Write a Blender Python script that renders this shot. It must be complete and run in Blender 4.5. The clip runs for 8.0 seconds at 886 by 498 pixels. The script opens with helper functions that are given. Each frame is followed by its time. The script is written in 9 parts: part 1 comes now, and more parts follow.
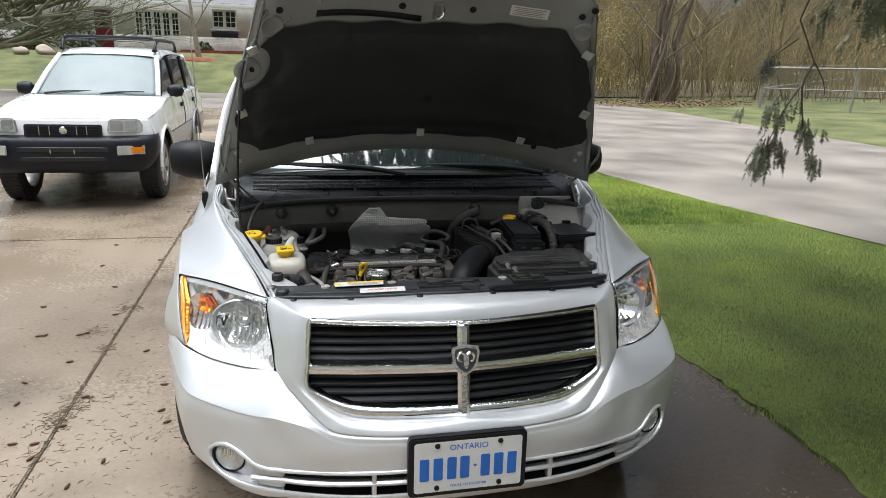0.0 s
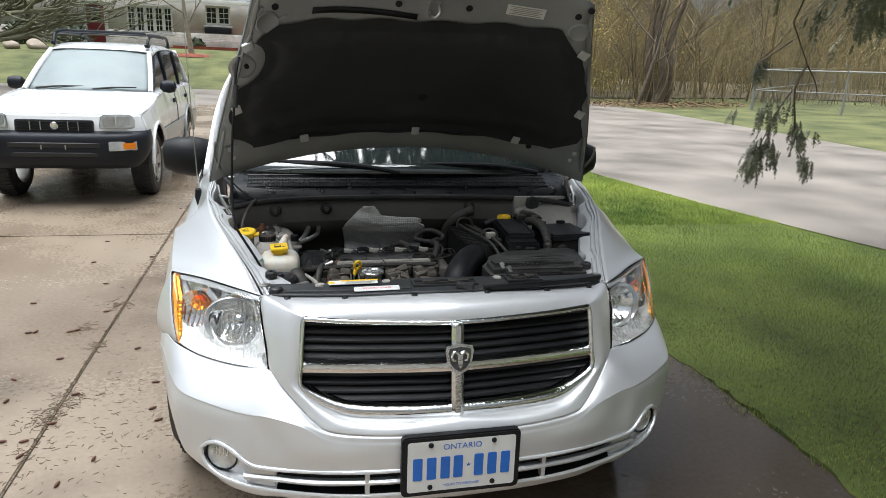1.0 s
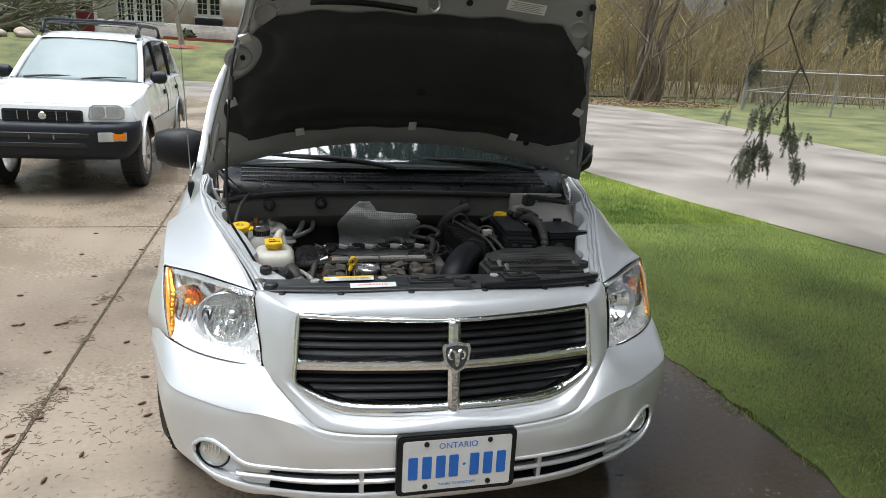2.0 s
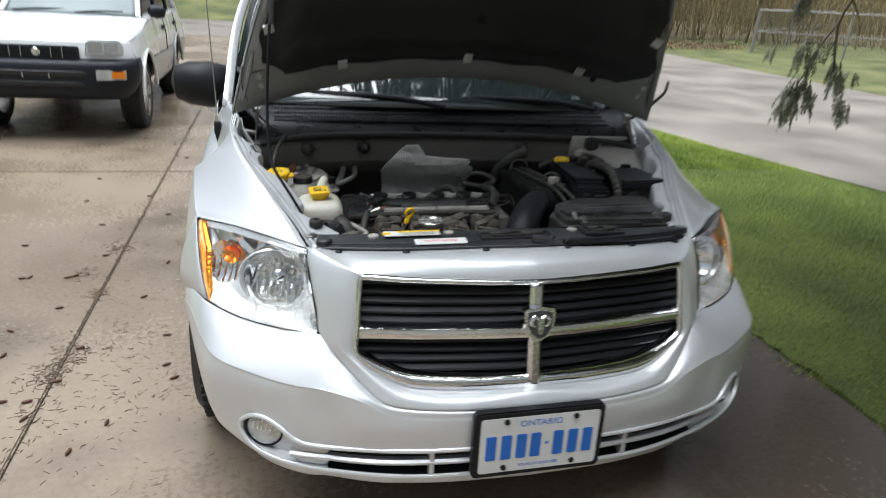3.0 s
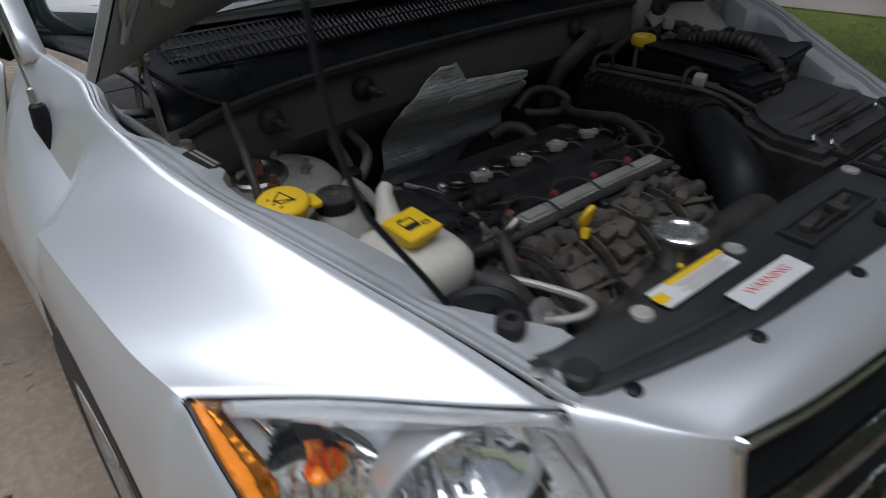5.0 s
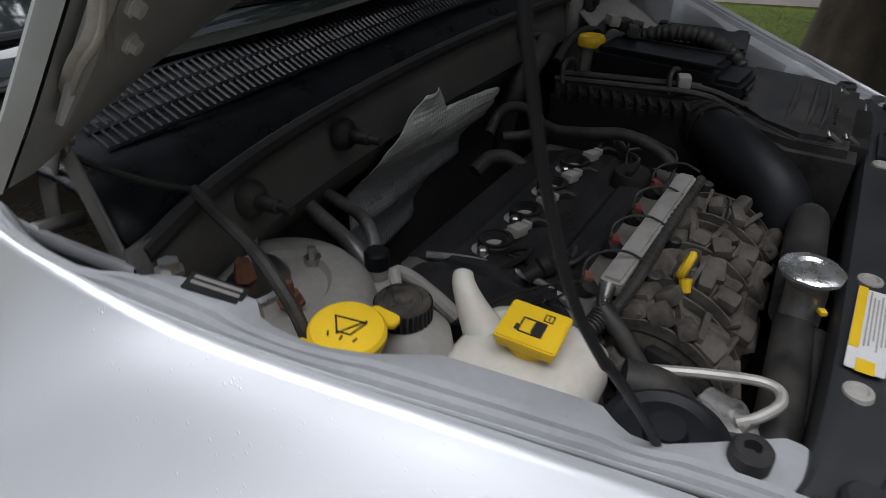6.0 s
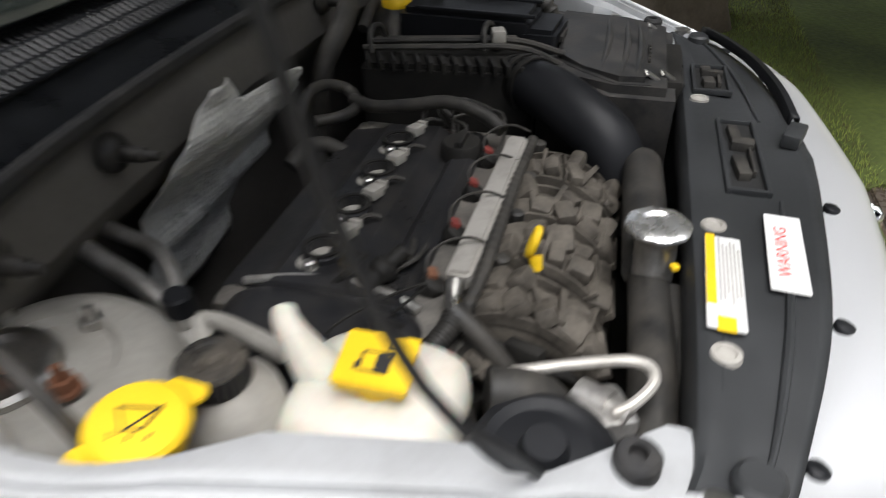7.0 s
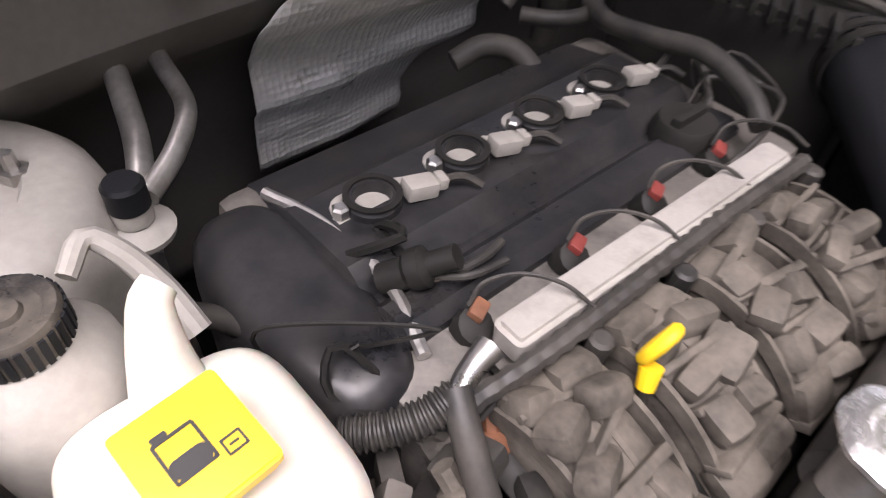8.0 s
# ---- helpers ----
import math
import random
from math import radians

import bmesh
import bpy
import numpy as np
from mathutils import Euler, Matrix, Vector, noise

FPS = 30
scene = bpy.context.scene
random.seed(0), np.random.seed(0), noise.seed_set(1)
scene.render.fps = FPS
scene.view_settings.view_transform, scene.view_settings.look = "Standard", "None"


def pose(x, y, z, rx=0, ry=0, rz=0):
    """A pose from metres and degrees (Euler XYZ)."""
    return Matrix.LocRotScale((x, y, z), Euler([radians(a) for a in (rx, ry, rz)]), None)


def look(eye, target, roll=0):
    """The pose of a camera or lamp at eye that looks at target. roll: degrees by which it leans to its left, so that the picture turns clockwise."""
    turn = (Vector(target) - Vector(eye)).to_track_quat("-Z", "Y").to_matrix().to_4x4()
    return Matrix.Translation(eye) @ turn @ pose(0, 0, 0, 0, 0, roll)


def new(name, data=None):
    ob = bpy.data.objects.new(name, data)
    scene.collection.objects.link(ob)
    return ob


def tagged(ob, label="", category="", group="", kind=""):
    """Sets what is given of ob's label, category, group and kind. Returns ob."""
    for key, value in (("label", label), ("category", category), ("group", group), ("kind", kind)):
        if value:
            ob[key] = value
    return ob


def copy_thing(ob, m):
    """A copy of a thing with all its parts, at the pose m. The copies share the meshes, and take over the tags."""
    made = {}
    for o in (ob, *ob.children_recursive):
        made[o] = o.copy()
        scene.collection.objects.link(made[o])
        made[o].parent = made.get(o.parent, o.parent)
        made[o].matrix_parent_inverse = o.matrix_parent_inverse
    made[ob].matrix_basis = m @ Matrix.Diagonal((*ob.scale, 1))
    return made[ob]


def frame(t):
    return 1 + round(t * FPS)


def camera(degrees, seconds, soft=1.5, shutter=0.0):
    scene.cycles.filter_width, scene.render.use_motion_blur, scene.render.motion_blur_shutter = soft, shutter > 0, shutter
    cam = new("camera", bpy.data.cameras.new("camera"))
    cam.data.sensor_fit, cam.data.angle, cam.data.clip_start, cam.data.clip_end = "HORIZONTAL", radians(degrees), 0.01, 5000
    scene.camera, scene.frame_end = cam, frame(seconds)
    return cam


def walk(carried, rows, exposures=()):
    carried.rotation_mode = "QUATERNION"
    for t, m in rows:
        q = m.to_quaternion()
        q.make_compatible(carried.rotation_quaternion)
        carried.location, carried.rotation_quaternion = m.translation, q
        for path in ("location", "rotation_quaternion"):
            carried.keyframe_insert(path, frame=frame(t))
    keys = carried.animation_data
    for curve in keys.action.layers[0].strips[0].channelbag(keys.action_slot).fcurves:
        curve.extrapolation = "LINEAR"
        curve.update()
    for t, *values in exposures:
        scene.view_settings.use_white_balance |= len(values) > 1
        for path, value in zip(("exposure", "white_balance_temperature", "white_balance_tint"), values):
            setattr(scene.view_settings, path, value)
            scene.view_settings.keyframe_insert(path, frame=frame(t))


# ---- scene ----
cam = camera(67.2, 8.0, soft=0.8, shutter=0.55)
PATH = [
    (0, (-0.438, -1.648, 1.452), (-0.016, 0.231, 0.91), 1.8),
    (0.5, (-0.444, -1.642, 1.452), (-0.012, 0.232, 0.902), 2.0),
    (1, (-0.444, -1.643, 1.451), (0.0, 0.229, 0.907), 2.4),
    (2.5, (-0.504, -1.556, 1.438), (-0.023, 0.294, 0.851), 3.7),
    (3, (-0.601, -1.339, 1.382), (-0.118, 0.468, 0.672), 3.7),
    (3.5, (-0.711, -0.997, 1.371), (-0.162, 0.726, 0.518), 2.7),
    (4, (-0.888, -0.726, 1.34), (-0.055, 0.862, 0.454), -2.2),
    (4.5, (-0.887, -0.388, 1.287), (0.057, 1.05, 0.267), -5.0),
    (5, (-0.917, -0.08, 1.271), (0.171, 1.21, 0.198), -0.5),
    (5.2, (-0.952, 0.041, 1.263), (0.234, 1.225, 0.171), -1.1),
    (6.3, (-0.923, 0.389, 1.228), (0.589, 1.13, 0.148), -0.6),
    (6.5, (-0.94, 0.415, 1.233), (0.599, 1.056, 0.128), -2.6),
    (7, (-0.816, 0.349, 1.21), (0.751, 0.786, 0.046), -1.2),
    (7.5, (-0.601, 0.288, 1.155), (0.665, 1.169, -0.119), 3.6),
    (8, (-0.504, 0.33, 1.124), (0.472, 1.325, -0.31), 4.7),
]
walk(cam, [(t, look(eye, target, roll)) for t, eye, target, roll in PATH],
     [(0.0, 0.56, 6100, 7), (2.5, 0.58, 6000, 6), (3.5, 0.15, 5950, 6), (4.5, -0.35, 5900, 10), (5.2, -0.6, 5800, 10), (6.5, 0.2, 6200, 12), (7.0, 0.92, 6350, 10), (7.5, 1.58, 6550, 26), (8.0, 1.98, 6550, 24)])

# ---- world and light: an overcast day ----
world = bpy.data.worlds.new("overcast_sky")
world.use_nodes = True
scene.world = world
wn, wl = world.node_tree.nodes, world.node_tree.links
sky = wn.new("ShaderNodeTexSky")
sky.sky_type, sky.sun_disc = "NISHITA", False
sky.sun_elevation, sky.sun_rotation = radians(83), radians(-76)
sky.air_density, sky.dust_density, sky.ozone_density = 1.0, 6.0, 1.0
grey = wn.new("ShaderNodeHueSaturation")
grey.inputs["Saturation"].default_value = 0.30
wl.new(sky.outputs[0], grey.inputs["Color"])
wl.new(grey.outputs[0], wn["Background"].inputs["Color"])
wn["Background"].inputs["Strength"].default_value = 0.085

sun_data = bpy.data.lights.new("sun", "SUN")
sun_data.energy, sun_data.angle, sun_data.color = 4.4, radians(68), (1.0, 0.98, 0.965)
sun = new("sun", sun_data)
sun.matrix_world = look((-1.6, 0.4, 14), (0, 0, 0))


# ---- building helpers ----
def link(bm, name, mat, parent=None, angle=35):
    me = bpy.data.meshes.new(name)
    bm.to_mesh(me)
    bm.free()
    if mat:
        me.materials.append(mat)
    me.polygons.foreach_set("use_smooth", [True] * len(me.polygons))
    me.set_sharp_from_angle(angle=radians(angle))
    ob = new(name, me)
    ob.parent = parent
    return ob


def part(name, bm, mat, parent, label="", angle=35, thick=0.0):
    ob = link(bm, name, mat, parent, angle)
    if thick:
        mod = ob.modifiers.new("thickness", "SOLIDIFY")
        mod.thickness, mod.offset = thick, -1
    return tagged(ob, label)


def thing(name, label, category, m=None, group="", kind=""):
    ob = new(name)
    ob.empty_display_size = 0.1
    if m is not None:
        ob.matrix_basis = m
    return tagged(ob, label, category, group, kind)


def solid(name, bm, mat, label="", category="", group="", kind="", angle=35):
    return tagged(link(bm, name, mat, None, angle), label, category, group, kind)


def curve_pts(pts, n):
    """n points along a smooth curve through pts, by chord length."""
    p = np.array(pts, float)
    if len(p) == 2:
        return p[0] + np.linspace(0, 1, n)[:, None] * (p[1] - p[0])
    q = np.vstack([2 * p[0] - p[1], p, 2 * p[-1] - p[-2]])
    d = np.maximum(np.linalg.norm(np.diff(q, axis=0), axis=1), 1e-6) ** 0.5
    k = np.concatenate([[0], np.cumsum(d)])
    out = []
    dense = []
    for i in range(1, len(q) - 2):
        t = np.linspace(k[i], k[i + 1], 24, endpoint=(i == len(q) - 3))[:, None]
        a1 = (k[i] - t) / (k[i] - k[i - 1]) * q[i - 1] + (t - k[i - 1]) / (k[i] - k[i - 1]) * q[i]
        a2 = (k[i + 1] - t) / (k[i + 1] - k[i]) * q[i] + (t - k[i]) / (k[i + 1] - k[i]) * q[i + 1]
        a3 = (k[i + 2] - t) / (k[i + 2] - k[i + 1]) * q[i + 1] + (t - k[i + 1]) / (k[i + 2] - k[i + 1]) * q[i + 2]
        b1 = (k[i + 1] - t) / (k[i + 1] - k[i - 1]) * a1 + (t - k[i - 1]) / (k[i + 1] - k[i - 1]) * a2
        b2 = (k[i + 2] - t) / (k[i + 2] - k[i]) * a2 + (t - k[i]) / (k[i + 2] - k[i]) * a3
        dense.append((k[i + 1] - t) / (k[i + 1] - k[i]) * b1 + (t - k[i]) / (k[i + 1] - k[i]) * b2)
    dense = np.vstack(dense)
    s = np.concatenate([[0], np.cumsum(np.linalg.norm(np.diff(dense, axis=0), axis=1))])
    u = np.linspace(0, s[-1], n)
    return np.stack([np.interp(u, s, dense[:, c]) for c in range(3)], 1)


def corner_pts(pts, n_each):
    """A curve through pts that keeps every point, with n_each steps a stretch (a Catmull-Rom curve, uneven lengths)."""
    p = np.array(pts, float)
    q = np.vstack([2 * p[0] - p[1], p, 2 * p[-1] - p[-2]])
    out = []
    for i in range(1, len(q) - 2):
        t = np.linspace(0, 1, n_each, endpoint=False)[:, None]
        a, b, c, d = q[i - 1], q[i], q[i + 1], q[i + 2]
        out.append(0.5 * (2 * b + (c - a) * t + (2 * a - 5 * b + 4 * c - d) * t ** 2 + (3 * b - a - 3 * c + d) * t ** 3))
    out.append(p[-1:])
    return np.vstack(out)


def grid(bm, pts, closed=False, keep=None, flip=False):
    """Quads over an array of rows of points."""
    pts = np.asarray(pts, float)
    rows, cols = pts.shape[:2]
    v = [[bm.verts.new(p) for p in row] for row in pts]
    for i in range(rows - 1):
        for j in range(cols if closed else cols - 1):
            k = (j + 1) % cols
            if keep is not None:
                c = (pts[i, j] + pts[i + 1, j] + pts[i, k] + pts[i + 1, k]) / 4
                if not keep(c):
                    continue
            f = (v[i][j], v[i][k], v[i + 1][k], v[i + 1][j])
            try:
                bm.faces.new(f[::-1] if flip else f)
            except ValueError:
                pass
    return v


def loft(curves, n, m):
    """A smooth sheet of m x n points over a list of curves."""
    rows = np.stack([curve_pts(c, n) for c in curves])
    return np.stack([curve_pts(rows[:, j], m) for j in range(n)], 1)


def loft_keep(curves, n_each, m_each):
    rows = np.stack([corner_pts(c, n_each) for c in curves])
    return np.stack([corner_pts(rows[:, j], m_each) for j in range(rows.shape[1])], 1)


def flipx(p):
    return np.asarray(p, float) * np.array([-1, 1, 1])


def box(bm, centre, size, bevel=0.0, rot=(0, 0, 0), seg=2):
    m = pose(*centre, *rot) @ Matrix.Diagonal((*size, 1))
    vs = bmesh.ops.create_cube(bm, size=1.0, matrix=m)["verts"]
    if bevel:
        es = {e for v in vs for e in v.link_edges}
        bmesh.ops.bevel(bm, geom=list(es), offset=bevel, segments=seg, affect="EDGES", profile=0.6)


def frame_of(way):
    way = Vector(way).normalized()
    side = way.cross(Vector((0, 0, 1)) if abs(way.z) < 0.9 else Vector((0, 1, 0))).normalized()
    return way, side, side.cross(way)


def lathe(bm, base, way, profile, seg=24, caps=True):
    """A turned body: profile is rows of (distance along way, radius)."""
    w, a, b = frame_of(way)
    base = Vector(base)
    rings = []
    for d, r in profile:
        rings.append([bm.verts.new(base + w * d + (a * math.cos(2 * math.pi * i / seg) + b * math.sin(2 * math.pi * i / seg)) * max(r, 1e-5)) for i in range(seg)])
    for r0, r1 in zip(rings, rings[1:]):
        for i in range(seg):
            j = (i + 1) % seg
            bm.faces.new((r0[i], r0[j], r1[j], r1[i]))
    if caps:
        bm.faces.new(rings[0][::-1])
        bm.faces.new(rings[-1])


def rod(bm, p0, p1, r0, r1=None, seg=12):
    p0, p1 = Vector(p0), Vector(p1)
    lathe(bm, p0, p1 - p0, [(0, r0), ((p1 - p0).length, r0 if r1 is None else r1)], seg)


def tube(bm, pts, r, seg=10, n=None, ribs=0, caps=True):
    """A round tube along a smooth curve through pts; r is one radius or a list along it."""
    n = n or max(6, 6 * len(pts))
    c = curve_pts(pts, n)
    rad = np.interp(np.linspace(0, 1, n), np.linspace(0, 1, len(r)), r) if hasattr(r, "__len__") else np.full(n, float(r))
    if ribs:
        rad = rad * (1 + 0.09 * np.sign(np.sin(np.linspace(0, 2 * math.pi * ribs, n))))
    tan = np.gradient(c, axis=0)
    side = None
    rings = []
    for p, t, q in zip(c, tan, rad):
        t = Vector(t).normalized()
        if side is None:
            _, side, _ = frame_of(t)
        side = (side - t * side.dot(t)).normalized()
        up = side.cross(t)
        rings.append([bm.verts.new(Vector(p) + (side * math.cos(2 * math.pi * i / seg) + up * math.sin(2 * math.pi * i / seg)) * q) for i in range(seg)])
    for r0, r1 in zip(rings, rings[1:]):
        for i in range(seg):
            j = (i + 1) % seg
            bm.faces.new((r0[i], r0[j], r1[j], r1[i]))
    if caps:
        bm.faces.new(rings[0][::-1])
        bm.faces.new(rings[-1])


def slab(bm, outline, m, depth, bevel=0.0):
    """A plate: an outline of (u, v) in the plane of m, thickened by depth along m's z."""
    lo = [bm.verts.new(m @ Vector((u, v, 0))) for u, v in outline]
    hi = [bm.verts.new(m @ Vector((u, v, depth))) for u, v in outline]
    f = [bm.faces.new(hi), bm.faces.new(lo[::-1])]
    n = len(outline)
    for i in range(n):
        j = (i + 1) % n
        f.append(bm.faces.new((lo[i], lo[j], hi[j], hi[i])))
    if bevel:
        bmesh.ops.bevel(bm, geom=list(f[0].edges), offset=bevel, segments=2, affect="EDGES")
    bmesh.ops.recalc_face_normals(bm, faces=[x for x in f if x.is_valid])


def rounded(w, h, r, seg=4):
    """The outline of a rounded rectangle about the origin."""
    out = []
    for cx, cy, a0 in ((w / 2 - r, h / 2 - r, 0), (-w / 2 + r, h / 2 - r, 90), (-w / 2 + r, -h / 2 + r, 180), (w / 2 - r, -h / 2 + r, 270)):
        for i in range(seg + 1):
            a = radians(a0 + 90 * i / seg)
            out.append((cx + r * math.cos(a), cy + r * math.sin(a)))
    return out


def face_m(centre, x_axis, up):
    """A matrix whose x and y span a face and whose z points out of it."""
    x = Vector(x_axis).normalized()
    z = x.cross(Vector(up)).normalized()
    y = z.cross(x)
    return Matrix(((x.x, y.x, z.x, centre[0]), (x.y, y.y, z.y, centre[1]), (x.z, y.z, z.z, centre[2]), (0, 0, 0, 1)))


def words(name, text, size, m, mat, parent, depth=0.0006):
    """Raised lettering in the built-in font, as a mesh."""
    cu = bpy.data.curves.new(name, "FONT")
    cu.body, cu.size, cu.align_x, cu.align_y, cu.extrude = text, size, "CENTER", "CENTER", depth
    cu.resolution_u = 3
    tmp = bpy.data.objects.new(name, cu)
    scene.collection.objects.link(tmp)
    me = bpy.data.meshes.new_from_object(tmp.evaluated_get(bpy.context.evaluated_depsgraph_get()))
    bpy.data.objects.remove(tmp)
    me.transform(m)
    me.materials.clear()
    me.materials.append(mat)
    ob = new(name, me)
    ob.parent = parent
    return ob


# ---- materials ----
def material(name, color, rough=0.5, metal=0.0, spread=0.12, scale=8.0, fine=120.0, bump=0.0, rough_spread=0.1, color2=None, coat=0.0, dust=0.0, **more):
    """A surface with variation at two sizes: broad stains and fine grain, in colour, gloss and relief."""
    mat = bpy.data.materials.new(name)
    mat.use_nodes = True
    nt = mat.node_tree
    n, l = nt.nodes, nt.links
    b = n["Principled BSDF"]
    where = n.new("ShaderNodeTexCoord").outputs["Object"]
    broad, grain = n.new("ShaderNodeTexNoise"), n.new("ShaderNodeTexNoise")
    for tex, s, detail in ((broad, scale, 6), (grain, fine, 3)):
        tex.inputs["Scale"].default_value, tex.inputs["Detail"].default_value = s, detail
        l.new(where, tex.inputs["Vector"])
    both = n.new("ShaderNodeMath")
    both.operation = "MULTIPLY_ADD"
    l.new(grain.outputs[0], both.inputs[0])
    both.inputs[1].default_value = 0.35
    l.new(broad.outputs[0], both.inputs[2])
    ramp = n.new("ShaderNodeMapRange")
    ramp.inputs["From Min"].default_value, ramp.inputs["From Max"].default_value = 0.42, 0.93
    l.new(both.outputs[0], ramp.inputs["Value"])
    mix = n.new("ShaderNodeMix")
    mix.data_type = "RGBA"
    c = Vector(color)
    dark = c * (1 - spread)
    light = Vector(color2) if color2 else c * (1 + spread)
    mix.inputs["A"].default_value, mix.inputs["B"].default_value = (*dark, 1), (*light, 1)
    l.new(ramp.outputs[0], mix.inputs["Factor"])
    paint = mix.outputs["Result"]
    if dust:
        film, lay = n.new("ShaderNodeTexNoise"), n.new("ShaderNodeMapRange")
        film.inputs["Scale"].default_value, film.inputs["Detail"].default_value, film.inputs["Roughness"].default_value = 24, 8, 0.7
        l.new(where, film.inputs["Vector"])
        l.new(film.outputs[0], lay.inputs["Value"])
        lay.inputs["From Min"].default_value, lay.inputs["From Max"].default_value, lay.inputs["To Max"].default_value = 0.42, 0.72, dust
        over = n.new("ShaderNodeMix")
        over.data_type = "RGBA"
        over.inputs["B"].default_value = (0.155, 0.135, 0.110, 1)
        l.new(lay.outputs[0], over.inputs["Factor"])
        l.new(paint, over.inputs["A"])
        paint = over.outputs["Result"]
    l.new(paint, b.inputs["Base Color"])
    rr = n.new("ShaderNodeMapRange")
    rr.inputs["To Min"].default_value, rr.inputs["To Max"].default_value = max(0.02, rough - rough_spread), min(1, rough + rough_spread)
    l.new(ramp.outputs[0], rr.inputs["Value"])
    l.new(rr.outputs[0], b.inputs["Roughness"])
    b.inputs["Metallic"].default_value = metal
    b.inputs["Coat Weight"].default_value = coat
    b.inputs["Coat Roughness"].default_value = 0.04
    for key, value in more.items():
        b.inputs[key.replace("_", " ")].default_value = value
    if bump:
        bp = n.new("ShaderNodeBump")
        bp.inputs["Strength"].default_value, bp.inputs["Distance"].default_value = 1.0, bump
        l.new(both.outputs[0], bp.inputs["Height"])
        l.new(bp.outputs[0], b.inputs["Normal"])
    return mat


PAINT = material("silver_car_paint", (0.66, 0.67, 0.685), 0.38, 0.52, 0.015, 5, 300, 0.0, 0.03, coat=0.6)
# beads of rain: small domes in some cells of a fine mesh
nt = PAINT.node_tree
cells, dome, pick, only, beads = (nt.nodes.new(k) for k in ("ShaderNodeTexVoronoi", "ShaderNodeMapRange", "ShaderNodeMath", "ShaderNodeMath", "ShaderNodeBump"))
cells.inputs["Scale"].default_value = 280
nt.links.new(nt.nodes.new("ShaderNodeTexCoord").outputs["Object"], cells.inputs["Vector"])
dome.inputs["From Min"].default_value, dome.inputs["From Max"].default_value, dome.inputs["To Min"].default_value, dome.inputs["To Max"].default_value = 0.10, 0.30, 1.0, 0.0
dome.interpolation_type = "SMOOTHSTEP"
nt.links.new(cells.outputs["Distance"], dome.inputs["Value"])
pick.operation, only.operation = "GREATER_THAN", "MULTIPLY"
pick.inputs[1].default_value = 0.80
nt.links.new(cells.outputs["Color"], pick.inputs[0])
nt.links.new(pick.outputs[0], only.inputs[0])
nt.links.new(dome.outputs[0], only.inputs[1])
nt.links.new(only.outputs[0], beads.inputs["Height"])
beads.inputs["Strength"].default_value, beads.inputs["Distance"].default_value = 0.35, 0.0006
nt.links.new(beads.outputs[0], nt.nodes["Principled BSDF"].inputs["Coat Normal"])
nt.links.new(beads.outputs[0], nt.nodes["Principled BSDF"].inputs["Normal"])
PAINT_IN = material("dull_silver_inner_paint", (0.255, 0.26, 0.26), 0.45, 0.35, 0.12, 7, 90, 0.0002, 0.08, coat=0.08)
WHITE_PAINT = material("white_car_paint", (0.78, 0.79, 0.80), 0.28, 0.0, 0.03, 3, 300, 0.0, 0.05, coat=0.8)
SILVER_LOWER = material("grey_lower_paint", (0.36, 0.37, 0.38), 0.35, 0.4, 0.05, 4, 300, 0.0, 0.05, coat=0.5)
BLACK_PLASTIC = material("black_textured_plastic", (0.010, 0.0105, 0.012), 0.44, 0.0, 0.3, 9, 400, 0.0003, 0.12, Specular_IOR_Level=0.22)
DUSTY_PLASTIC = material("dusty_black_plastic", (0.011, 0.0108, 0.0105), 0.58, 0.0, 0.35, 14, 260, 0.0004, 0.15, color2=(0.024, 0.0225, 0.020), Specular_IOR_Level=0.22)
BUMPER_BLACK = material("dark_grey_bumper_plastic", (0.013, 0.015, 0.020), 0.45, 0.0, 0.2, 6, 300, 0.0003, 0.1, Specular_IOR_Level=0.22)
RUBBER = material("tyre_rubber", (0.017, 0.017, 0.018), 0.72, 0.0, 0.25, 12, 160, 0.0006, 0.12, dust=0.15)
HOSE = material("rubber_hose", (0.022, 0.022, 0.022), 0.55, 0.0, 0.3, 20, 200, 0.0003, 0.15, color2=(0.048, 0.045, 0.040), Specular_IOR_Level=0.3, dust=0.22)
CHROME = material("chrome", (0.80, 0.81, 0.82), 0.06, 1.0, 0.05, 14, 90, 0.0022, 0.04)
STEEL = material("bare_steel", (0.50, 0.49, 0.47), 0.35, 1.0, 0.2, 18, 260, 0.0003, 0.12, dust=0.5)
ALU = material("cast_aluminium", (0.52, 0.51, 0.49), 0.42, 0.85, 0.2, 22, 220, 0.0006, 0.12, dust=0.6)
RUST = material("rusty_steel", (0.20, 0.085, 0.045), 0.75, 0.2, 0.4, 40, 200, 0.0006, 0.1)
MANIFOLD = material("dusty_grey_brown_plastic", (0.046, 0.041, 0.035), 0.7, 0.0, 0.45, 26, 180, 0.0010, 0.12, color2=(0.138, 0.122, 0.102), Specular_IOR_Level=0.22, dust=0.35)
GLASS = material("window_glass", (0.012, 0.016, 0.016), 0.03, 0.0, 0.2, 3, 60, 0.0, 0.01, coat=1.0)
WHITE_TANK = material("cloudy_white_plastic", (0.60, 0.575, 0.505), 0.45, 0.0, 0.07, 8, 120, 0.0003, 0.08, Subsurface_Weight=0.25, dust=0.22)
GREY_TANK = material("grubby_grey_plastic", (0.33, 0.315, 0.285), 0.55, 0.0, 0.25, 12, 120, 0.0004, 0.1, dust=0.4)
YELLOW = material("yellow_plastic", (0.80, 0.52, 0.015), 0.42, 0.0, 0.08, 16, 300, 0.0002, 0.08)
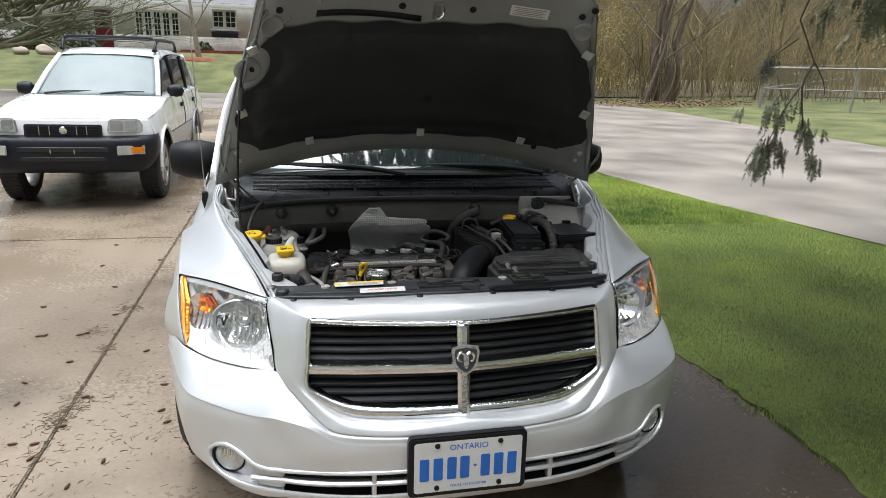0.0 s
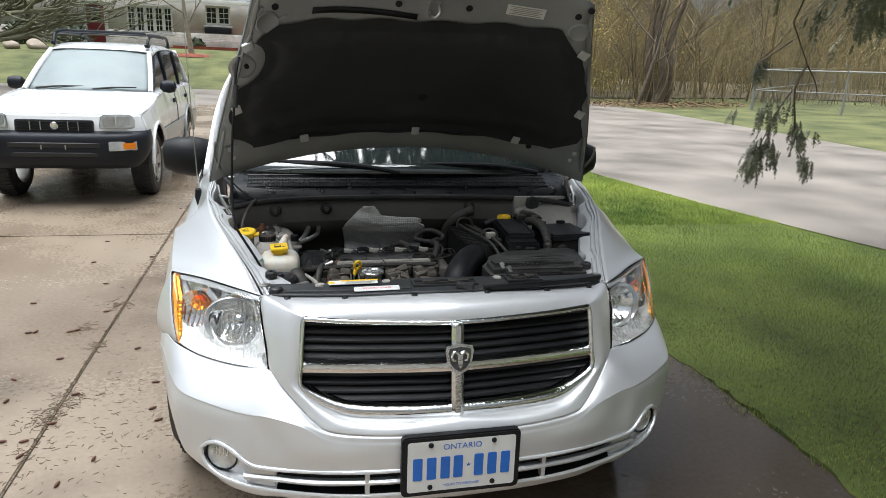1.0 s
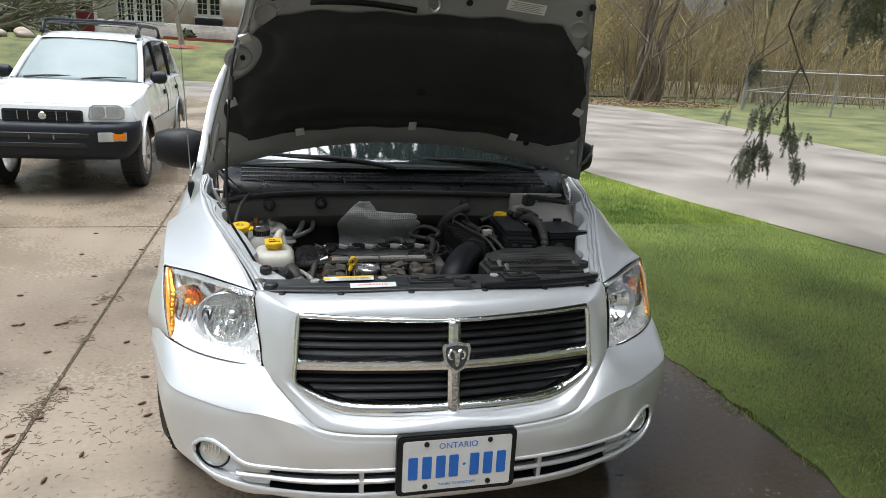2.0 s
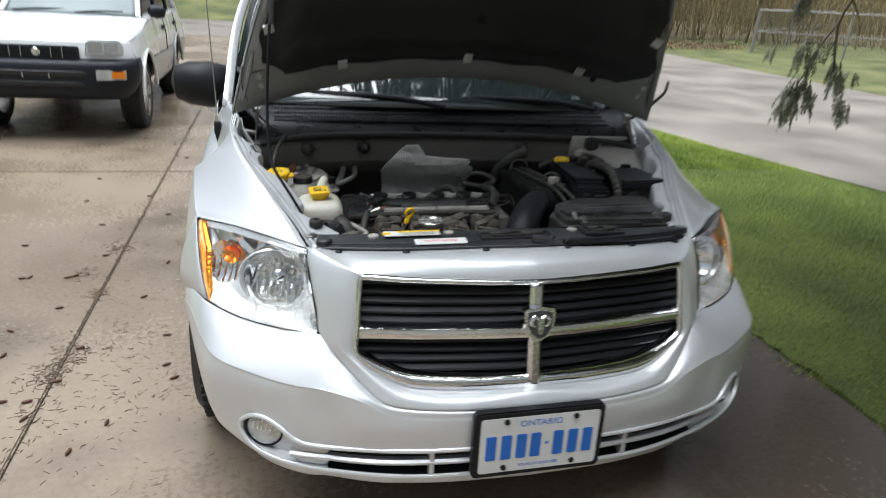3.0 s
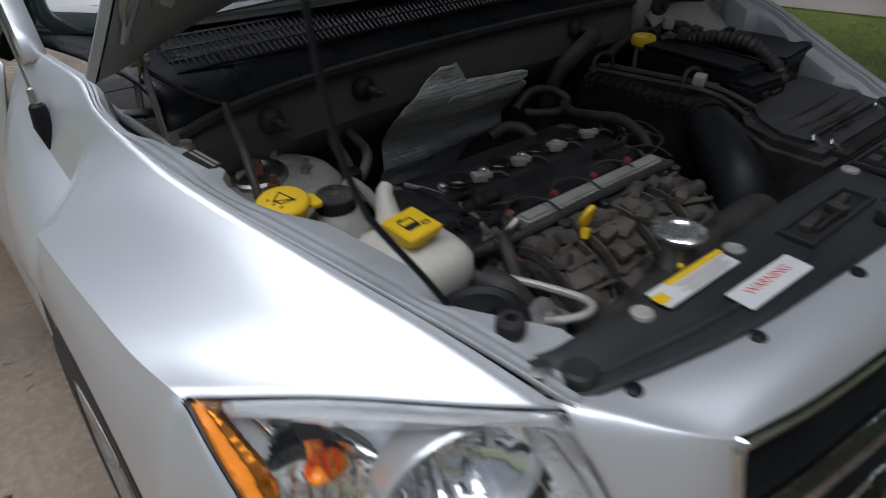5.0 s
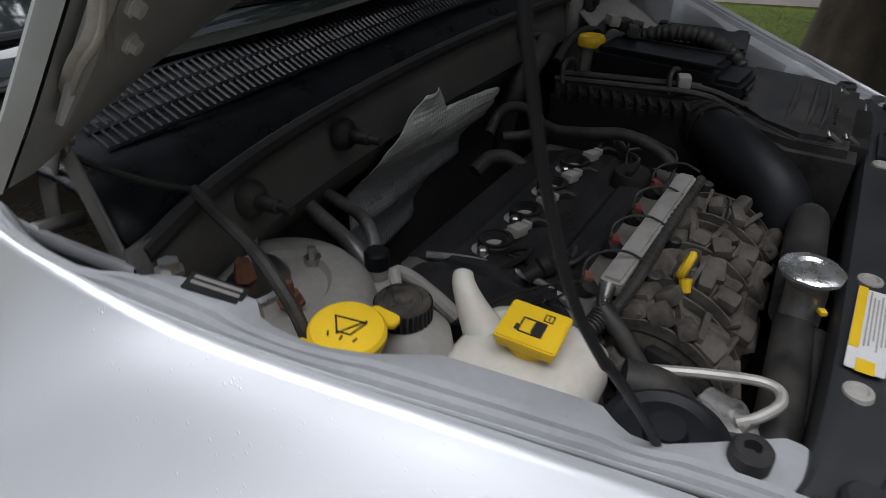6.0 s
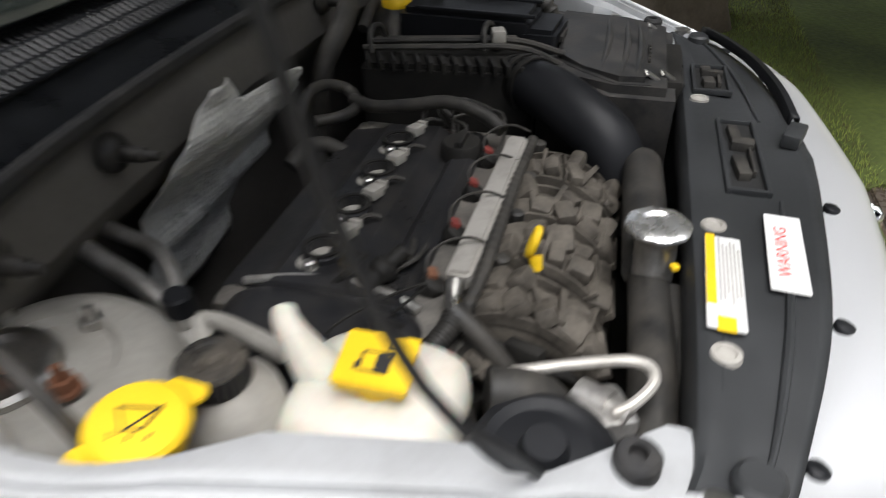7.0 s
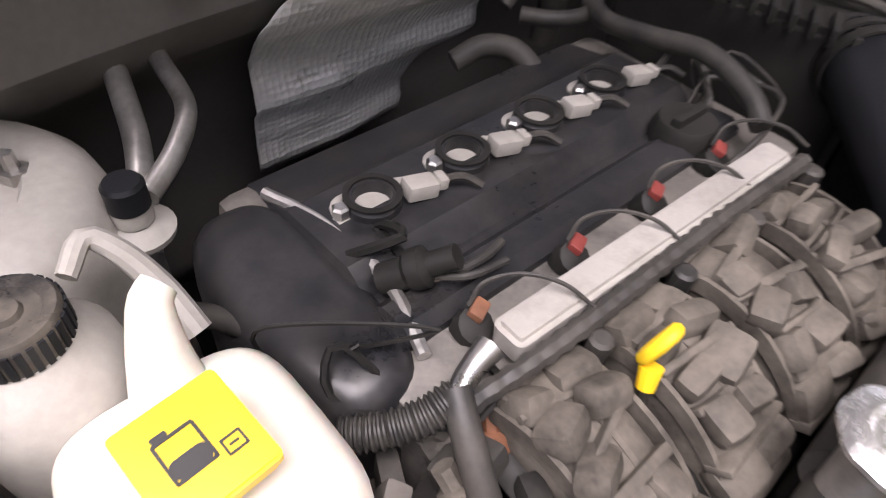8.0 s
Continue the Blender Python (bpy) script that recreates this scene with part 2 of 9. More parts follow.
# print and black parts, also the sheets that paint shade in holes
INK_AND_HOLES = material("black_ink_and_hole_shade", (0.012, 0.012, 0.012), 0.6, 0.0, 0.1, 20, 200)
RED_INK = material("red_ink", (0.55, 0.06, 0.05), 0.6, 0.0, 0.1, 20, 200)
BLUE_INK = material("blue_ink", (0.02, 0.13, 0.50), 0.5, 0.0, 0.1, 20, 200)
PAPER = material("white_label", (0.64, 0.64, 0.625), 0.5, 0.0, 0.06, 20, 200, 0.0001)
AMBER = material("amber_lens", (0.84, 0.25, 0.010), 0.14, 0.0, 0.15, 60, 300, 0.0005, 0.05, coat=0.6)
LINER = material("black_felt_liner", (0.020, 0.0215, 0.022), 0.62, 0.0, 0.35, 5, 240, 0.0010, 0.10, Specular_IOR_Level=0.3)
RED_CLIP = material("red_plastic", (0.17, 0.030, 0.024), 0.5, 0.0, 0.2, 30, 200)


# ---- ground: lawn sheet, driveway slabs, road ----
CONCRETE = material("damp_concrete", (0.180, 0.131, 0.088), 0.23, 0.0, 0.25, 0.7, 45, 0.0010, 0.22, color2=(0.300, 0.243, 0.184))
# rain-dark patches; their growth along x paints the conifer's shade beside the car
nt = CONCRETE.node_tree
at_, split, wet, lean, sum_, damp_shade, dark = (nt.nodes.new(k) for k in ("ShaderNodeTexCoord", "ShaderNodeSeparateXYZ", "ShaderNodeTexNoise", "ShaderNodeMapRange", "ShaderNodeMath", "ShaderNodeMapRange", "ShaderNodeMix"))
nt.links.new(at_.outputs["Object"], split.inputs[0])
nt.links.new(at_.outputs["Object"], wet.inputs["Vector"])
wet.inputs["Scale"].default_value, wet.inputs["Detail"].default_value = 1.3, 7
lean.inputs["From Min"].default_value, lean.inputs["From Max"].default_value, lean.inputs["To Max"].default_value = 0.1, 1.1, 0.46
nt.links.new(split.outputs["X"], lean.inputs["Value"])
nt.links.new(wet.outputs[0], sum_.inputs[0])
nt.links.new(lean.outputs[0], sum_.inputs[1])
nt.links.new(sum_.outputs[0], damp_shade.inputs["Value"])
damp_shade.inputs["From Min"].default_value, damp_shade.inputs["From Max"].default_value, damp_shade.inputs["To Max"].default_value = 0.52, 0.78, 0.9
b = nt.nodes["Principled BSDF"]
dark.data_type, dark.blend_type = "RGBA", "MULTIPLY"
dark.inputs["B"].default_value = (0.27, 0.255, 0.24, 1)
old = b.inputs["Base Color"].links[0].from_socket
nt.links.new(old, dark.inputs["A"])
nt.links.new(damp_shade.outputs[0], dark.inputs["Factor"])
nt.links.new(dark.outputs["Result"], b.inputs["Base Color"])
ASPHALT = material("worn_wet_asphalt", (0.135, 0.112, 0.092), 0.6, 0.0, 0.3, 0.8, 60, 0.002, 0.2, color2=(0.265, 0.232, 0.200))
SOIL = material("grassy_soil", (0.055, 0.080, 0.016), 0.95, 0.0, 0.4, 1.2, 30, 0.02, 0.03, color2=(0.15, 0.19, 0.04))
FAR_GRASS = material("far_lawn", (0.060, 0.092, 0.020), 0.95, 0.0, 0.55, 0.9, 14, 0.02, 0.03, color2=(0.165, 0.165, 0.06))


def rise(x, y):
    """The ground's height: level by the cars, rising gently beyond the road."""
    far = float(np.interp(y, [27, 33, 38.5, 60], [0.0, 1.1, 1.62, 2.0]))
    return far * float(np.interp(x, [4, 12], [1.0, 0.15])) + 0.25 * min(1.0, max(0.0, (x - 13) / 10))


bm = bmesh.new()
xs = np.concatenate([np.linspace(-300, -40, 8), np.linspace(-36, 44, 41), np.linspace(50, 300, 8)])
ys = np.concatenate([np.linspace(-200, -20, 6), np.linspace(-16, 70, 44), np.linspace(80, 400, 8)])
grid(bm, [[(x, y, rise(x, y) - 0.03) for x in xs] for y in ys])
solid("ground", bm, FAR_GRASS, "patchy spring lawn and verges reaching to the woods", "lawn", kind="structure")


def sheet(name, outline, z, mat, label, category, depth=0.1):
    bm = bmesh.new()
    slab(bm, outline, Matrix.Translation((0, 0, z - depth)), depth, 0.008)
    return solid(name, bm, mat, label, category, kind="structure")


# driveway slabs, cut by a long joint and cross joints
driveway = thing("driveway", "tan damp concrete driveway with dirt-filled joints", "driveway", kind="structure")
JX = -1.40
slab_rows = (-6.0, -0.55, 3.97, 8.5, 13.0, 18.2)
columns = ((-4.45, JX - 0.0035), (JX + 0.0035, 1.535))
for y0, y1 in zip(slab_rows, slab_rows[1:]):
    for x0, x1 in columns:
        bm = bmesh.new()
        slab(bm, [(x0, y0 + 0.005), (x1, y0 + 0.005), (x1, y1 - 0.005), (x0, y1 - 0.005)], Matrix.Translation((0, 0, -0.12)), 0.12, 0.006)
        part("concrete_slab", bm, CONCRETE, driveway)
JOINT_DIRT = material("joint_dirt", (0.05, 0.04, 0.03), 0.9, 0.0, 0.4, 8, 90, 0.003)
bm = bmesh.new()
box(bm, (-1.45, 6.1, -0.05), (6.0, 24.2, 0.08))
part("joint_filling", bm, JOINT_DIRT, driveway)

# the road bends round the lawn from ahead to the side
sheet("road", [(-60, 18.2), (3.0, 18.2), (3.55, 9.0), (3.8, 6.8), (4.15, 5.0), (4.6, 3.35), (5.6, 0.2), (7.2, -4), (11, -30),
               (20, -30), (13.0, -4), (11.2, 4), (11.6, 9.7), (12.0, 14.4), (12.35, 19.3), (12.0, 24.5), (8.5, 27), (-60, 28.6)],
      -0.004, ASPHALT, "worn grey asphalt road, wet from rain", "road")


# ---- the silver hatchback ----
car = thing("hatchback_car", "silver hatchback with its hood propped open on a concrete driveway", "car")

# shared edge curves of the near side (x < 0); the other side mirrors them
HOOD_GAP = [(-0.522, 0.193, 0.796), (-0.560, 0.303, 0.828), (-0.620, 0.455, 0.870), (-0.688, 0.627, 0.918), (-0.722, 0.76, 0.952), (-0.730, 0.83, 0.972), (-0.724, 0.88, 0.993), (-0.737, 0.95, 1.004), (-0.746, 1.02, 1.010)]
LAMP_TOP = [(-0.530, 0.198, 0.790), (-0.60, 0.258, 0.795), (-0.70, 0.36, 0.795), (-0.806, 0.459, 0.789)]
LAMP_OUT = [(-0.806, 0.459, 0.789), (-0.802, 0.400, 0.735), (-0.792, 0.343, 0.675), (-0.776, 0.290, 0.621)]
LAMP_IN = [(-0.530, 0.198, 0.790), (-0.525, 0.150, 0.730), (-0.515, 0.112, 0.670), (-0.508, 0.086, 0.614)]
LAMP_LOW = [(-0.508, 0.086, 0.614), (-0.60, 0.138, 0.610), (-0.70, 0.208, 0.613), (-0.776, 0.290, 0.621)]

CREASE = [(-0.508, 0.086, 0.614), (-0.468, 0.045, 0.570), (-0.40, -0.012, 0.508), (-0.345, -0.040, 0.480), (-0.20, -0.062, 0.469), (0, -0.072, 0.466)]
GRILLE = [(0, 0.028, 0.757), (-0.107, 0.033, 0.758), (-0.29, 0.052, 0.763), (-0.395, 0.070, 0.767), (-0.418, 0.075, 0.762),
          (-0.424, 0.064, 0.715), (-0.428, 0.048, 0.640), (-0.430, 0.037, 0.586), (-0.385, 0.018, 0.548), (-0.325, 0.000, 0.519),
          (-0.262, -0.010, 0.507), (-0.14, -0.019, 0.501), (0, -0.022, 0.499)]
NOSE_OUT = [(0, 0.092, 0.812), (-0.107, 0.103, 0.810), (-0.30, 0.125, 0.801), (-0.457, 0.168, 0.790), (-0.526, 0.196, 0.788),
            (-0.525, 0.150, 0.730), (-0.515, 0.112, 0.670), (-0.508, 0.086, 0.614), (-0.468, 0.045, 0.570), (-0.40, -0.012, 0.508),
            (-0.345, -0.040, 0.480), (-0.20, -0.062, 0.469), (0, -0.072, 0.466)]


def both(name, bm_of, mat, parent, label="", thick=0.0, angle=35):
    """One part on each side of the car; bm_of(side) builds it, side -1 or 1."""
    return [part(name, bm_of(s), mat, parent, label, angle, thick) for s in (-1, 1)]


def side_grid(p, side, keep=None):
    bm = bmesh.new()
    p = np.asarray(p, float)
    grid(bm, p if side < 0 else flipx(p), keep=keep, flip=side > 0)
    return bm


# nose panel round the grille
nose_curves = [[(x * 0.985, y + 0.04, z - 0.004) for x, y, z in NOSE_OUT], NOSE_OUT]
for k, bulge in ((0.3, 0.014), (0.65, 0.017)):
    row = []
    for a, b in zip(NOSE_OUT, GRILLE):
        a, b = np.array(a), np.array(b)
        w = np.cross(b - a, [1, 0, 0]) if abs((b - a)[0]) < 0.05 else np.array([0, -1, 0.15])
        w = w / np.linalg.norm(w)
        if w[1] > 0:
            w = -w
        row.append(tuple(a + (b - a) * k + w * bulge))
    nose_curves.append(row)
nose_curves.append(GRILLE)
nose_curves.append([(x * 0.99, y + 0.03, z) for x, y, z in GRILLE])
nose = loft_keep(nose_curves, 8, 5)
bm = bmesh.new()
grid(bm, nose, flip=True)
grid(bm, flipx(nose))
bmesh.ops.remove_doubles(bm, verts=bm.verts, dist=0.0005)
bmesh.ops.recalc_face_normals(bm, faces=bm.faces)
part("nose_panel", bm, PAINT, car, "silver panel round the grille with beads of water", thick=0.003)

# bumper: rows of curves from the crease down to the lip
B_TOP = CREASE[::-1] + [(-0.60, 0.137, 0.608), (-0.70, 0.207, 0.611), (-0.778, 0.290, 0.618), (-0.814, 0.37, 0.612), (-0.852, 0.475, 0.590)]
# the shelf under the lamp ends in a crisp edge that runs up to the lamp's outer corner
B_EDGE = [(0, -0.080, 0.452), (-0.20, -0.071, 0.455), (-0.345, -0.052, 0.464), (-0.425, -0.030, 0.500), (-0.51, 0.002, 0.520), (-0.575, 0.028, 0.524),
          (-0.657, 0.078, 0.529), (-0.750, 0.150, 0.540), (-0.790, 0.228, 0.558), (-0.822, 0.335, 0.578), (-0.848, 0.425, 0.570)]
B_1 = [tuple((np.array(a) + np.array(b)) / 2 + [0, -0.002, 0.003]) for a, b in zip(B_TOP, B_EDGE)]
B_FACE = [(x * 1.002, y - 0.0035, z - 0.010) for x, y, z in B_EDGE]
B_2 = [(0, -0.086, 0.42), (-0.20, -0.078, 0.42), (-0.345, -0.062, 0.425), (-0.43, -0.042, 0.435), (-0.51, -0.006, 0.460), (-0.575, 0.018, 0.485),
       (-0.66, 0.068, 0.488), (-0.764, 0.150, 0.485), (-0.800, 0.225, 0.492), (-0.820, 0.300, 0.503), (-0.830, 0.345, 0.513)]
B_3 = [(0, -0.088, 0.378), (-0.20, -0.080, 0.378), (-0.345, -0.062, 0.379), (-0.43, -0.042, 0.382), (-0.515, -0.014, 0.388), (-0.58, 0.010, 0.40),
       (-0.665, 0.068, 0.40), (-0.758, 0.148, 0.41), (-0.791, 0.218, 0.415), (-0.806, 0.278, 0.42), (-0.813, 0.314, 0.42)]
B_4 = [(0, -0.085, 0.335), (-0.20, -0.077, 0.335), (-0.345, -0.060, 0.336), (-0.43, -0.040, 0.338), (-0.515, -0.010, 0.340), (-0.588, 0.016, 0.338),
       (-0.672, 0.066, 0.333), (-0.745, 0.150, 0.335), (-0.768, 0.195, 0.34), (-0.784, 0.240, 0.346), (-0.793, 0.275, 0.354)]
B_5 = [(0, -0.080, 0.285), (-0.20, -0.072, 0.285), (-0.345, -0.054, 0.286), (-0.42, -0.036, 0.287), (-0.50, -0.005, 0.288), (-0.570, 0.020, 0.286),
       (-0.655, 0.080, 0.290), (-0.716, 0.150, 0.314), (-0.740, 0.185, 0.328), (-0.757, 0.222, 0.340), (-0.764, 0.250, 0.348)]
B_6 = [(x * 0.97, y + 0.02, z - 0.03) for x, y, z in B_5]
B_7 = [(x * 0.93, y + 0.10, z - 0.045) for x, y, z in B_5]
bump = loft_keep([B_TOP, B_1, B_EDGE, B_FACE, B_2, B_3, B_4, B_5, B_6, B_7], 14, 6)
FOG_C = np.array((-0.644, 0.072, 0.373))
# the sunk channel that joins both fog lamps: its outline as (half width, height), upper edge then lower edge
CH_UP = [(0.0, 0.371), (0.30, 0.371), (0.50, 0.370), (0.55, 0.373), (0.577, 0.383), (0.603, 0.402), (0.626, 0.414), (0.648, 0.419), (0.675, 0.412), (0.696, 0.392)]
CH_LOW = [(0.0, 0.292), (0.30, 0.293), (0.47, 0.296), (0.56, 0.302), (0.62, 0.311), (0.66, 0.324), (0.688, 0.346), (0.700, 0.372), (0.696, 0.392)]


def ch_edges(x):
    """Lower and upper edge of the channel at a half width."""
    return float(np.interp(x, [p[0] for p in CH_LOW[:-1]], [p[1] for p in CH_LOW[:-1]])), float(np.interp(x, [p[0] for p in CH_UP], [p[1] for p in CH_UP]))


bump_flat = bump.reshape(-1, 3)


def bump_y(x, z):
    """The bumper face's y at a place across and up."""
    d = np.hypot(bump_flat[:, 0] + abs(x), bump_flat[:, 2] - z)
    i = np.argsort(d)[:6]
    w = 1 / (d[i] + 0.002)
    return float((bump_flat[i, 1] * w).sum() / w.sum())


def bumper_keep(c):
    x, z = abs(c[0]), c[2]
    lo, hi = ch_edges(x)
    return not (x < 0.697 and lo < z < hi and c[1] < 0.2)


bm = bmesh.new()
grid(bm, bump, flip=True, keep=bumper_keep)
grid(bm, flipx(bump), keep=bumper_keep)
bmesh.ops.remove_doubles(bm, verts=bm.verts, dist=0.0004)
bmesh.ops.recalc_face_normals(bm, faces=bm.faces)
bumper = part("bumper", bm, PAINT, car, "silver front bumper, wet, with a creased wing under each headlight", thick=0.004, angle=50)

# the channel: silver beside the fog lamps, black behind the blades
def channel(x0, x1, name, mat, deep):
    for side in (-1, 1):
        cols = []
        for x in np.linspace(x0, x1, 26):
            lo, hi = ch_edges(min(x, 0.699))
            if hi - lo < 0.01:
                lo, hi = (lo + hi) / 2 - 0.004, (lo + hi) / 2 + 0.004
            row = [(hi + 0.002, 0.002), (hi - 0.003, deep * 0.5), (hi - 0.010, deep), ((hi + lo) / 2, deep * 1.05), (lo + 0.008, deep), (lo + 0.002, deep * 0.5), (lo - 0.002, 0.002)]
            cols.append([(side * x, bump_y(x, z) + d, z) for z, d in row])
        bm = bmesh.new()
        grid(bm, cols)
        bmesh.ops.recalc_face_normals(bm, faces=bm.faces)
        part(name, bm, mat, bumper, angle=50)


channel(0.0, 0.500, "grille_backing", BLACK_PLASTIC, 0.045)
channel(0.497, 0.699, "fog_pocket", PAINT, 0.030)
for side in (-1, 1):
    for line in (CH_UP, CH_LOW):
        bm = bmesh.new()
        pts = [(side * x, bump_y(x, z) - 0.001, z) for x, z in line]
        tube(bm, pts, 0.0058, 8, 70)
        part("channel_lip", bm, PAINT, bumper)
    # filler pads at the ends of the slots
    for z in (0.350, 0.314):
        bm = bmesh.new()
        y0, y1 = bump_y(0.495, z), bump_y(0.575, z)
        m = face_m((side * 0.533, (y0 + y1) / 2 + 0.014, z), (0.08, side * (y1 - y0), 0), (0, 0.02, 1))
        slab(bm, rounded(0.080, 0.026, 0.010), m @ Matrix.Translation((0, 0, -0.02)), 0.024, 0.005)
        part("slot_filler", bm, PAINT, bumper)
bm = bmesh.new()
xs_ = np.linspace(-0.585, 0.585, 70)
c = np.array([(x, bump_y(x, 0.332), 0.332) for x in xs_])
h = 0.0075
ring = [(-0.002, -h), (-0.006, -h * 0.3), (-0.006, h * 0.3), (0.0, h), (0.014, h), (0.014, -h)]
grid(bm, np.stack([c + [0, dy + 0.006, dz] for dy, dz in ring], 1), closed=True)
part("grille_blade", bm, PAINT, bumper)
for x in (-0.255, 0.255):
    bm = bmesh.new()
    box(bm, (x, bump_y(x, 0.332) + 0.014, 0.332), (0.013, 0.026, 0.076), 0.003)
    part("grille_post", bm, PAINT, bumper)

# fog lamps, round, deep in the ends of the channel
FOG_LENS = material("fog_lamp_lens", (0.60, 0.63, 0.63), 0.10, 0.5, 0.2, 40, 160, 0.002, 0.05, coat=1.0)
for s in (-1, 1):
    c = Vector((s * abs(FOG_C[0]), FOG_C[1], FOG_C[2]))
    w = Vector((s * 0.42, -0.90, 0.06)).normalized()
    bm = bmesh.new()
    lathe(bm, c, w, [(-0.04, 0.050), (-0.010, 0.051), (0.002, 0.048), (0.003, 0.0455), (-0.006, 0.043)], 36, caps=False)
    fog = part("fog_lamp", bm, BLACK_PLASTIC, car, "round clear fog lamp in a sunk silver pocket")
    bm = bmesh.new()
    lathe(bm, c - w * 0.012, w, [(0, 0.047), (0.010, 0.0465), (0.017, 0.036), (0.021, 0.018), (0.022, 0.0)], 36)
    part("lens", bm, FOG_LENS, fog, "clear fluted lens")
    bm = bmesh.new()
    for k in range(5):
        rod(bm, c + w * 0.010 + Vector((-s * 0.9, -0.42, 0)) * (0.011 * (k - 2)) + Vector((0, 0, 0.004)), c + w * 0.007 + Vector((-s * 0.9, -0.42, 0)) * (0.011 * (k - 2)) + Vector((0, 0, 0.030 - 0.004 * abs(k - 2))), 0.0028, 0.0028, 6)
    part("flutes", bm, CHROME, fog, "bright moulded flutes")

# grille: chrome surround, cross bars, black slats, badge
grille = part("grille_surround", (lambda bm: bm)(bmesh.new()), CHROME, car, "chrome-edged grille split into four by a cross")
bm = bmesh.new()
loop = np.vstack([corner_pts(GRILLE, 10), flipx(corner_pts(GRILLE, 10))[::-1][1:-1]])
mid = np.array((0, 0.03, 0.63))


def inset(p, d, dy):
    out = []
    for i in range(len(p)):
        t = p[(i + 1) % len(p)] - p[i - 1]
        n = np.array((t[2], 0, -t[0]))
        n /= np.linalg.norm(n)
        if np.dot(n, mid - p[i]) < 0:
            n = -n
        wide = 1 + 1.2 * float(np.interp(p[i][2], [0.51, 0.58], [1, 0])) if d > 0.002 else 1
        out.append(p[i] + n * d * wide + [0, dy, 0])
    return np.array(out)


rings = [inset(loop, d, dy) for d, dy in ((-0.004, 0.012), (-0.004, -0.004), (0.001, -0.010), (0.008, -0.008), (0.012, 0.0), (0.0125, 0.03))]
grid(bm, np.stack(rings), closed=True)
bmesh.ops.recalc_face_normals(bm, faces=bm.faces)
bm.to_mesh(grille.data)
bm.free()
grille.data.polygons.foreach_set("use_smooth", [True] * len(grille.data.polygons))


def grille_y(x, z):
    return float(np.interp(abs(x), [0, 0.107, 0.29, 0.43], [0, 0.006, 0.026, 0.050])) + float(np.interp(z, [0.50, 0.76], [-0.022, 0.027]))


def grille_half(z):
    return float(np.interp(z, [0.500, 0.508, 0.519, 0.548, 0.586, 0.64, 0.762], [0.14, 0.262, 0.325, 0.385, 0.430, 0.428, 0.418])) - 0.006


for i in range(11):
    z = 0.518 + i * 0.0232
    hw = grille_half(z - 0.004)
    bm = bmesh.new()
    xs_ = np.linspace(-hw, hw, 31)
    prof = [(0.012, -0.008), (0.010, -0.001), (0.022, 0.010), (0.036, 0.012), (0.036, -0.008)]
    grid(bm, np.stack([np.array([(x, grille_y(x, z) + dy, z + dz) for x in xs_]) for dy, dz in prof], 1), closed=True)
    part("grille_slat", bm, BLACK_PLASTIC, grille, angle=60)
bm = bmesh.new()
grid(bm, [[(x, grille_y(x, z) + 0.055, z) for x in np.linspace(-0.42, 0.42, 21)] for z in (0.50, 0.77)])
part("grille_backing", bm, BLACK_PLASTIC, grille, thick=0.004)
bm = bmesh.new()
xs_ = np.linspace(-0.425, 0.425, 61)
prof = [(0.02, -0.019), (-0.003, -0.018), (-0.011, -0.010), (-0.013, 0.002), (-0.008, 0.013), (0.004, 0.018), (0.02, 0.020)]
grid(bm, np.stack([np.array([(x, grille_y(x, 0.632) + dy, 0.632 + dz) for x in xs_]) for dy, dz in prof], 1))
bmesh.ops.recalc_face_normals(bm, faces=bm.faces)
part("cross_bar", bm, CHROME, grille, thick=0.002)
bm = bmesh.new()
prof = [(0.02, -0.021), (-0.010, -0.017), (-0.018, -0.008), (-0.018, 0.008), (-0.010, 0.017), (0.02, 0.021)]
zs_ = np.linspace(0.500, 0.757, 20)
grid(bm, np.stack([np.array([(dx, grille_y(0, z) + dy, z) for z in zs_]) for dy, dx in prof], 1))
bmesh.ops.recalc_face_normals(bm, faces=bm.faces)
part("upright_bar", bm, CHROME, grille, thick=0.002)
# plain shield badge
BADGE_DARK = material("dark_badge_enamel", (0.07, 0.07, 0.075), 0.35, 0.4, 0.3, 60, 300, 0.0004)
shield = [(0.036, 0.034), (0.0, 0.040), (-0.036, 0.034), (-0.040, 0.02), (-0.034, -0.016), (-0.020, -0.036), (0.0, -0.046), (0.020, -0.036), (0.034, -0.016), (0.040, 0.02)]
bmat = face_m((0, grille_y(0, 0.668) - 0.030, 0.668), (1, 0, 0), (0, 0.19, 1))
bm = bmesh.new()
slab(bm, shield, bmat @ Matrix.Translation((0, 0, -0.02)), 0.028, 0.004)
badge = part("badge", bm, CHROME, grille, "chrome shield badge with a plain relief")
bm = bmesh.new()
slab(bm, [(u * 0.80, v * 0.80) for u, v in shield], bmat @ Matrix.Translation((0, 0, 0.0075)), 0.0015)
part("enamel", bm, BADGE_DARK, badge)
bm = bmesh.new()
for s in (-1, 1):
    pts = [bmat @ Vector((s * u, v, 0.010)) for u, v in ((0.004, 0.012), (0.014, 0.018), (0.022, 0.010), (0.020, -0.004), (0.012, -0.006))]
    tube(bm, [tuple(p) for p in pts], [0.005, 0.005, 0.0045, 0.004, 0.0025], 8, 14)
slab(bm, [(0.008, 0.012), (-0.008, 0.012), (-0.006, -0.020), (0.0, -0.028), (0.006, -0.020)], bmat @ Matrix.Translation((0, 0, 0.009)), 0.005, 0.0015)
part("relief", bm, CHROME, badge)

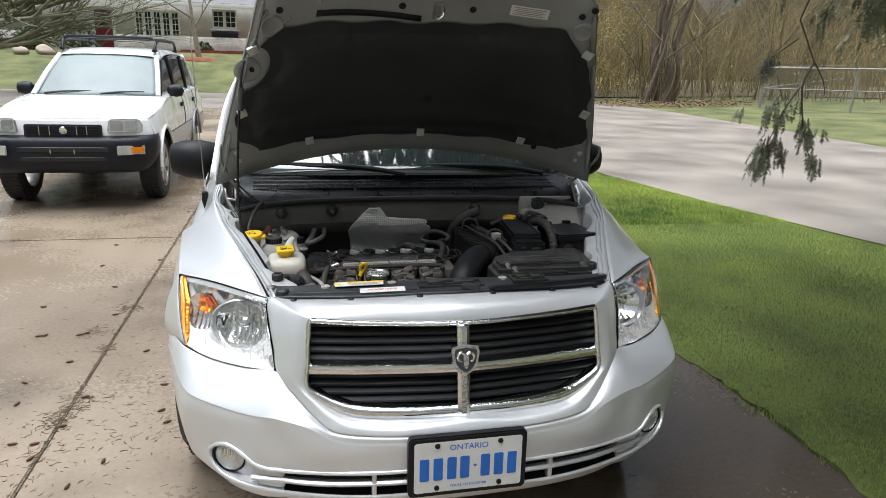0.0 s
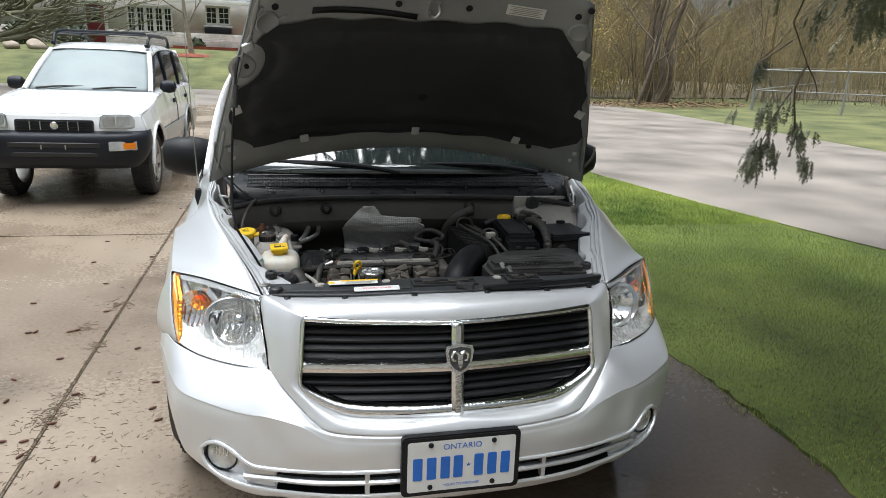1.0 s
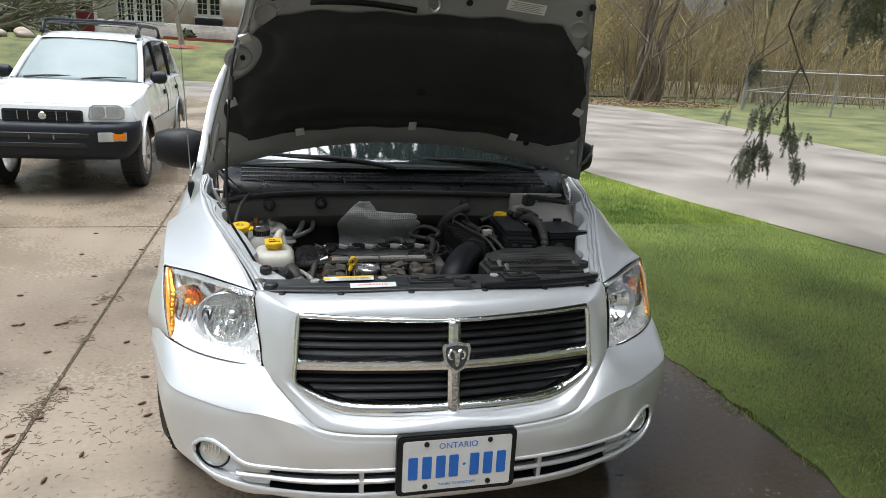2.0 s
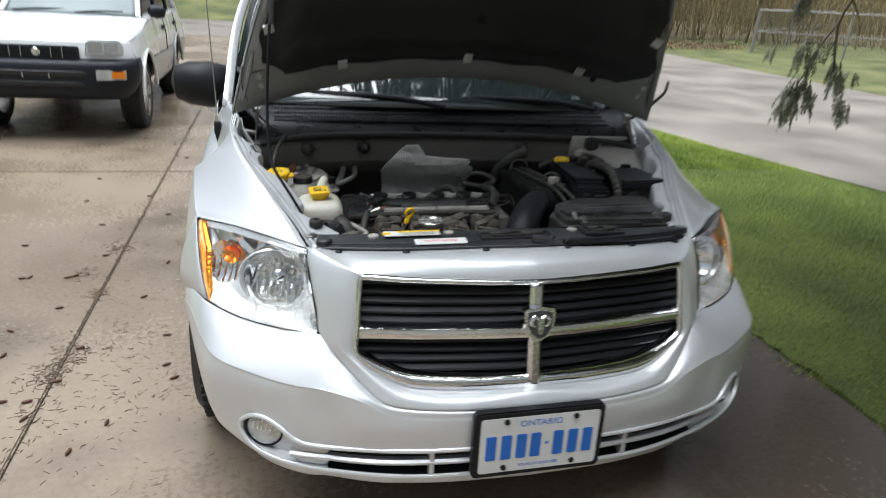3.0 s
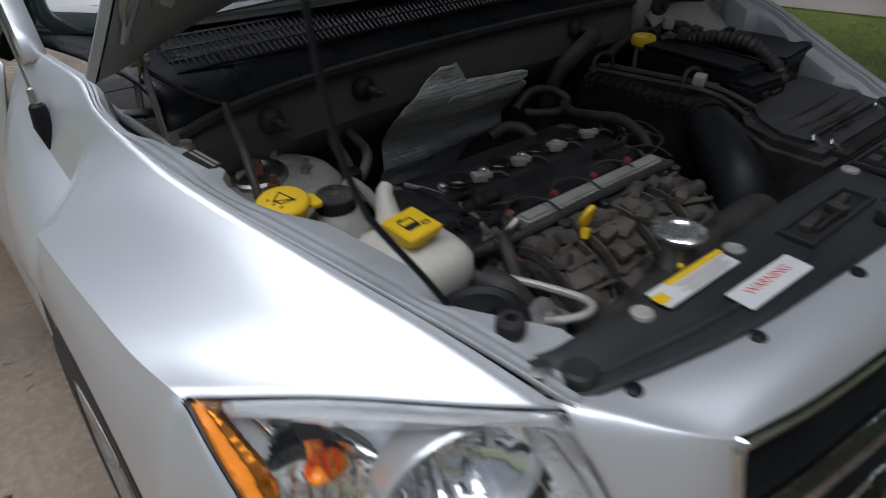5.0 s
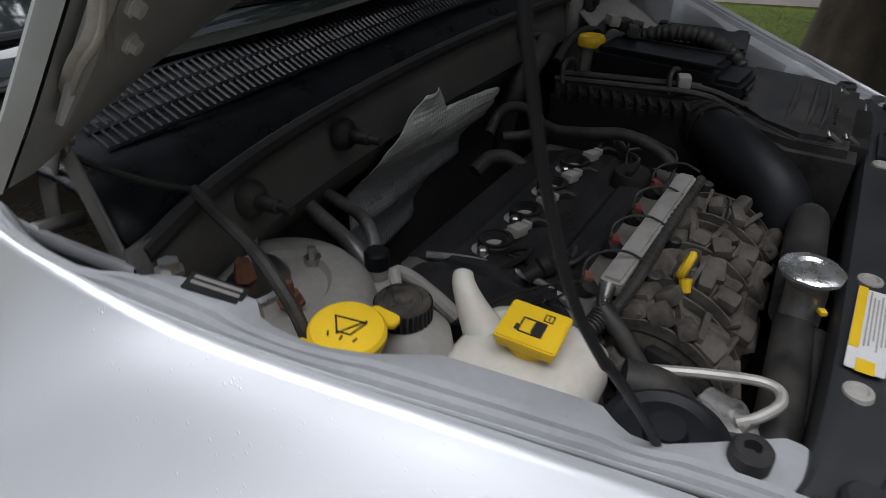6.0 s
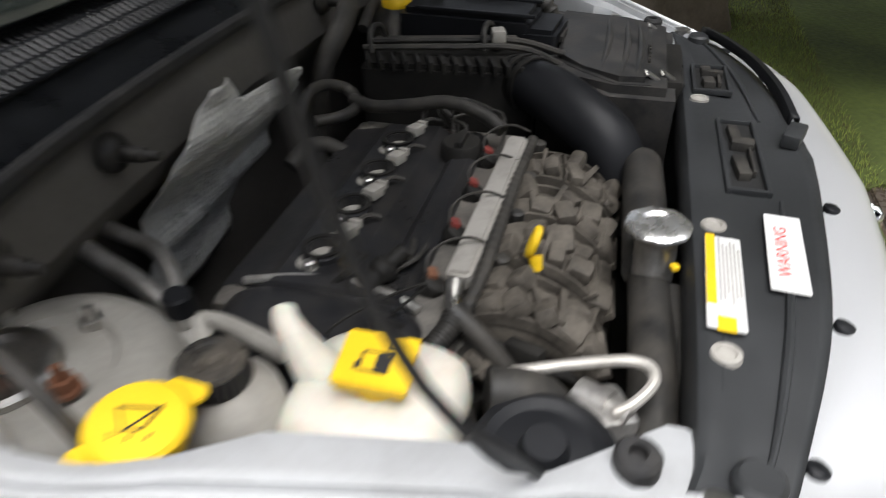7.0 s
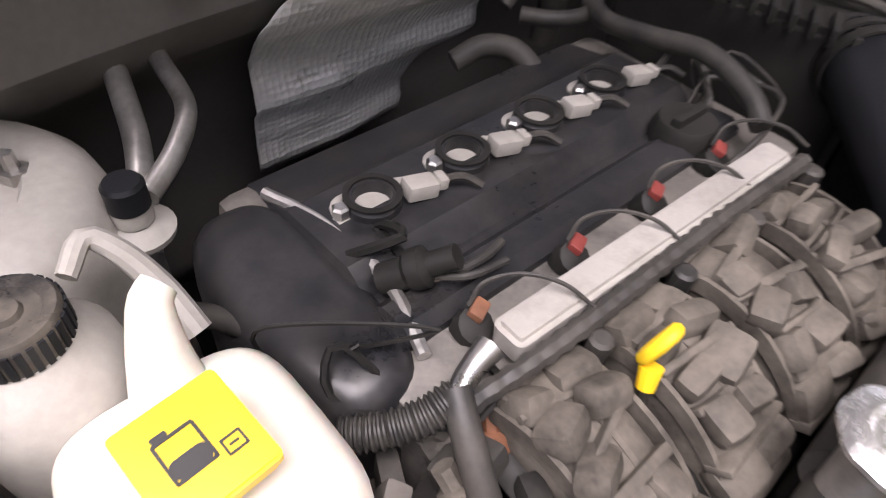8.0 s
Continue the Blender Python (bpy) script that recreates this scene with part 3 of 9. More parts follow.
# number plate in a black frame
PLATE_M = face_m((-0.003, -0.112, 0.397), (1, 0.004, 0), (0, 0.03, 1))
bm = bmesh.new()
slab(bm, rounded(0.332, 0.178, 0.014), PLATE_M @ Matrix.Translation((0, 0, -0.02)), 0.022, 0.004)
plate = part("number_plate", bm, BLACK_PLASTIC, car, "white number plate with blue lettering in a black frame")
bm = bmesh.new()
slab(bm, rounded(0.302, 0.150, 0.008), PLATE_M @ Matrix.Translation((0, 0, 0.0005)), 0.0022)
part("plate_sheet", bm, PAPER, plate)
words("province_name", "ONTARIO", 0.024, PLATE_M @ Matrix.Translation((0.0, 0.055, 0.0028)), BLUE_INK, plate)
words("slogan", "YOURS TO DISCOVER", 0.0105, PLATE_M @ Matrix.Translation((0.0, -0.060, 0.0028)), BLUE_INK, plate)
for i, x in enumerate((-0.120, -0.082, -0.044, -0.008, 0.050, 0.088, 0.126)):
    bm = bmesh.new()
    slab(bm, rounded(0.026, 0.066, 0.004), PLATE_M @ Matrix.Translation((x - 0.003, -0.006, 0.0026)), 0.0014)
    part("plate_bar", bm, BLUE_INK, plate)
bm = bmesh.new()
slab(bm, [(0.006, 0.004), (0.003, -0.003), (-0.003, -0.003), (-0.006, 0.004), (-0.003, 0.001), (0, 0.006), (0.003, 0.001)], PLATE_M @ Matrix.Translation((0.018, -0.004, 0.0026)), 0.001)
part("plate_mark", bm, BLUE_INK, plate)
for x, y in ((-0.088, -0.062), (0.088, -0.062), (-0.088, 0.064), (0.088, 0.064)):
    bm = bmesh.new()
    m = PLATE_M @ Matrix.Translation((x, y, 0.002))
    lathe(bm, m.translation, m.to_3x3() @ Vector((0, 0, 1)), [(0, 0.0075), (0.004, 0.007), (0.006, 0.004)], 12)
    part("plate_screw", bm, BLACK_PLASTIC, plate)

# fenders: top, shoulder, side with wheel arch
WHEEL_Y, WHEEL_Z, WHEEL_R = 0.83, 0.325, 0.325


def fender(side):
    outer = np.vstack([curve_pts([LAMP_TOP[-1], (-0.821, 0.56, 0.789), (-0.831, 0.65, 0.806), (-0.839, 0.74, 0.823), (-0.843, 0.805, 0.837)], 13)[:-1],
                       curve_pts([(-0.843, 0.805, 0.837), (-0.773, 0.893, 0.853)], 5)[:-1],
                       curve_pts([(-0.773, 0.893, 0.853), (-0.780, 0.93, 0.890), (-0.780, 0.97, 0.925), (-0.767, 1.04, 0.985)], 9)])
    gap = curve_pts(HOOD_GAP, 80)
    way_in = np.interp(outer[:, 1], [0.478, 1.04], [0.188, 1.02])
    inner = np.stack([np.interp(way_in, gap[:, 1], gap[:, c]) for c in range(3)], 1)
    front = curve_pts(LAMP_TOP, 13)
    rows = []
    for j, s in enumerate(np.linspace(0, 1, 13)):
        row = inner * (1 - s) + outer * s
        lift = np.sin(np.linspace(0, 1, 25) * math.pi) * 0.006 + 0.002
        row[:, 2] += lift * math.sin(s * math.pi) * 1.4
        row += (front[j] - row[0]) * np.linspace(1, 0, 25)[:, None] ** 3
        rows.append(row)
    top = np.stack(rows)
    # side below the shoulder
    low = []
    edge = curve_pts([LAMP_OUT[-1], (-0.800, 0.365, 0.600)] + [(-0.845, 0.47, 0.572)], 6)
    sh = outer
    down = []
    for k, p in enumerate(sh):
        y = p[1]
        dy = y - WHEEL_Y
        arch = WHEEL_Z + math.sqrt(max(0.0, (WHEEL_R + 0.035) ** 2 - dy * dy)) if abs(dy) < WHEEL_R + 0.035 else 0.30
        arch = max(arch, 0.30)
        if y < 0.52:
            arch = float(np.interp(y, [0.478, 0.52], [0.585, arch]))
        col = []
        for s in np.linspace(0, 1, 12):
            z = p[2] * (1 - s) + arch * s
            x = p[0] + (-0.862 - p[0]) * (1 - (1 - s) ** 2.4) + (0.012 * max(0, s - 0.85) / 0.15)
            col.append((x, y, z))
        down.append(col)
    side_p = np.array(down).transpose(1, 0, 2)
    # front bit between lamp edge and the seam
    lamp = curve_pts(LAMP_OUT, 12)
    bridge = np.stack([lamp * (1 - s) + side_p[:, 0] * s for s in np.linspace(0, 1, 5)], 1)
    bm = bmesh.new()
    for p in (top, side_p, bridge):
        grid(bm, p if side < 0 else flipx(p))
    bmesh.ops.remove_doubles(bm, verts=bm.verts, dist=0.0006)
    bmesh.ops.recalc_face_normals(bm, faces=bm.faces)
    return bm


both("fender", fender, PAINT, car, "silver front fender, wet with raindrops", thick=0.003, angle=24)

# wheels
def wheel(parent, m, r=0.33, w=0.215, spokes=5, label=""):
    bm = bmesh.new()
    prof = [(-w / 2, r * 0.66), (-w / 2, r * 0.90), (-w * 0.40, r * 0.985), (-w * 0.2, r), (w * 0.2, r), (w * 0.40, r * 0.985), (w / 2, r * 0.90), (w / 2, r * 0.66)]
    lathe(bm, (0, 0, 0), (1, 0, 0), prof, 48, caps=False)
    bm.transform(m)
    whole = part("wheel", bm, RUBBER, parent, label)
    bm = bmesh.new()
    for k in range(48):
        a = 2 * math.pi * k / 48
        for sx in (-1, 1):
            box(bm, (sx * w * 0.22, r * 1.003 * math.cos(a), r * 1.003 * math.sin(a)), (w * 0.34, 0.020, 0.012), 0, (math.degrees(a) - 90, 0, 12 * sx))
    bm.transform(m)
    part("tread", bm, RUBBER, whole)
    bm = bmesh.new()
    lathe(bm, (0, 0, 0), (1, 0, 0), [(-w * 0.5, r * 0.66), (-w * 0.46, r * 0.62), (w * 0.1, r * 0.60), (w * 0.46, r * 0.62), (w * 0.5, r * 0.67)], 48, caps=False)
    lathe(bm, (w * 0.30, 0, 0), (1, 0, 0), [(0, r * 0.24), (w * 0.12, r * 0.20), (w * 0.14, 0.02)], 24)
    for k in range(spokes):
        a = 2 * math.pi * k / spokes
        c, s = math.cos(a), math.sin(a)
        p0, p1 = Vector((w * 0.36, 0.16 * r * c, 0.16 * r * s)), Vector((w * 0.40, 0.63 * r * c, 0.63 * r * s))
        mm = face_m((p0 + p1) / 2, p1 - p0, Vector((1, 0, 0)).cross(p1 - p0))
        slab(bm, [(-0.24 * r, -0.12 * r), (0.24 * r, -0.15 * r), (0.24 * r, 0.15 * r), (-0.24 * r, 0.12 * r)], mm, 0.02, 0.006)
    bm.transform(m)
    part("rim", bm, ALU, whole)
    return whole


for x, y, a in ((-0.752, WHEEL_Y - 0.02, 180), (0.752, WHEEL_Y - 0.02, 0), (-0.735, WHEEL_Y + 2.635, 180), (0.735, WHEEL_Y + 2.635, 0)):
    wheel(car, pose(x, y, 0.328, 0, 0, a), label="black tyre on a silver alloy rim")


# upper body: windshield, pillars, roof, doors, glass, mirrors
def mirror_loft(curves, n, m):
    p = loft(curves, n, m)
    return np.concatenate([p, flipx(p)[:, ::-1][:, 1:]], 1)


WS_BASE = [(-0.735, 1.10, 1.01), (-0.60, 1.00, 1.012), (-0.35, 0.945, 1.015), (0, 0.925, 1.018)]
WS_MID = [(-0.69, 1.38, 1.25), (-0.55, 1.31, 1.262), (-0.33, 1.275, 1.27), (0, 1.26, 1.275)]
WS_TOP = [(-0.61, 1.72, 1.455), (-0.48, 1.65, 1.475), (-0.3, 1.625, 1.485), (0, 1.615, 1.49)]
bm = bmesh.new()
grid(bm, mirror_loft([WS_BASE, WS_MID, WS_TOP], 16, 16))
bmesh.ops.recalc_face_normals(bm, faces=bm.faces)
WINDSHIELD = material("windshield_glass", (0.02, 0.026, 0.026), 0.02, 0.0, 0.2, 2, 40, 0.0, 0.008, coat=1.0, Specular_IOR_Level=0.9)
part("windshield", bm, WINDSHIELD, car, "windshield reflecting trees and sky", thick=0.005)
ROOF = [[(-0.61, 1.72, 1.455), (-0.48, 1.65, 1.475), (-0.3, 1.625, 1.485), (0, 1.615, 1.49)],
        [(-0.62, 2.4, 1.49), (-0.5, 2.4, 1.515), (-0.3, 2.4, 1.525), (0, 2.4, 1.53)],
        [(-0.59, 3.3, 1.46), (-0.48, 3.3, 1.485), (-0.3, 3.3, 1.495), (0, 3.3, 1.50)],
        [(-0.56, 3.9, 1.40), (-0.46, 3.92, 1.42), (-0.3, 3.93, 1.43), (0, 3.94, 1.435)]]
bm = bmesh.new()
grid(bm, mirror_loft(ROOF, 12, 24))
bmesh.ops.recalc_face_normals(bm, faces=bm.faces)
part("roof", bm, PAINT, car, thick=0.006)


def side_body(side):
    belt = [(-0.785, 1.06, 0.985), (-0.800, 1.6, 1.02), (-0.80, 2.6, 1.04), (-0.79, 3.5, 1.06), (-0.74, 4.1, 1.06)]
    hip = [(-0.820, 1.10, 0.80), (-0.845, 1.6, 0.80), (-0.85, 2.6, 0.80), (-0.86, 3.5, 0.82), (-0.80, 4.2, 0.82)]
    sill = [(-0.850, 1.15, 0.50), (-0.85, 1.6, 0.50), (-0.855, 2.6, 0.50), (-0.87, 3.5, 0.55), (-0.80, 4.27, 0.55)]
    low = [(-0.84, 1.22, 0.27), (-0.82, 1.6, 0.26), (-0.82, 2.6, 0.26), (-0.85, 3.5, 0.30), (-0.78, 4.25, 0.30)]
    p = loft([belt, hip, sill, low], 60, 24)

    def keep(c):
        return math.hypot(c[1] - WHEEL_Y - 2.635, c[2] - 0.33) > 0.37
    return side_grid(p, side, keep)


both("side_body", side_body, PAINT, car, thick=0.004)
for s in (-1, 1):
    # door seams, handles and side glass
    for y in (2.02, 3.02):
        bm = bmesh.new()
        tube(bm, [(s * 0.803, y, 1.03), (s * 0.856, y, 0.80), (s * 0.860, y, 0.5), (s * 0.83, y, 0.30)], 0.004, 6, 16)
        part("door_seam", bm, BLACK_PLASTIC, car)
    for y in (1.86, 2.88):
        bm = bmesh.new()
        box(bm, (s * 0.862, y, 0.86), (0.03, 0.19, 0.03), 0.01)
        part("door_handle", bm, PAINT, car)
    bm = bmesh.new()
    p = np.array([[(-0.775, 1.17, 1.005), (-0.795, 2.0, 1.03), (-0.795, 3.0, 1.045), (-0.76, 3.8, 1.06)], [(-0.60, 1.75, 1.43), (-0.625, 2.2, 1.475), (-0.61, 3.0, 1.455), (-0.575, 3.6, 1.40)]])
    q = loft([p[0], p[1]], 30, 8)
    grid(bm, q if s < 0 else flipx(q))
    bmesh.ops.recalc_face_normals(bm, faces=bm.faces)
    part("side_window", bm, GLASS, car, thick=0.004)
    # A pillar
    bm = bmesh.new()
    a = curve_pts([(s * 0.736, 0.985, 1.004), (s * 0.70, 1.38, 1.255), (s * 0.618, 1.72, 1.462)], 14)
    b = curve_pts([(s * 0.766, 1.03, 0.984), (s * 0.732, 1.42, 1.245), (s * 0.634, 1.76, 1.465)], 14)
    c = (a + b) / 2 + np.array([s * 0.012, -0.014, 0.010])
    grid(bm, np.stack([a, c, b]))
    bmesh.ops.recalc_face_normals(bm, faces=bm.faces)
    part("pillar", bm, PAINT, car, thick=0.02)
    # door mirror
    bm = bmesh.new()
    rows = []
    for t, hw, hh, dy in ((0.0, 0.03, 0.045, 0.02), (0.03, 0.055, 0.066, 0.0), (0.09, 0.075, 0.078, -0.004), (0.15, 0.070, 0.072, 0.0), (0.19, 0.050, 0.055, 0.012), (0.205, 0.01, 0.012, 0.03)):
        rows.append([(s * (0.712 + 1.15 * t), 1.22 + dy + hw * math.cos(a), 1.040 - 0.03 * (1 - t / 0.2) * 0.3 + 1.04 * hh * math.sin(a)) for a in np.linspace(0, 2 * math.pi, 24, endpoint=False)])
    grid(bm, rows, closed=True)
    bmesh.ops.recalc_face_normals(bm, faces=bm.faces)
    mir = part("door_mirror", bm, BLACK_PLASTIC, car, "black plastic door mirror")
    bm = bmesh.new()
    tube(bm, [(s * 0.75, 1.16, 0.99), (s * 0.80, 1.20, 1.005), (s * 0.88, 1.22, 1.015)], [0.03, 0.022, 0.012], 10, 10)
    part("arm", bm, BLACK_PLASTIC, mir)
# rear of the body
bm = bmesh.new()
grid(bm, mirror_loft([[(-0.56, 3.9, 1.40), (-0.3, 3.93, 1.43), (0, 3.94, 1.435)], [(-0.72, 4.12, 1.06), (-0.4, 4.2, 1.06), (0, 4.22, 1.06)],
                      [(-0.80, 4.25, 0.7), (-0.4, 4.34, 0.7), (0, 4.36, 0.7)], [(-0.78, 4.25, 0.30), (-0.4, 4.33, 0.3), (0, 4.34, 0.3)]], 12, 16))
bmesh.ops.recalc_face_normals(bm, faces=bm.faces)
part("tailgate", bm, PAINT, car, thick=0.004)

# hood, raised about its hinge line
HINGE_Y, HINGE_Z, OPEN = 0.93, 0.98, 74.0


def hood_pt(u, v, drop=0.0, shrink=0.0):
    """u -1..1 across, v 0 at the rear edge to 1 at the front; closed position."""
    side_y = 0.15 + (0.86 - 0.15) * (1 - v)
    hw = float(np.interp(side_y, [0.15, 0.303, 0.455, 0.627, 0.79, 0.86], [0.510, 0.553, 0.602, 0.652, 0.692, 0.708])) + 0.010 - shrink
    zs = float(np.interp(side_y, [0.15, 0.303, 0.455, 0.627, 0.79, 0.86], [0.782, 0.826, 0.870, 0.918, 0.960, 0.983]))
    front, rear = 0.040 + 0.10 * abs(u) ** 3, 0.752 + 0.108 * abs(u) ** 2
    y = rear + (front - rear) * v
    crown = (0.020 + 0.055 * math.sin(min(1, (1 - v) * 1.15) * math.pi / 2)) * (1 - abs(u) ** 2.6)
    return Vector((u * hw, y, zs + crown + 0.012 * (1 - v) * (1 - abs(u)) - drop))


HOOD_M = Matrix.Translation((-0.008, 0.862, 0.938)) @ Matrix.Rotation(radians(-OPEN), 4, "X") @ Matrix.Translation((0, -HINGE_Y, -HINGE_Z))


def hood_sheet(us, vs, drop, shrink=0.0, relief=None):
    return np.array([[tuple(HOOD_M @ hood_pt(u, v, drop + (relief(u, v) if relief else 0), shrink)) for u in us] for v in vs])


us, vs = np.linspace(-1, 1, 49), np.linspace(0, 1, 33)
bm = bmesh.new()
top, low = hood_sheet(us, vs, 0.0), hood_sheet(us, vs, 0.010)
grid(bm, top)
ring = lambda p: np.concatenate([p[0], p[1:, -1], p[-1, ::-1][1:], p[1:-1, 0][::-1]])
lip = hood_sheet(us, vs, 0.022, 0.004)
grid(bm, np.stack([ring(top), ring(top) * 0.7 + ring(low) * 0.3]), closed=True)
bmesh.ops.remove_doubles(bm, verts=bm.verts, dist=0.0003)
bmesh.ops.recalc_face_normals(bm, faces=bm.faces)
hood = part("hood", bm, PAINT, car, "silver hood propped open, bare inner panel with black felt liner")


def inner_relief(u, v):
    """Height of the pressed inner panel: a rolled rim, a deep field behind the liner."""
    edge = min((1 - abs(u)) * 0.6, v * 0.8 + 0.02, (1 - v) * 0.85)
    return 0.022 + 0.020 * math.sin(min(1.0, max(0, edge) / 0.07) * math.pi / 2)


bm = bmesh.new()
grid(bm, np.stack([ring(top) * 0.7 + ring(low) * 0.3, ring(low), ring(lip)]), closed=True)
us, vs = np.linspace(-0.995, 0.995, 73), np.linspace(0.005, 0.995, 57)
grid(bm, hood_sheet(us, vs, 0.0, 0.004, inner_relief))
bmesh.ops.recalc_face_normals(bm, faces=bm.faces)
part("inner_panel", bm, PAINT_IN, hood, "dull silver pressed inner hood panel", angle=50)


def liner_v(u, b):
    low, high = 0.115 + 0.05 * u * u, 0.725 + 0.10 * u * u + 0.02 * u
    return low + (high - low) * b


def liner_side(s, b):
    """Where the liner ends towards one side, b 0 at its rear hem to 1 at its front hem."""
    u = 0.8 * s
    for _ in range(12):
        v = liner_v(u, b)
        u = s * float(np.interp(v, [0.10, 0.16, 0.24, 0.34, 0.66, 0.71, 0.78, 0.84], [0.74, 0.80, 0.92, 0.945, 0.94, 0.93, 0.80, 0.70]))
    u += s * (0.010 * math.sin(v * 23 + 1.5 * u) + 0.005 * math.sin(v * 51 - u) + 0.004 * noise.noise(Vector((s, v * 40, 5.0))))
    if s < 0 and abs(v - 0.62) < 0.105:
        u = max(u, -0.95 + math.sqrt(0.105 ** 2 - (v - 0.62) ** 2) / 0.9)
    return u


def liner_pt(i, j):
    b = i / 100
    ul, ur = liner_side(-1, b), liner_side(1, b)
    u = ul + (ur - ul) * j / 150
    v = liner_v(u, b) + 0.006 * math.sin(u * 19) * max(0.0, abs(2 * b - 1) * 5 - 4)
    e = min(ur - u, u - ul, b * 0.78, (1 - b) * 0.78)
    # a thin pressed border, crinkled where the padding begins
    crinkle = 0.004 * noise.noise(Vector((u * 16, v * 16, 2.0))) * math.exp(-((e - 0.10) / 0.06) ** 2)
    puff = 0.002 + 0.013 * math.sin(min(1.0, max(0.0, e - 0.07) / 0.10) * math.pi / 2) + crinkle
    dent = 0.006 * math.exp(-((v - 0.30) / 0.05) ** 2) * math.cos(u * 5) ** 2
    return tuple(HOOD_M @ hood_pt(u, v, 0.046 + puff - dent))


bm = bmesh.new()
grid(bm, [[liner_pt(i, j) for j in range(151)] for i in range(101)])
bmesh.ops.recalc_face_normals(bm, faces=bm.faces)
part("liner", bm, LINER, hood, "sagging black felt hood liner", angle=60)

FLANGE = material("thin_silver_paint", (0.52, 0.53, 0.54), 0.40, 0.35, 0.10, 9, 160, 0.0001, 0.08, coat=0.3, dust=0.15)

# engine bay shell: floor, inner walls, firewall, cowl
bm = bmesh.new()
grid(bm, [[(x, y, 0.42) for x in (-0.62, 0.62)] for y in (0.10, 1.0)])
part("bay_floor", bm, DUSTY_PLASTIC, car, thick=0.01)
FIREWALL = material("dusty_firewall_felt", (0.098, 0.092, 0.084), 0.9, 0.0, 0.2, 5, 120, 0.0006, 0.06, Specular_IOR_Level=0.25)
bm = bmesh.new()
grid(bm, mirror_loft([[(-0.66, 0.80, 0.925), (-0.4, 0.86, 0.925), (0, 0.88, 0.925)], [(-0.66, 0.80, 0.85), (-0.4, 0.845, 0.84), (0, 0.865, 0.84)], [(-0.66, 0.84, 0.79), (-0.4, 0.90, 0.79), (0, 0.93, 0.79)], [(-0.66, 0.90, 0.72), (-0.4, 0.965, 0.72), (0, 0.975, 0.72)], [(-0.66, 0.93, 0.42), (-0.4, 0.99, 0.42), (0, 1.0, 0.42)]], 16, 16))
bmesh.ops.recalc_face_normals(bm, faces=bm.faces)
part("firewall", bm, FIREWALL, car, "dusty grey firewall insulation", thick=0.01)
bm = bmesh.new()
grid(bm, mirror_loft([[(-0.650, 0.805, 0.925), (-0.4, 0.845, 0.930), (0, 0.865, 0.932)], [(-0.655, 0.87, 0.972), (-0.4, 0.89, 0.965), (0, 0.905, 0.965)],
                      [(-0.690, 0.955, 0.996), (-0.4, 0.935, 0.985), (0, 0.935, 0.985)], [(-0.748, 1.10, 1.012), (-0.4, 0.98, 1.008), (0, 0.955, 1.01)]], 24, 16))
bmesh.ops.recalc_face_normals(bm, faces=bm.faces)
COWL_PLASTIC = material("damp_cowl_plastic", (0.010, 0.011, 0.013), 0.34, 0.0, 0.3, 26, 300, 0.0007, 0.14, Specular_IOR_Level=0.32)
cowl = part("cowl", bm, COWL_PLASTIC, car, "black plastic cowl below the windshield", thick=0.006)
bm = bmesh.new()
tube(bm, [(-0.645, 0.797, 0.915), (-0.56, 0.815, 0.928), (-0.4, 0.838, 0.936), (0, 0.858, 0.938), (0.4, 0.838, 0.936), (0.56, 0.815, 0.928), (0.645, 0.797, 0.915)], 0.010, 8, 60)
part("seal", bm, RUBBER, car, "black rubber hood seal")
for s in (-1, 1):
    # flange under the hood gap, with its wavy inner edge, and the inner wall
    g = curve_pts(HOOD_GAP, 60)
    wide = np.interp(g[:, 1], [0.19, 0.27, 0.328, 0.365, 0.39, 0.414, 0.534, 0.575, 0.61, 0.655, 0.675, 0.74, 0.765, 0.80, 1.0],
                     [0.055, 0.105, 0.068, 0.047, 0.050, 0.072, 0.072, 0.050, 0.040, 0.045, 0.066, 0.055, 0.022, 0.02, 0.02])[:, None]
    one = np.array([1.0, 0, 0])
    f = np.minimum(1, wide / 0.058)
    bead = [g + f * one * dx + [0, 0, dz] for dx, dz in ((0.003, -0.011), (0.008, -0.011), (0.0105, -0.003), (0.0155, -0.003), (0.018, -0.012), (0.023, -0.012), (0.0255, -0.006), (0.031, -0.006), (0.034, -0.016))]
    rows = [g, *bead, g + wide * one * 0.8 + [0.002, 0, -0.018], g + wide * one + [0, 0, -0.021], g + wide * one + [0.004, 0, -0.032], g + wide * one * 0.8 + [0.012, 0, -0.12], g * [1, 1, 0] + [0.07, 0, 0.42]]
    p = np.stack(rows)
    bm = bmesh.new()
    grid(bm, p if s < 0 else flipx(p))
    bmesh.ops.recalc_face_normals(bm, faces=bm.faces)
    part("inner_fender", bm, FLANGE, car, "silver inner fender flange with bolts", thick=0.0015)
# radiator cover along the nose
bm = bmesh.new()
a = [(-0.535, 0.225, 0.795), (-0.50, 0.195, 0.793), (-0.457, 0.178, 0.797), (-0.30, 0.135, 0.807), (-0.107, 0.113, 0.816), (0, 0.105, 0.818)]
b = [(-0.53, 0.275, 0.802), (-0.50, 0.262, 0.802), (-0.457, 0.255, 0.803), (-0.30, 0.250, 0.804), (-0.107, 0.250, 0.809), (0, 0.250, 0.811)]
m_ = [tuple((np.array(p) + np.array(q)) / 2 + [0, 0, -0.002]) for p, q in zip(a, b)]
c_ = [(x, y + 0.004, z - 0.06) for x, y, z in b]
p = loft_keep([a, m_, b, c_], 6, 5)
grid(bm, p)
grid(bm, flipx(p))
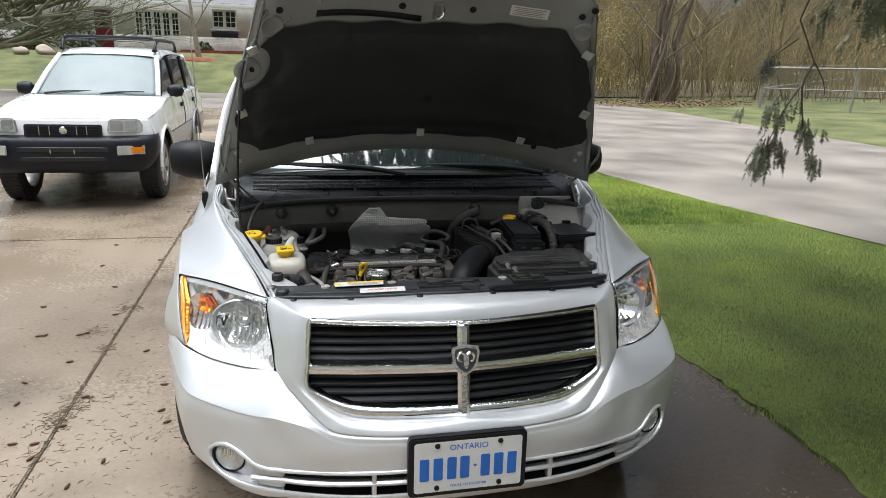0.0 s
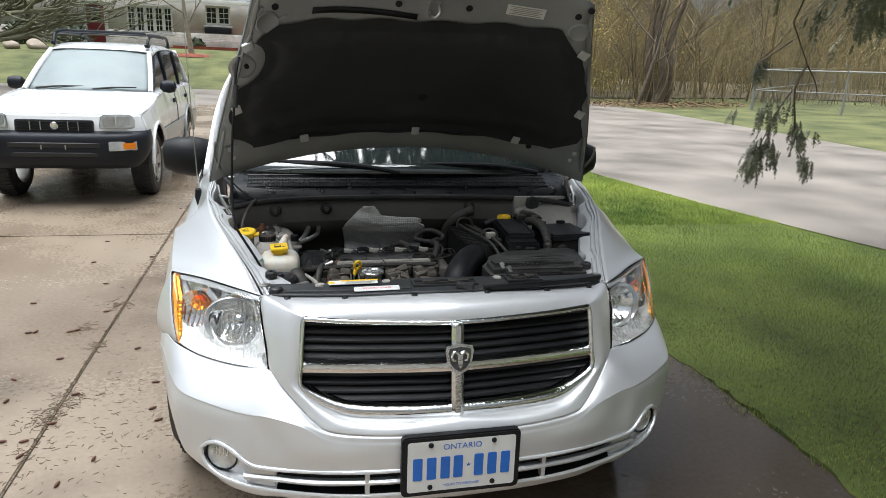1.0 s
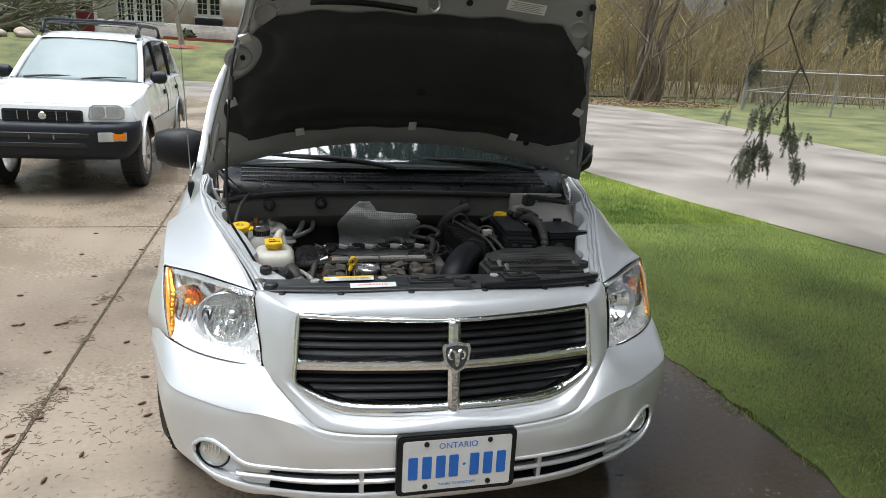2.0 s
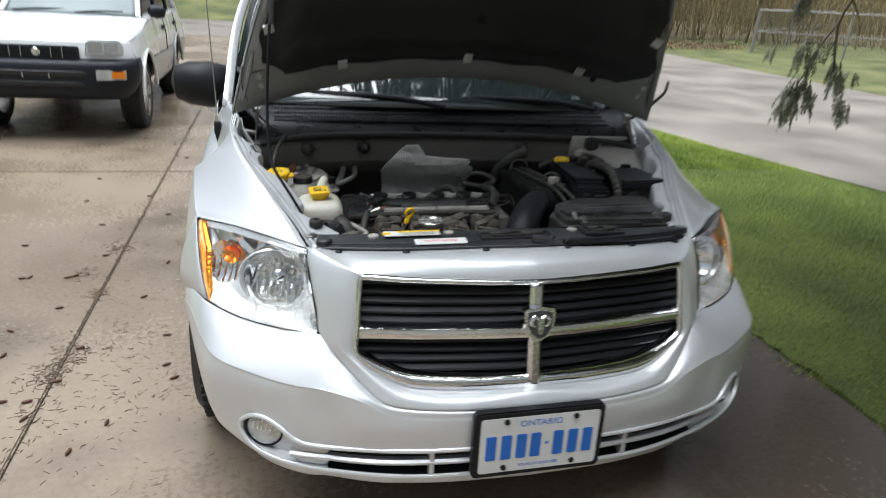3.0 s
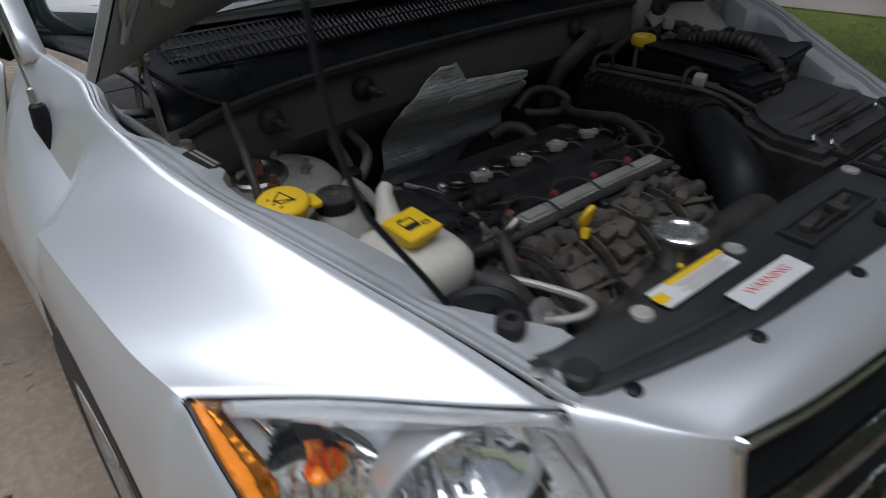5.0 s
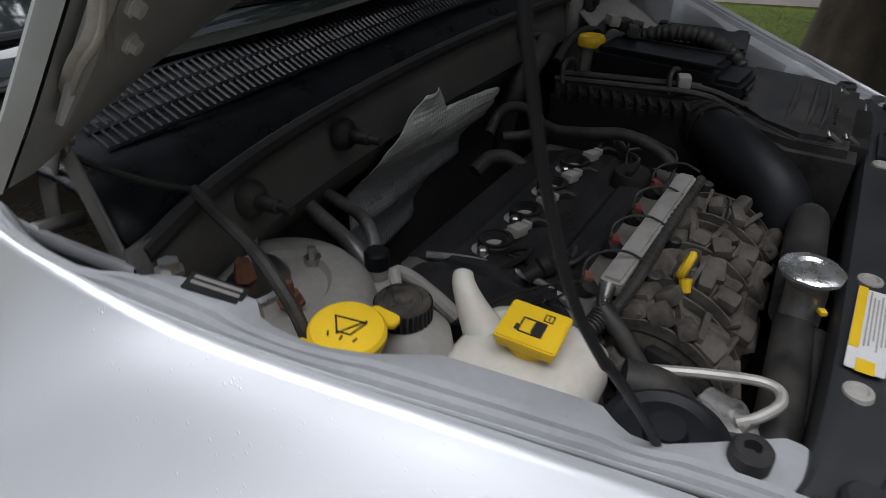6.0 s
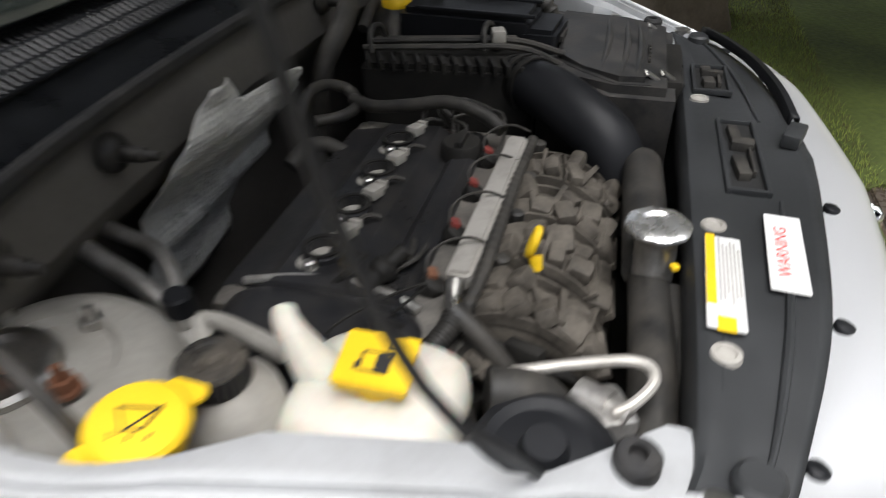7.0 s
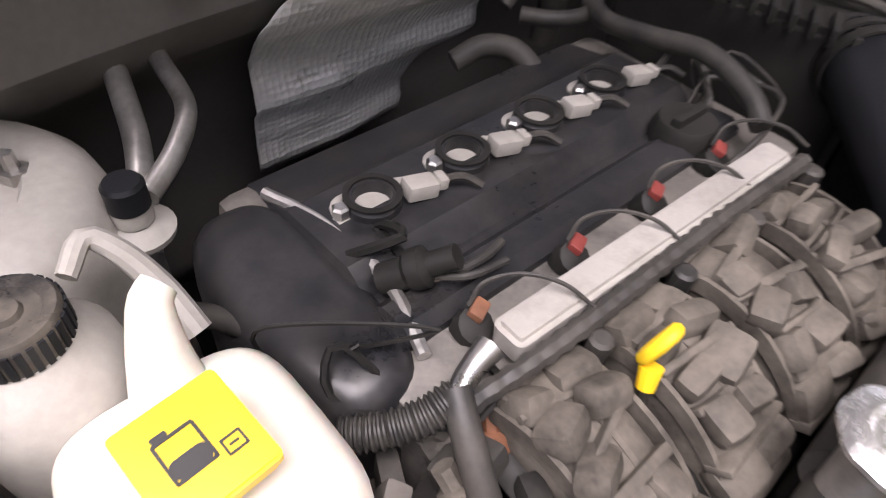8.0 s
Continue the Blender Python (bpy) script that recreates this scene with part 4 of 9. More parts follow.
bmesh.ops.remove_doubles(bm, verts=bm.verts, dist=0.0005)
bmesh.ops.recalc_face_normals(bm, faces=bm.faces)
RAD_COVER = material("satin_black_cover", (0.024, 0.0255, 0.0270), 0.50, 0.0, 0.25, 9, 260, 0.0002, 0.12, Specular_IOR_Level=0.5)
rad_cover = part("radiator_cover", bm, RAD_COVER, car, "black plastic cover over the radiator with two labels", thick=0.004)
for f, lift in ((0.30, -0.0005), (0.80, -0.001)):
    line = [np.array(p) * (1 - f) + np.array(q) * f + [0, 0, lift] for p, q in zip(a[1:], b[1:])]
    for s in (-1, 1):
        bm = bmesh.new()
        tube(bm, [(s * abs(x), y, z) for x, y, z in line[:4]], [0.002, 0.0045, 0.0045, 0.002], 8, 24)
        part("cover_ridge", bm, RAD_COVER, rad_cover)

# headlights
LENS = bpy.data.materials.new("clear_lamp_lens")
LENS.use_nodes = True
lb = LENS.node_tree.nodes["Principled BSDF"]
lb.inputs["Transmission Weight"].default_value, lb.inputs["Roughness"].default_value, lb.inputs["IOR"].default_value = 1.0, 0.01, 1.38
lb.inputs["Base Color"].default_value = (0.97, 0.98, 0.98, 1)
REFLECTOR = material("lamp_reflector", (0.95, 0.95, 0.94), 0.13, 1.0, 0.03, 30, 120, 0.0, 0.05)
SATIN = material("satin_lamp_bezel", (0.58, 0.58, 0.575), 0.28, 0.40, 0.015, 12, 120, 0.0, 0.02)


def coons(top, right, bottom, left, n, m):
    t, b = curve_pts(top, n), curve_pts(bottom, n)
    l, r = curve_pts(left, m), curve_pts(right, m)
    u, v = np.linspace(0, 1, n)[None, :, None], np.linspace(0, 1, m)[:, None, None]
    return (1 - v) * t[None] + v * b[None] + (1 - u) * l[:, None] + u * r[:, None] - ((1 - u) * (1 - v) * t[0] + u * (1 - v) * t[-1] + (1 - u) * v * b[0] + u * v * b[-1])


LAMP_N = np.array((-0.60, -0.75, 0.28))
LAMP_N /= np.linalg.norm(LAMP_N)
MAIN_C, MAIN_R = np.array((-0.604, 0.263, 0.690)), 0.073
MAIN_WIDE = 1.25  # the main bowl is a lying oval
TURN_C, TURN_R = np.array((-0.728, 0.342, 0.700)), 0.060
lamps = {}


def lamp_house(p):
    """The satin housing behind the lens: sunk all round, with holes for the two bowls."""
    u, v = np.linspace(0, 1, p.shape[1])[None, :, None], np.linspace(0, 1, p.shape[0])[:, None, None]
    return p - LAMP_N * (0.034 * np.minimum(1, 2.6 * np.sin(u * math.pi) * np.sin(v * math.pi)) + 0.004 + 0.012 * (1 - v))


def on_housing(s, u, v):
    """A point just proud of the housing."""
    p = lamp_house(coons(LAMP_TOP, LAMP_OUT, LAMP_LOW, LAMP_IN, 57, 37))
    q = p[int(round(v * 36)), int(round(u * 56))] + LAMP_N * 0.0008
    return Vector(q if s < 0 else flipx(q))


def off_bowls(c):
    c = np.array((-abs(c[0]), c[1], c[2]))
    w = np.array((-0.28, -0.95, 0.12))
    w /= np.linalg.norm(w)
    across = np.array((0.96, -0.28, 0.0))
    for b, r, wide in ((MAIN_C, MAIN_R * 0.88, MAIN_WIDE), (TURN_C, TURN_R * 0.80, 1.0)):
        d = c - b
        d = d - across * (d @ across) * (1 - 1 / wide)
        if np.linalg.norm(d - w * (d @ w)) < r:
            return False
    return True


for s in (-1, 1):
    p = coons(LAMP_TOP, LAMP_OUT, LAMP_LOW, LAMP_IN, 28, 18)
    u, v = np.linspace(0, 1, 28)[None, :, None], np.linspace(0, 1, 18)[:, None, None]
    dome = np.sin(u * math.pi) ** 0.6 * np.sin(v * math.pi) ** 0.6
    lens = p + LAMP_N * (0.022 * dome)
    bowl = lamp_house(coons(LAMP_TOP, LAMP_OUT, LAMP_LOW, LAMP_IN, 84, 54))
    rim = np.concatenate([p[0], p[1:, -1], p[-1, ::-1][1:], p[1:-1, 0][::-1]])
    k = lambda a: a if s < 0 else flipx(a)
    bm = bmesh.new()
    grid(bm, k(bowl), keep=off_bowls)
    bmesh.ops.recalc_face_normals(bm, faces=bm.faces)
    lamp = lamps[s] = part("headlight", bm, SATIN, car, "clear headlight with round reflector and amber corner", thick=0.002)
    bm = bmesh.new()
    grid(bm, k(lens))
    bmesh.ops.recalc_face_normals(bm, faces=bm.faces)
    ob = part("lens", bm, LENS, lamp, thick=0.002)
    ob.visible_shadow = False
    bm = bmesh.new()
    tube(bm, [tuple(q) for q in k(np.vstack([rim, rim[:1]]))], 0.0011, 6, 120)
    part("gasket", bm, BLACK_PLASTIC, lamp)


# ---- engine bay ----
def oval_body(bm, rows, n=28, power=2.6):
    """A moulded body from rows of (x, y, z, half width, half depth), superellipse sections joined upwards."""
    rings = []
    for x, y, z, a, b in rows:
        ring = []
        for t in np.linspace(0, 2 * math.pi, n, endpoint=False):
            c, s = math.cos(t), math.sin(t)
            ring.append((x + a * math.copysign(abs(c) ** (2 / power), c), y + b * math.copysign(abs(s) ** (2 / power), s), z))
        rings.append(ring)
    v = grid(bm, rings, closed=True)
    bm.faces.new(v[0][::-1])
    bm.faces.new(v[-1])
    bmesh.ops.recalc_face_normals(bm, faces=bm.faces)


# coolant tank, cloudy white, with a square yellow cap
bm = bmesh.new()
oval_body(bm, [(-0.485, 0.49, 0.64, 0.055, 0.050), (-0.485, 0.49, 0.70, 0.060, 0.056), (-0.483, 0.495, 0.735, 0.050, 0.052), (-0.483, 0.497, 0.755, 0.058, 0.062), (-0.480, 0.500, 0.785, 0.064, 0.071), (-0.480, 0.500, 0.808, 0.062, 0.069), (-0.480, 0.500, 0.820, 0.054, 0.060), (-0.480, 0.500, 0.826, 0.042, 0.046)], 40, 4.2)
tank = part("coolant_tank", bm, WHITE_TANK, car, "cloudy white coolant tank with a square yellow cap")
bm = bmesh.new()
tube(bm, [(-0.475, 0.548, 0.815), (-0.470, 0.566, 0.838), (-0.462, 0.580, 0.856), (-0.455, 0.584, 0.860)], [0.022, 0.017, 0.013, 0.010], 14, 16)
part("spout", bm, WHITE_TANK, tank)
bm = bmesh.new()
lathe(bm, (-0.481, 0.497, 0.824), (0, 0, 1), [(0, 0.021), (0.020, 0.021), (0.022, 0.024)], 28)
part("neck", bm, YELLOW, tank)
CAP_M = pose(-0.482, 0.496, 0.846, 4, -3, 4)
bm = bmesh.new()
slab(bm, rounded(0.054, 0.058, 0.003, 2), CAP_M, 0.006, 0.0015)
slab(bm, rounded(0.050, 0.054, 0.003, 2), CAP_M @ Matrix.Translation((0, 0, -0.007)), 0.007)
cap = part("cap", bm, YELLOW, tank, "square yellow cap with a black tank symbol")
bm = bmesh.new()
on = CAP_M @ Matrix.Translation((0, 0, 0.0062))
for u, v, w, h in ((-0.004, 0.011, 0.020, 0.0018), (-0.0135, 0.000, 0.0018, 0.022), (0.0055, 0.000, 0.0018, 0.022), (-0.004, -0.0105, 0.020, 0.0018), (-0.009, 0.0135, 0.008, 0.003), (-0.004, -0.005, 0.018, 0.010),
                   (0.014, -0.006, 0.009, 0.0013), (0.014, -0.014, 0.009, 0.0013), (0.0095, -0.010, 0.0013, 0.009), (0.0185, -0.010, 0.0013, 0.009), (0.014, -0.010, 0.005, 0.0013)):
    slab(bm, rounded(w, h, min(w, h) * 0.3, 2), on @ Matrix.Translation((u, v, 0)), 0.0004)
part("symbol", bm, INK_AND_HOLES, cap)

# steering fluid reservoir with a ridged black cap
bm = bmesh.new()
oval_body(bm, [(-0.520, 0.607, 0.70, 0.040, 0.040), (-0.520, 0.607, 0.76, 0.046, 0.046), (-0.520, 0.608, 0.80, 0.046, 0.046), (-0.520, 0.609, 0.822, 0.043, 0.043), (-0.520, 0.610, 0.834, 0.032, 0.032), (-0.520, 0.610, 0.843, 0.024, 0.024)], 32, 2.0)
steer = part("steering_reservoir", bm, GREY_TANK, car, "grubby grey fluid reservoir with a black cap")
bm = bmesh.new()
lathe(bm, (-0.521, 0.611, 0.840), (0, 0, 1), [(0, 0.0265), (0.019, 0.0265), (0.022, 0.0245), (0.022, 0.019), (0.020, 0.0175), (0.020, 0.0095), (0.023, 0.008), (0.023, 0.0)], 36)
CAP_GREASE = material("greasy_black_cap", (0.014, 0.014, 0.014), 0.4, 0.0, 0.3, 30, 200, 0.0004, 0.2, dust=0.7, Specular_IOR_Level=0.3)
scap = part("cap", bm, CAP_GREASE, steer, "ridged black cap, greasy")
for k in range(30):
    a = 2 * math.pi * k / 30
    bm = bmesh.new()
    box(bm, (-0.521 + 0.0263 * math.cos(a), 0.611 + 0.0263 * math.sin(a), 0.850), (0.003, 0.0035, 0.017), 0, (0, 0, math.degrees(a)))
    part("ridge", bm, BLACK_PLASTIC, scap)
bm = bmesh.new()
tube(bm, [(-0.488, 0.640, 0.838), (-0.470, 0.655, 0.846), (-0.458, 0.646, 0.836), (-0.447, 0.628, 0.815), (-0.44, 0.60, 0.79)], [0.006, 0.007, 0.008, 0.009, 0.009], 10, 20)
part("strap", bm, GREY_TANK, steer)

# washer neck with round yellow cap
bm = bmesh.new()
tube(bm, [(-0.594, 0.621, 0.60), (-0.594, 0.621, 0.75), (-0.590, 0.621, 0.858)], [0.020, 0.020, 0.026], 16, 12)
wash = part("washer_filler", bm, GREY_TANK, car, "washer filler neck with a round yellow cap")
bm = bmesh.new()
WASH_M = pose(-0.591, 0.621, 0.860, 6, -4, 0)
lathe(bm, WASH_M.translation, WASH_M.to_3x3() @ Vector((0, 0, 1)), [(-0.008, 0.030), (0.004, 0.034), (0.010, 0.034), (0.0135, 0.031), (0.0145, 0.0)], 36)
slab(bm, rounded(0.016, 0.030, 0.006), WASH_M @ Matrix.Translation((0.036, -0.012, 0.0)), 0.005, 0.001)
slab(bm, rounded(0.014, 0.024, 0.006), WASH_M @ Matrix.Translation((-0.030, 0.020, 0.0)), 0.005, 0.001)
wcap = part("cap", bm, YELLOW, wash, "round yellow cap with a wiper symbol")
bm = bmesh.new()
wm = WASH_M @ Matrix.Translation((0, 0, 0.0146)) @ pose(0, 0, 0, 0, 0, -75)
for u, v, w, h, a in ((-0.010, 0.0, 0.0016, 0.020, 25), (0.010, 0.0, 0.0016, 0.020, -25), (0.0, 0.0085, 0.030, 0.0016, 0), (0.0, -0.0085, 0.014, 0.0016, 0), (0.004, 0.0, 0.030, 0.0016, 48), (-0.012, -0.013, 0.0016, 0.006, 20), (0.0, -0.014, 0.0016, 0.006, 0), (0.012, -0.013, 0.0016, 0.006, -20)):
    slab(bm, rounded(w, h, 0.0006, 1), wm @ Matrix.Translation((u, v, 0)) @ pose(0, 0, 0, 0, 0, a), 0.0004)
part("symbol", bm, INK_AND_HOLES, wcap)

# strut towers
for s in (-1, 1):
    bm = bmesh.new()
    lathe(bm, (s * 0.520, 0.770, 0.58), (s * 0.05, -0.04, 1), [(0, 0.114), (0.20, 0.107), (0.232, 0.100), (0.246, 0.089), (0.252, 0.074), (0.252, 0.056), (0.245, 0.051), (0.245, 0.0)], 40)
    tower = part("strut_tower", bm, GREY_TANK, car, "dusty grey strut tower with rusty mount")
    bm = bmesh.new()
    c = Vector((s * 0.545, 0.792, 0.826))
    lathe(bm, c, (s * 0.05, -0.04, 1), [(0, 0.046), (0.006, 0.046), (0.010, 0.042), (0.010, 0.034), (0.004, 0.030), (0.004, 0.0)], 28)
    part("mount_ring", bm, STEEL, tower)
    bm = bmesh.new()
    lathe(bm, c + Vector((0, 0, 0.006)), (0, 0, 1), [(0, 0.012), (0.010, 0.011), (0.022, 0.008), (0.022, 0.0)], 6)
    part("strut_nut", bm, RUST, tower)
    for dx, dy, mat in ((0.030, -0.055, RUST), (-0.046 * s * -1, -0.018, STEEL), (0.0, 0.06, STEEL)):
        bm = bmesh.new()
        p = (s * 0.480, 0.757, 0.822) if mat is STEEL and dy < 0 else (s * 0.553, 0.722, 0.832) if mat is RUST else (s * 0.50, 0.83, 0.832)
        lathe(bm, p, (0, 0, 1), [(0, 0.014), (0.004, 0.014), (0.004, 0.010), (0.013, 0.010), (0.013, 0.005), (0.026, 0.0045), (0.026, 0)], 6, caps=True)
        part("mount_nut", bm, mat, tower)

# sloped grey panel beside the far tower
bm = bmesh.new()
p = loft([[(0.425, 0.70, 0.838), (0.54, 0.69, 0.845), (0.645, 0.685, 0.850)], [(0.44, 0.775, 0.874), (0.55, 0.765, 0.880), (0.660, 0.755, 0.884)], [(0.455, 0.825, 0.908), (0.56, 0.812, 0.914), (0.672, 0.800, 0.918)]], 10, 8)
grid(bm, p)
bmesh.ops.recalc_face_normals(bm, faces=bm.faces)
part("tower_panel", bm, GREY_TANK, car, "dusty grey panel above the far tower", thick=0.003)
# heat shield of dimpled foil
FOIL = material("dimpled_foil", (0.70, 0.70, 0.68), 0.36, 0.25, 0.18, 9, 60, 0.0, 0.12, dust=0.2)
nt = FOIL.node_tree
here = nt.nodes.new("ShaderNodeTexCoord").outputs["Object"]
cells = nt.nodes.new("ShaderNodeTexVoronoi")
cells.feature, cells.inputs["Scale"].default_value, cells.inputs["Randomness"].default_value = "F1", 125, 0.25
nt.links.new(here, cells.inputs["Vector"])
dimple = nt.nodes.new("ShaderNodeBump")
dimple.inputs["Strength"].default_value, dimple.inputs["Distance"].default_value = 1.0, 0.0024
nt.links.new(cells.outputs["Distance"], dimple.inputs["Height"])
nt.links.new(dimple.outputs[0], nt.nodes["Principled BSDF"].inputs["Normal"])
edge = [((-0.176, 0.800, 0.915), (-0.137, 0.806, 0.915)), ((-0.202, 0.812, 0.888), (-0.118, 0.808, 0.893)), ((-0.235, 0.828, 0.848), (-0.094, 0.811, 0.872)),
        ((-0.250, 0.845, 0.822), (0.048, 0.812, 0.842)), ((-0.250, 0.862, 0.805), (0.060, 0.830, 0.806)), ((-0.246, 0.876, 0.788), (0.066, 0.862, 0.780)),
        ((-0.240, 0.902, 0.755), (0.060, 0.882, 0.742)), ((-0.240, 0.905, 0.722), (0.055, 0.886, 0.716)), ((-0.240, 0.900, 0.700), (0.002, 0.905, 0.694)),
        ((-0.238, 0.918, 0.668), (-0.020, 0.925, 0.660)), ((-0.236, 0.928, 0.600), (-0.020, 0.932, 0.600))]
rows = [[tuple(np.array(a) * (1 - t) + np.array(b) * t + [0, -0.006 * math.sin(t * math.pi), 0]) for t in np.linspace(0, 1, 9)] for a, b in edge]
p = loft_keep(rows, 5, 5)
arm = loft([[(-0.100, 0.810, 0.876), (-0.03, 0.809, 0.869), (0.034, 0.795, 0.868), (0.044, 0.796, 0.862)], [(-0.150, 0.818, 0.836), (-0.03, 0.815, 0.838), (0.038, 0.802, 0.846), (0.046, 0.798, 0.854)]], 20, 6)
bm = bmesh.new()
for sheet_ in (p, arm):
    for i in range(sheet_.shape[0]):
        for j in range(sheet_.shape[1]):
            q = sheet_[i, j]
            q[1] += 0.006 * noise.noise(Vector((q[0] * 9, q[2] * 34, 3.1))) + 0.0022 * noise.noise(Vector((q[0] * 60, q[2] * 60, 1)))
    grid(bm, sheet_)
bmesh.ops.recalc_face_normals(bm, faces=bm.faces)
part("heat_shield", bm, FOIL, car, "creased dimpled foil heat shield", thick=0.0012, angle=60)

# engine block and valve cover
bm = bmesh.new()
box(bm, (-0.14, 0.60, 0.60), (0.46, 0.26, 0.34), 0.015)
BLOCK = material("oily_cast_metal", (0.115, 0.108, 0.098), 0.6, 0.35, 0.35, 24, 200, 0.0006, 0.15, color2=(0.21, 0.195, 0.175), dust=0.4)
block = part("engine_block", bm, BLOCK, car, "dusty aluminium engine with black valve cover")
VALVE = material("black_valve_cover", (0.010, 0.0105, 0.012), 0.36, 0.0, 0.3, 7, 180, 0.0003, 0.14, color2=(0.022, 0.022, 0.024), Specular_IOR_Level=0.35, dust=0.12)
bm = bmesh.new()
prof = [(0.735, 0.745), (0.728, 0.768), (0.705, 0.772), (0.680, 0.776), (0.668, 0.784), (0.590, 0.788), (0.580, 0.782), (0.570, 0.772), (0.562, 0.772), (0.552, 0.782), (0.530, 0.784), (0.520, 0.776), (0.515, 0.745)]
xs_ = [-0.345, -0.338, -0.2, 0.0, 0.05, 0.056]
rr = [[(x, y, z - (0.012 if i in (0, 5) else 0)) for y, z in prof] for i, x in enumerate(xs_)]
v = grid(bm, rr)
bm.faces.new(v[0])
bm.faces.new(v[-1][::-1])
bmesh.ops.recalc_face_normals(bm, faces=bm.faces)
cover = part("valve_cover", bm, VALVE, block, "black plastic valve cover", angle=30)
for x in (-0.285, -0.195, -0.105, -0.018):
    bm = bmesh.new()
    lathe(bm, (x, 0.632, 0.780), (0, 0, 1), [(0, 0.023), (0.012, 0.022), (0.016, 0.019), (0.016, 0.015), (0.004, 0.014), (0.004, 0.0)], 26)
    coil = part("coil", bm, VALVE, cover, "ignition coil with grey plug", angle=30)
    bm = bmesh.new()
    slab(bm, rounded(0.082, 0.048, 0.020), Matrix.Translation((x + 0.006, 0.631, 0.776)) @ pose(0, 0, 0, 0, 0, -12), 0.010, 0.003)
    part("coil_base", bm, GREY_TANK, coil)
    bm = bmesh.new()
    lathe(bm, (x, 0.632, 0.796), (0, 0, 1), [(0.0, 0.0225), (0.002, 0.0225), (0.002, 0.0175), (0, 0.0175)], 26, caps=False)
    part("coil_ring", bm, DUSTY_PLASTIC, coil)
    bm = bmesh.new()
    box(bm, (x + 0.034, 0.618, 0.795), (0.026, 0.018, 0.014), 0.003, (0, 8, -12))
    box(bm, (x + 0.050, 0.613, 0.797), (0.008, 0.014, 0.010), 0.002, (0, 8, -12))
    part("plug", bm, GREY_TANK, coil)
    bm = bmesh.new()
    lathe(bm, (x - 0.026, 0.636, 0.786), (0, 0, 1), [(0, 0.007), (0.008, 0.007), (0.010, 0.005)], 6)
    part("bolt", bm, STEEL, coil)
    bm = bmesh.new()
    tube(bm, [(x + 0.053, 0.612, 0.798), (x + 0.066, 0.604, 0.799), (x + 0.075, 0.592, 0.793)], 0.003, 6, 10)
    part("lead", bm, HOSE, coil)
bm = bmesh.new()
lathe(bm, (-0.005, 0.545, 0.770), (0, 0, 1), [(0, 0.030), (0.020, 0.029), (0.026, 0.026), (0.026, 0.0)], 12)
box(bm, (-0.005, 0.545, 0.798), (0.044, 0.010, 0.012), 0.003)
part("oil_cap", bm, DUSTY_PLASTIC, cover)
# end cover over the timing chain
bm = bmesh.new()
oval_body(bm, [(-0.372, 0.602, 0.60, 0.046, 0.112), (-0.372, 0.602, 0.735, 0.046, 0.112), (-0.372, 0.602, 0.760, 0.0445, 0.109), (-0.371, 0.602, 0.774, 0.039, 0.101), (-0.370, 0.602, 0.781, 0.030, 0.088), (-0.369, 0.602, 0.784, 0.016, 0.062)], 36, 3.0)
part("timing_cover", bm, VALVE, block, "black end cover with a dusty aluminium edge")
bm = bmesh.new()
tube(bm, [(-0.338, 0.70, 0.778), (-0.322, 0.64, 0.781), (-0.322, 0.56, 0.781), (-0.338, 0.508, 0.776)], 0.005, 8, 24)
part("cover_edge", bm, ALU, block)
# sensor and small brackets on the near end
bm = bmesh.new()
lathe(bm, (-0.322, 0.572, 0.780), (0.35, -0.35, 0.3), [(0, 0.012), (0.02, 0.012), (0.024, 0.015), (0.034, 0.015), (0.038, 0.009), (0.058, 0.009)], 14)
part("sensor", bm, DUSTY_PLASTIC, block)
for pts, r, mat in (([(-0.315, 0.555, 0.786), (-0.29, 0.54, 0.792), (-0.26, 0.538, 0.79), (-0.235, 0.545, 0.785)], 0.0035, HOSE),
                    ([(-0.31, 0.56, 0.79), (-0.285, 0.53, 0.795), (-0.25, 0.525, 0.792)], 0.003, HOSE)):
    bm = bmesh.new()
    tube(bm, pts, r, 8, 20)
    part("wire", bm, mat, block)

# fuel rail with injectors
bm = bmesh.new()
for dx in (0,):
    m = face_m((-0.142, 0.474, 0.781), (0.305, -0.009, 0.006), (0, 1, 0))
    slab(bm, rounded(0.312, 0.027, 0.006), m, 0.020, 0.004)
RAIL = material("brushed_rail_metal", (0.44, 0.42, 0.385), 0.45, 0.35, 0.10, 12, 300, 0.0002, 0.1, dust=0.55)
rail = part("fuel_rail", bm, RAIL, car, "pale brushed metal fuel rail")
for k, (x, mat) in enumerate(((-0.300, RUST), (-0.203, RED_CLIP), (-0.108, RED_CLIP), (-0.018, RED_CLIP))):
    bm = bmesh.new()
    lathe(bm, (x, 0.520, 0.755), (0, -0.55, 0.85), [(0, 0.010), (0.020, 0.011), (0.022, 0.013), (0.034, 0.013), (0.036, 0.009)], 12)
    inj = part("injector", bm, DUSTY_PLASTIC, rail)
    bm = bmesh.new()
    box(bm, (x + 0.006, 0.507, 0.789), (0.016, 0.011, 0.008), 0.002, (20, 0, 25))
    part("clip", bm, mat, inj)
    bm = bmesh.new()
    tube(bm, [(x + 0.002, 0.512, 0.792), (x + 0.012, 0.512, 0.806), (x + 0.034, 0.500, 0.811), (x + 0.052, 0.478, 0.808), (x + 0.062, 0.458, 0.796)], 0.0017, 6, 24)
    part("lead", bm, HOSE, inj)
bm = bmesh.new()
tube(bm, [(-0.312, 0.478, 0.796), (-0.335, 0.474, 0.790), (-0.350, 0.466, 0.785)], [0.010, 0.008, 0.008], 12, 12)
part("end_fitting", bm, STEEL, rail)

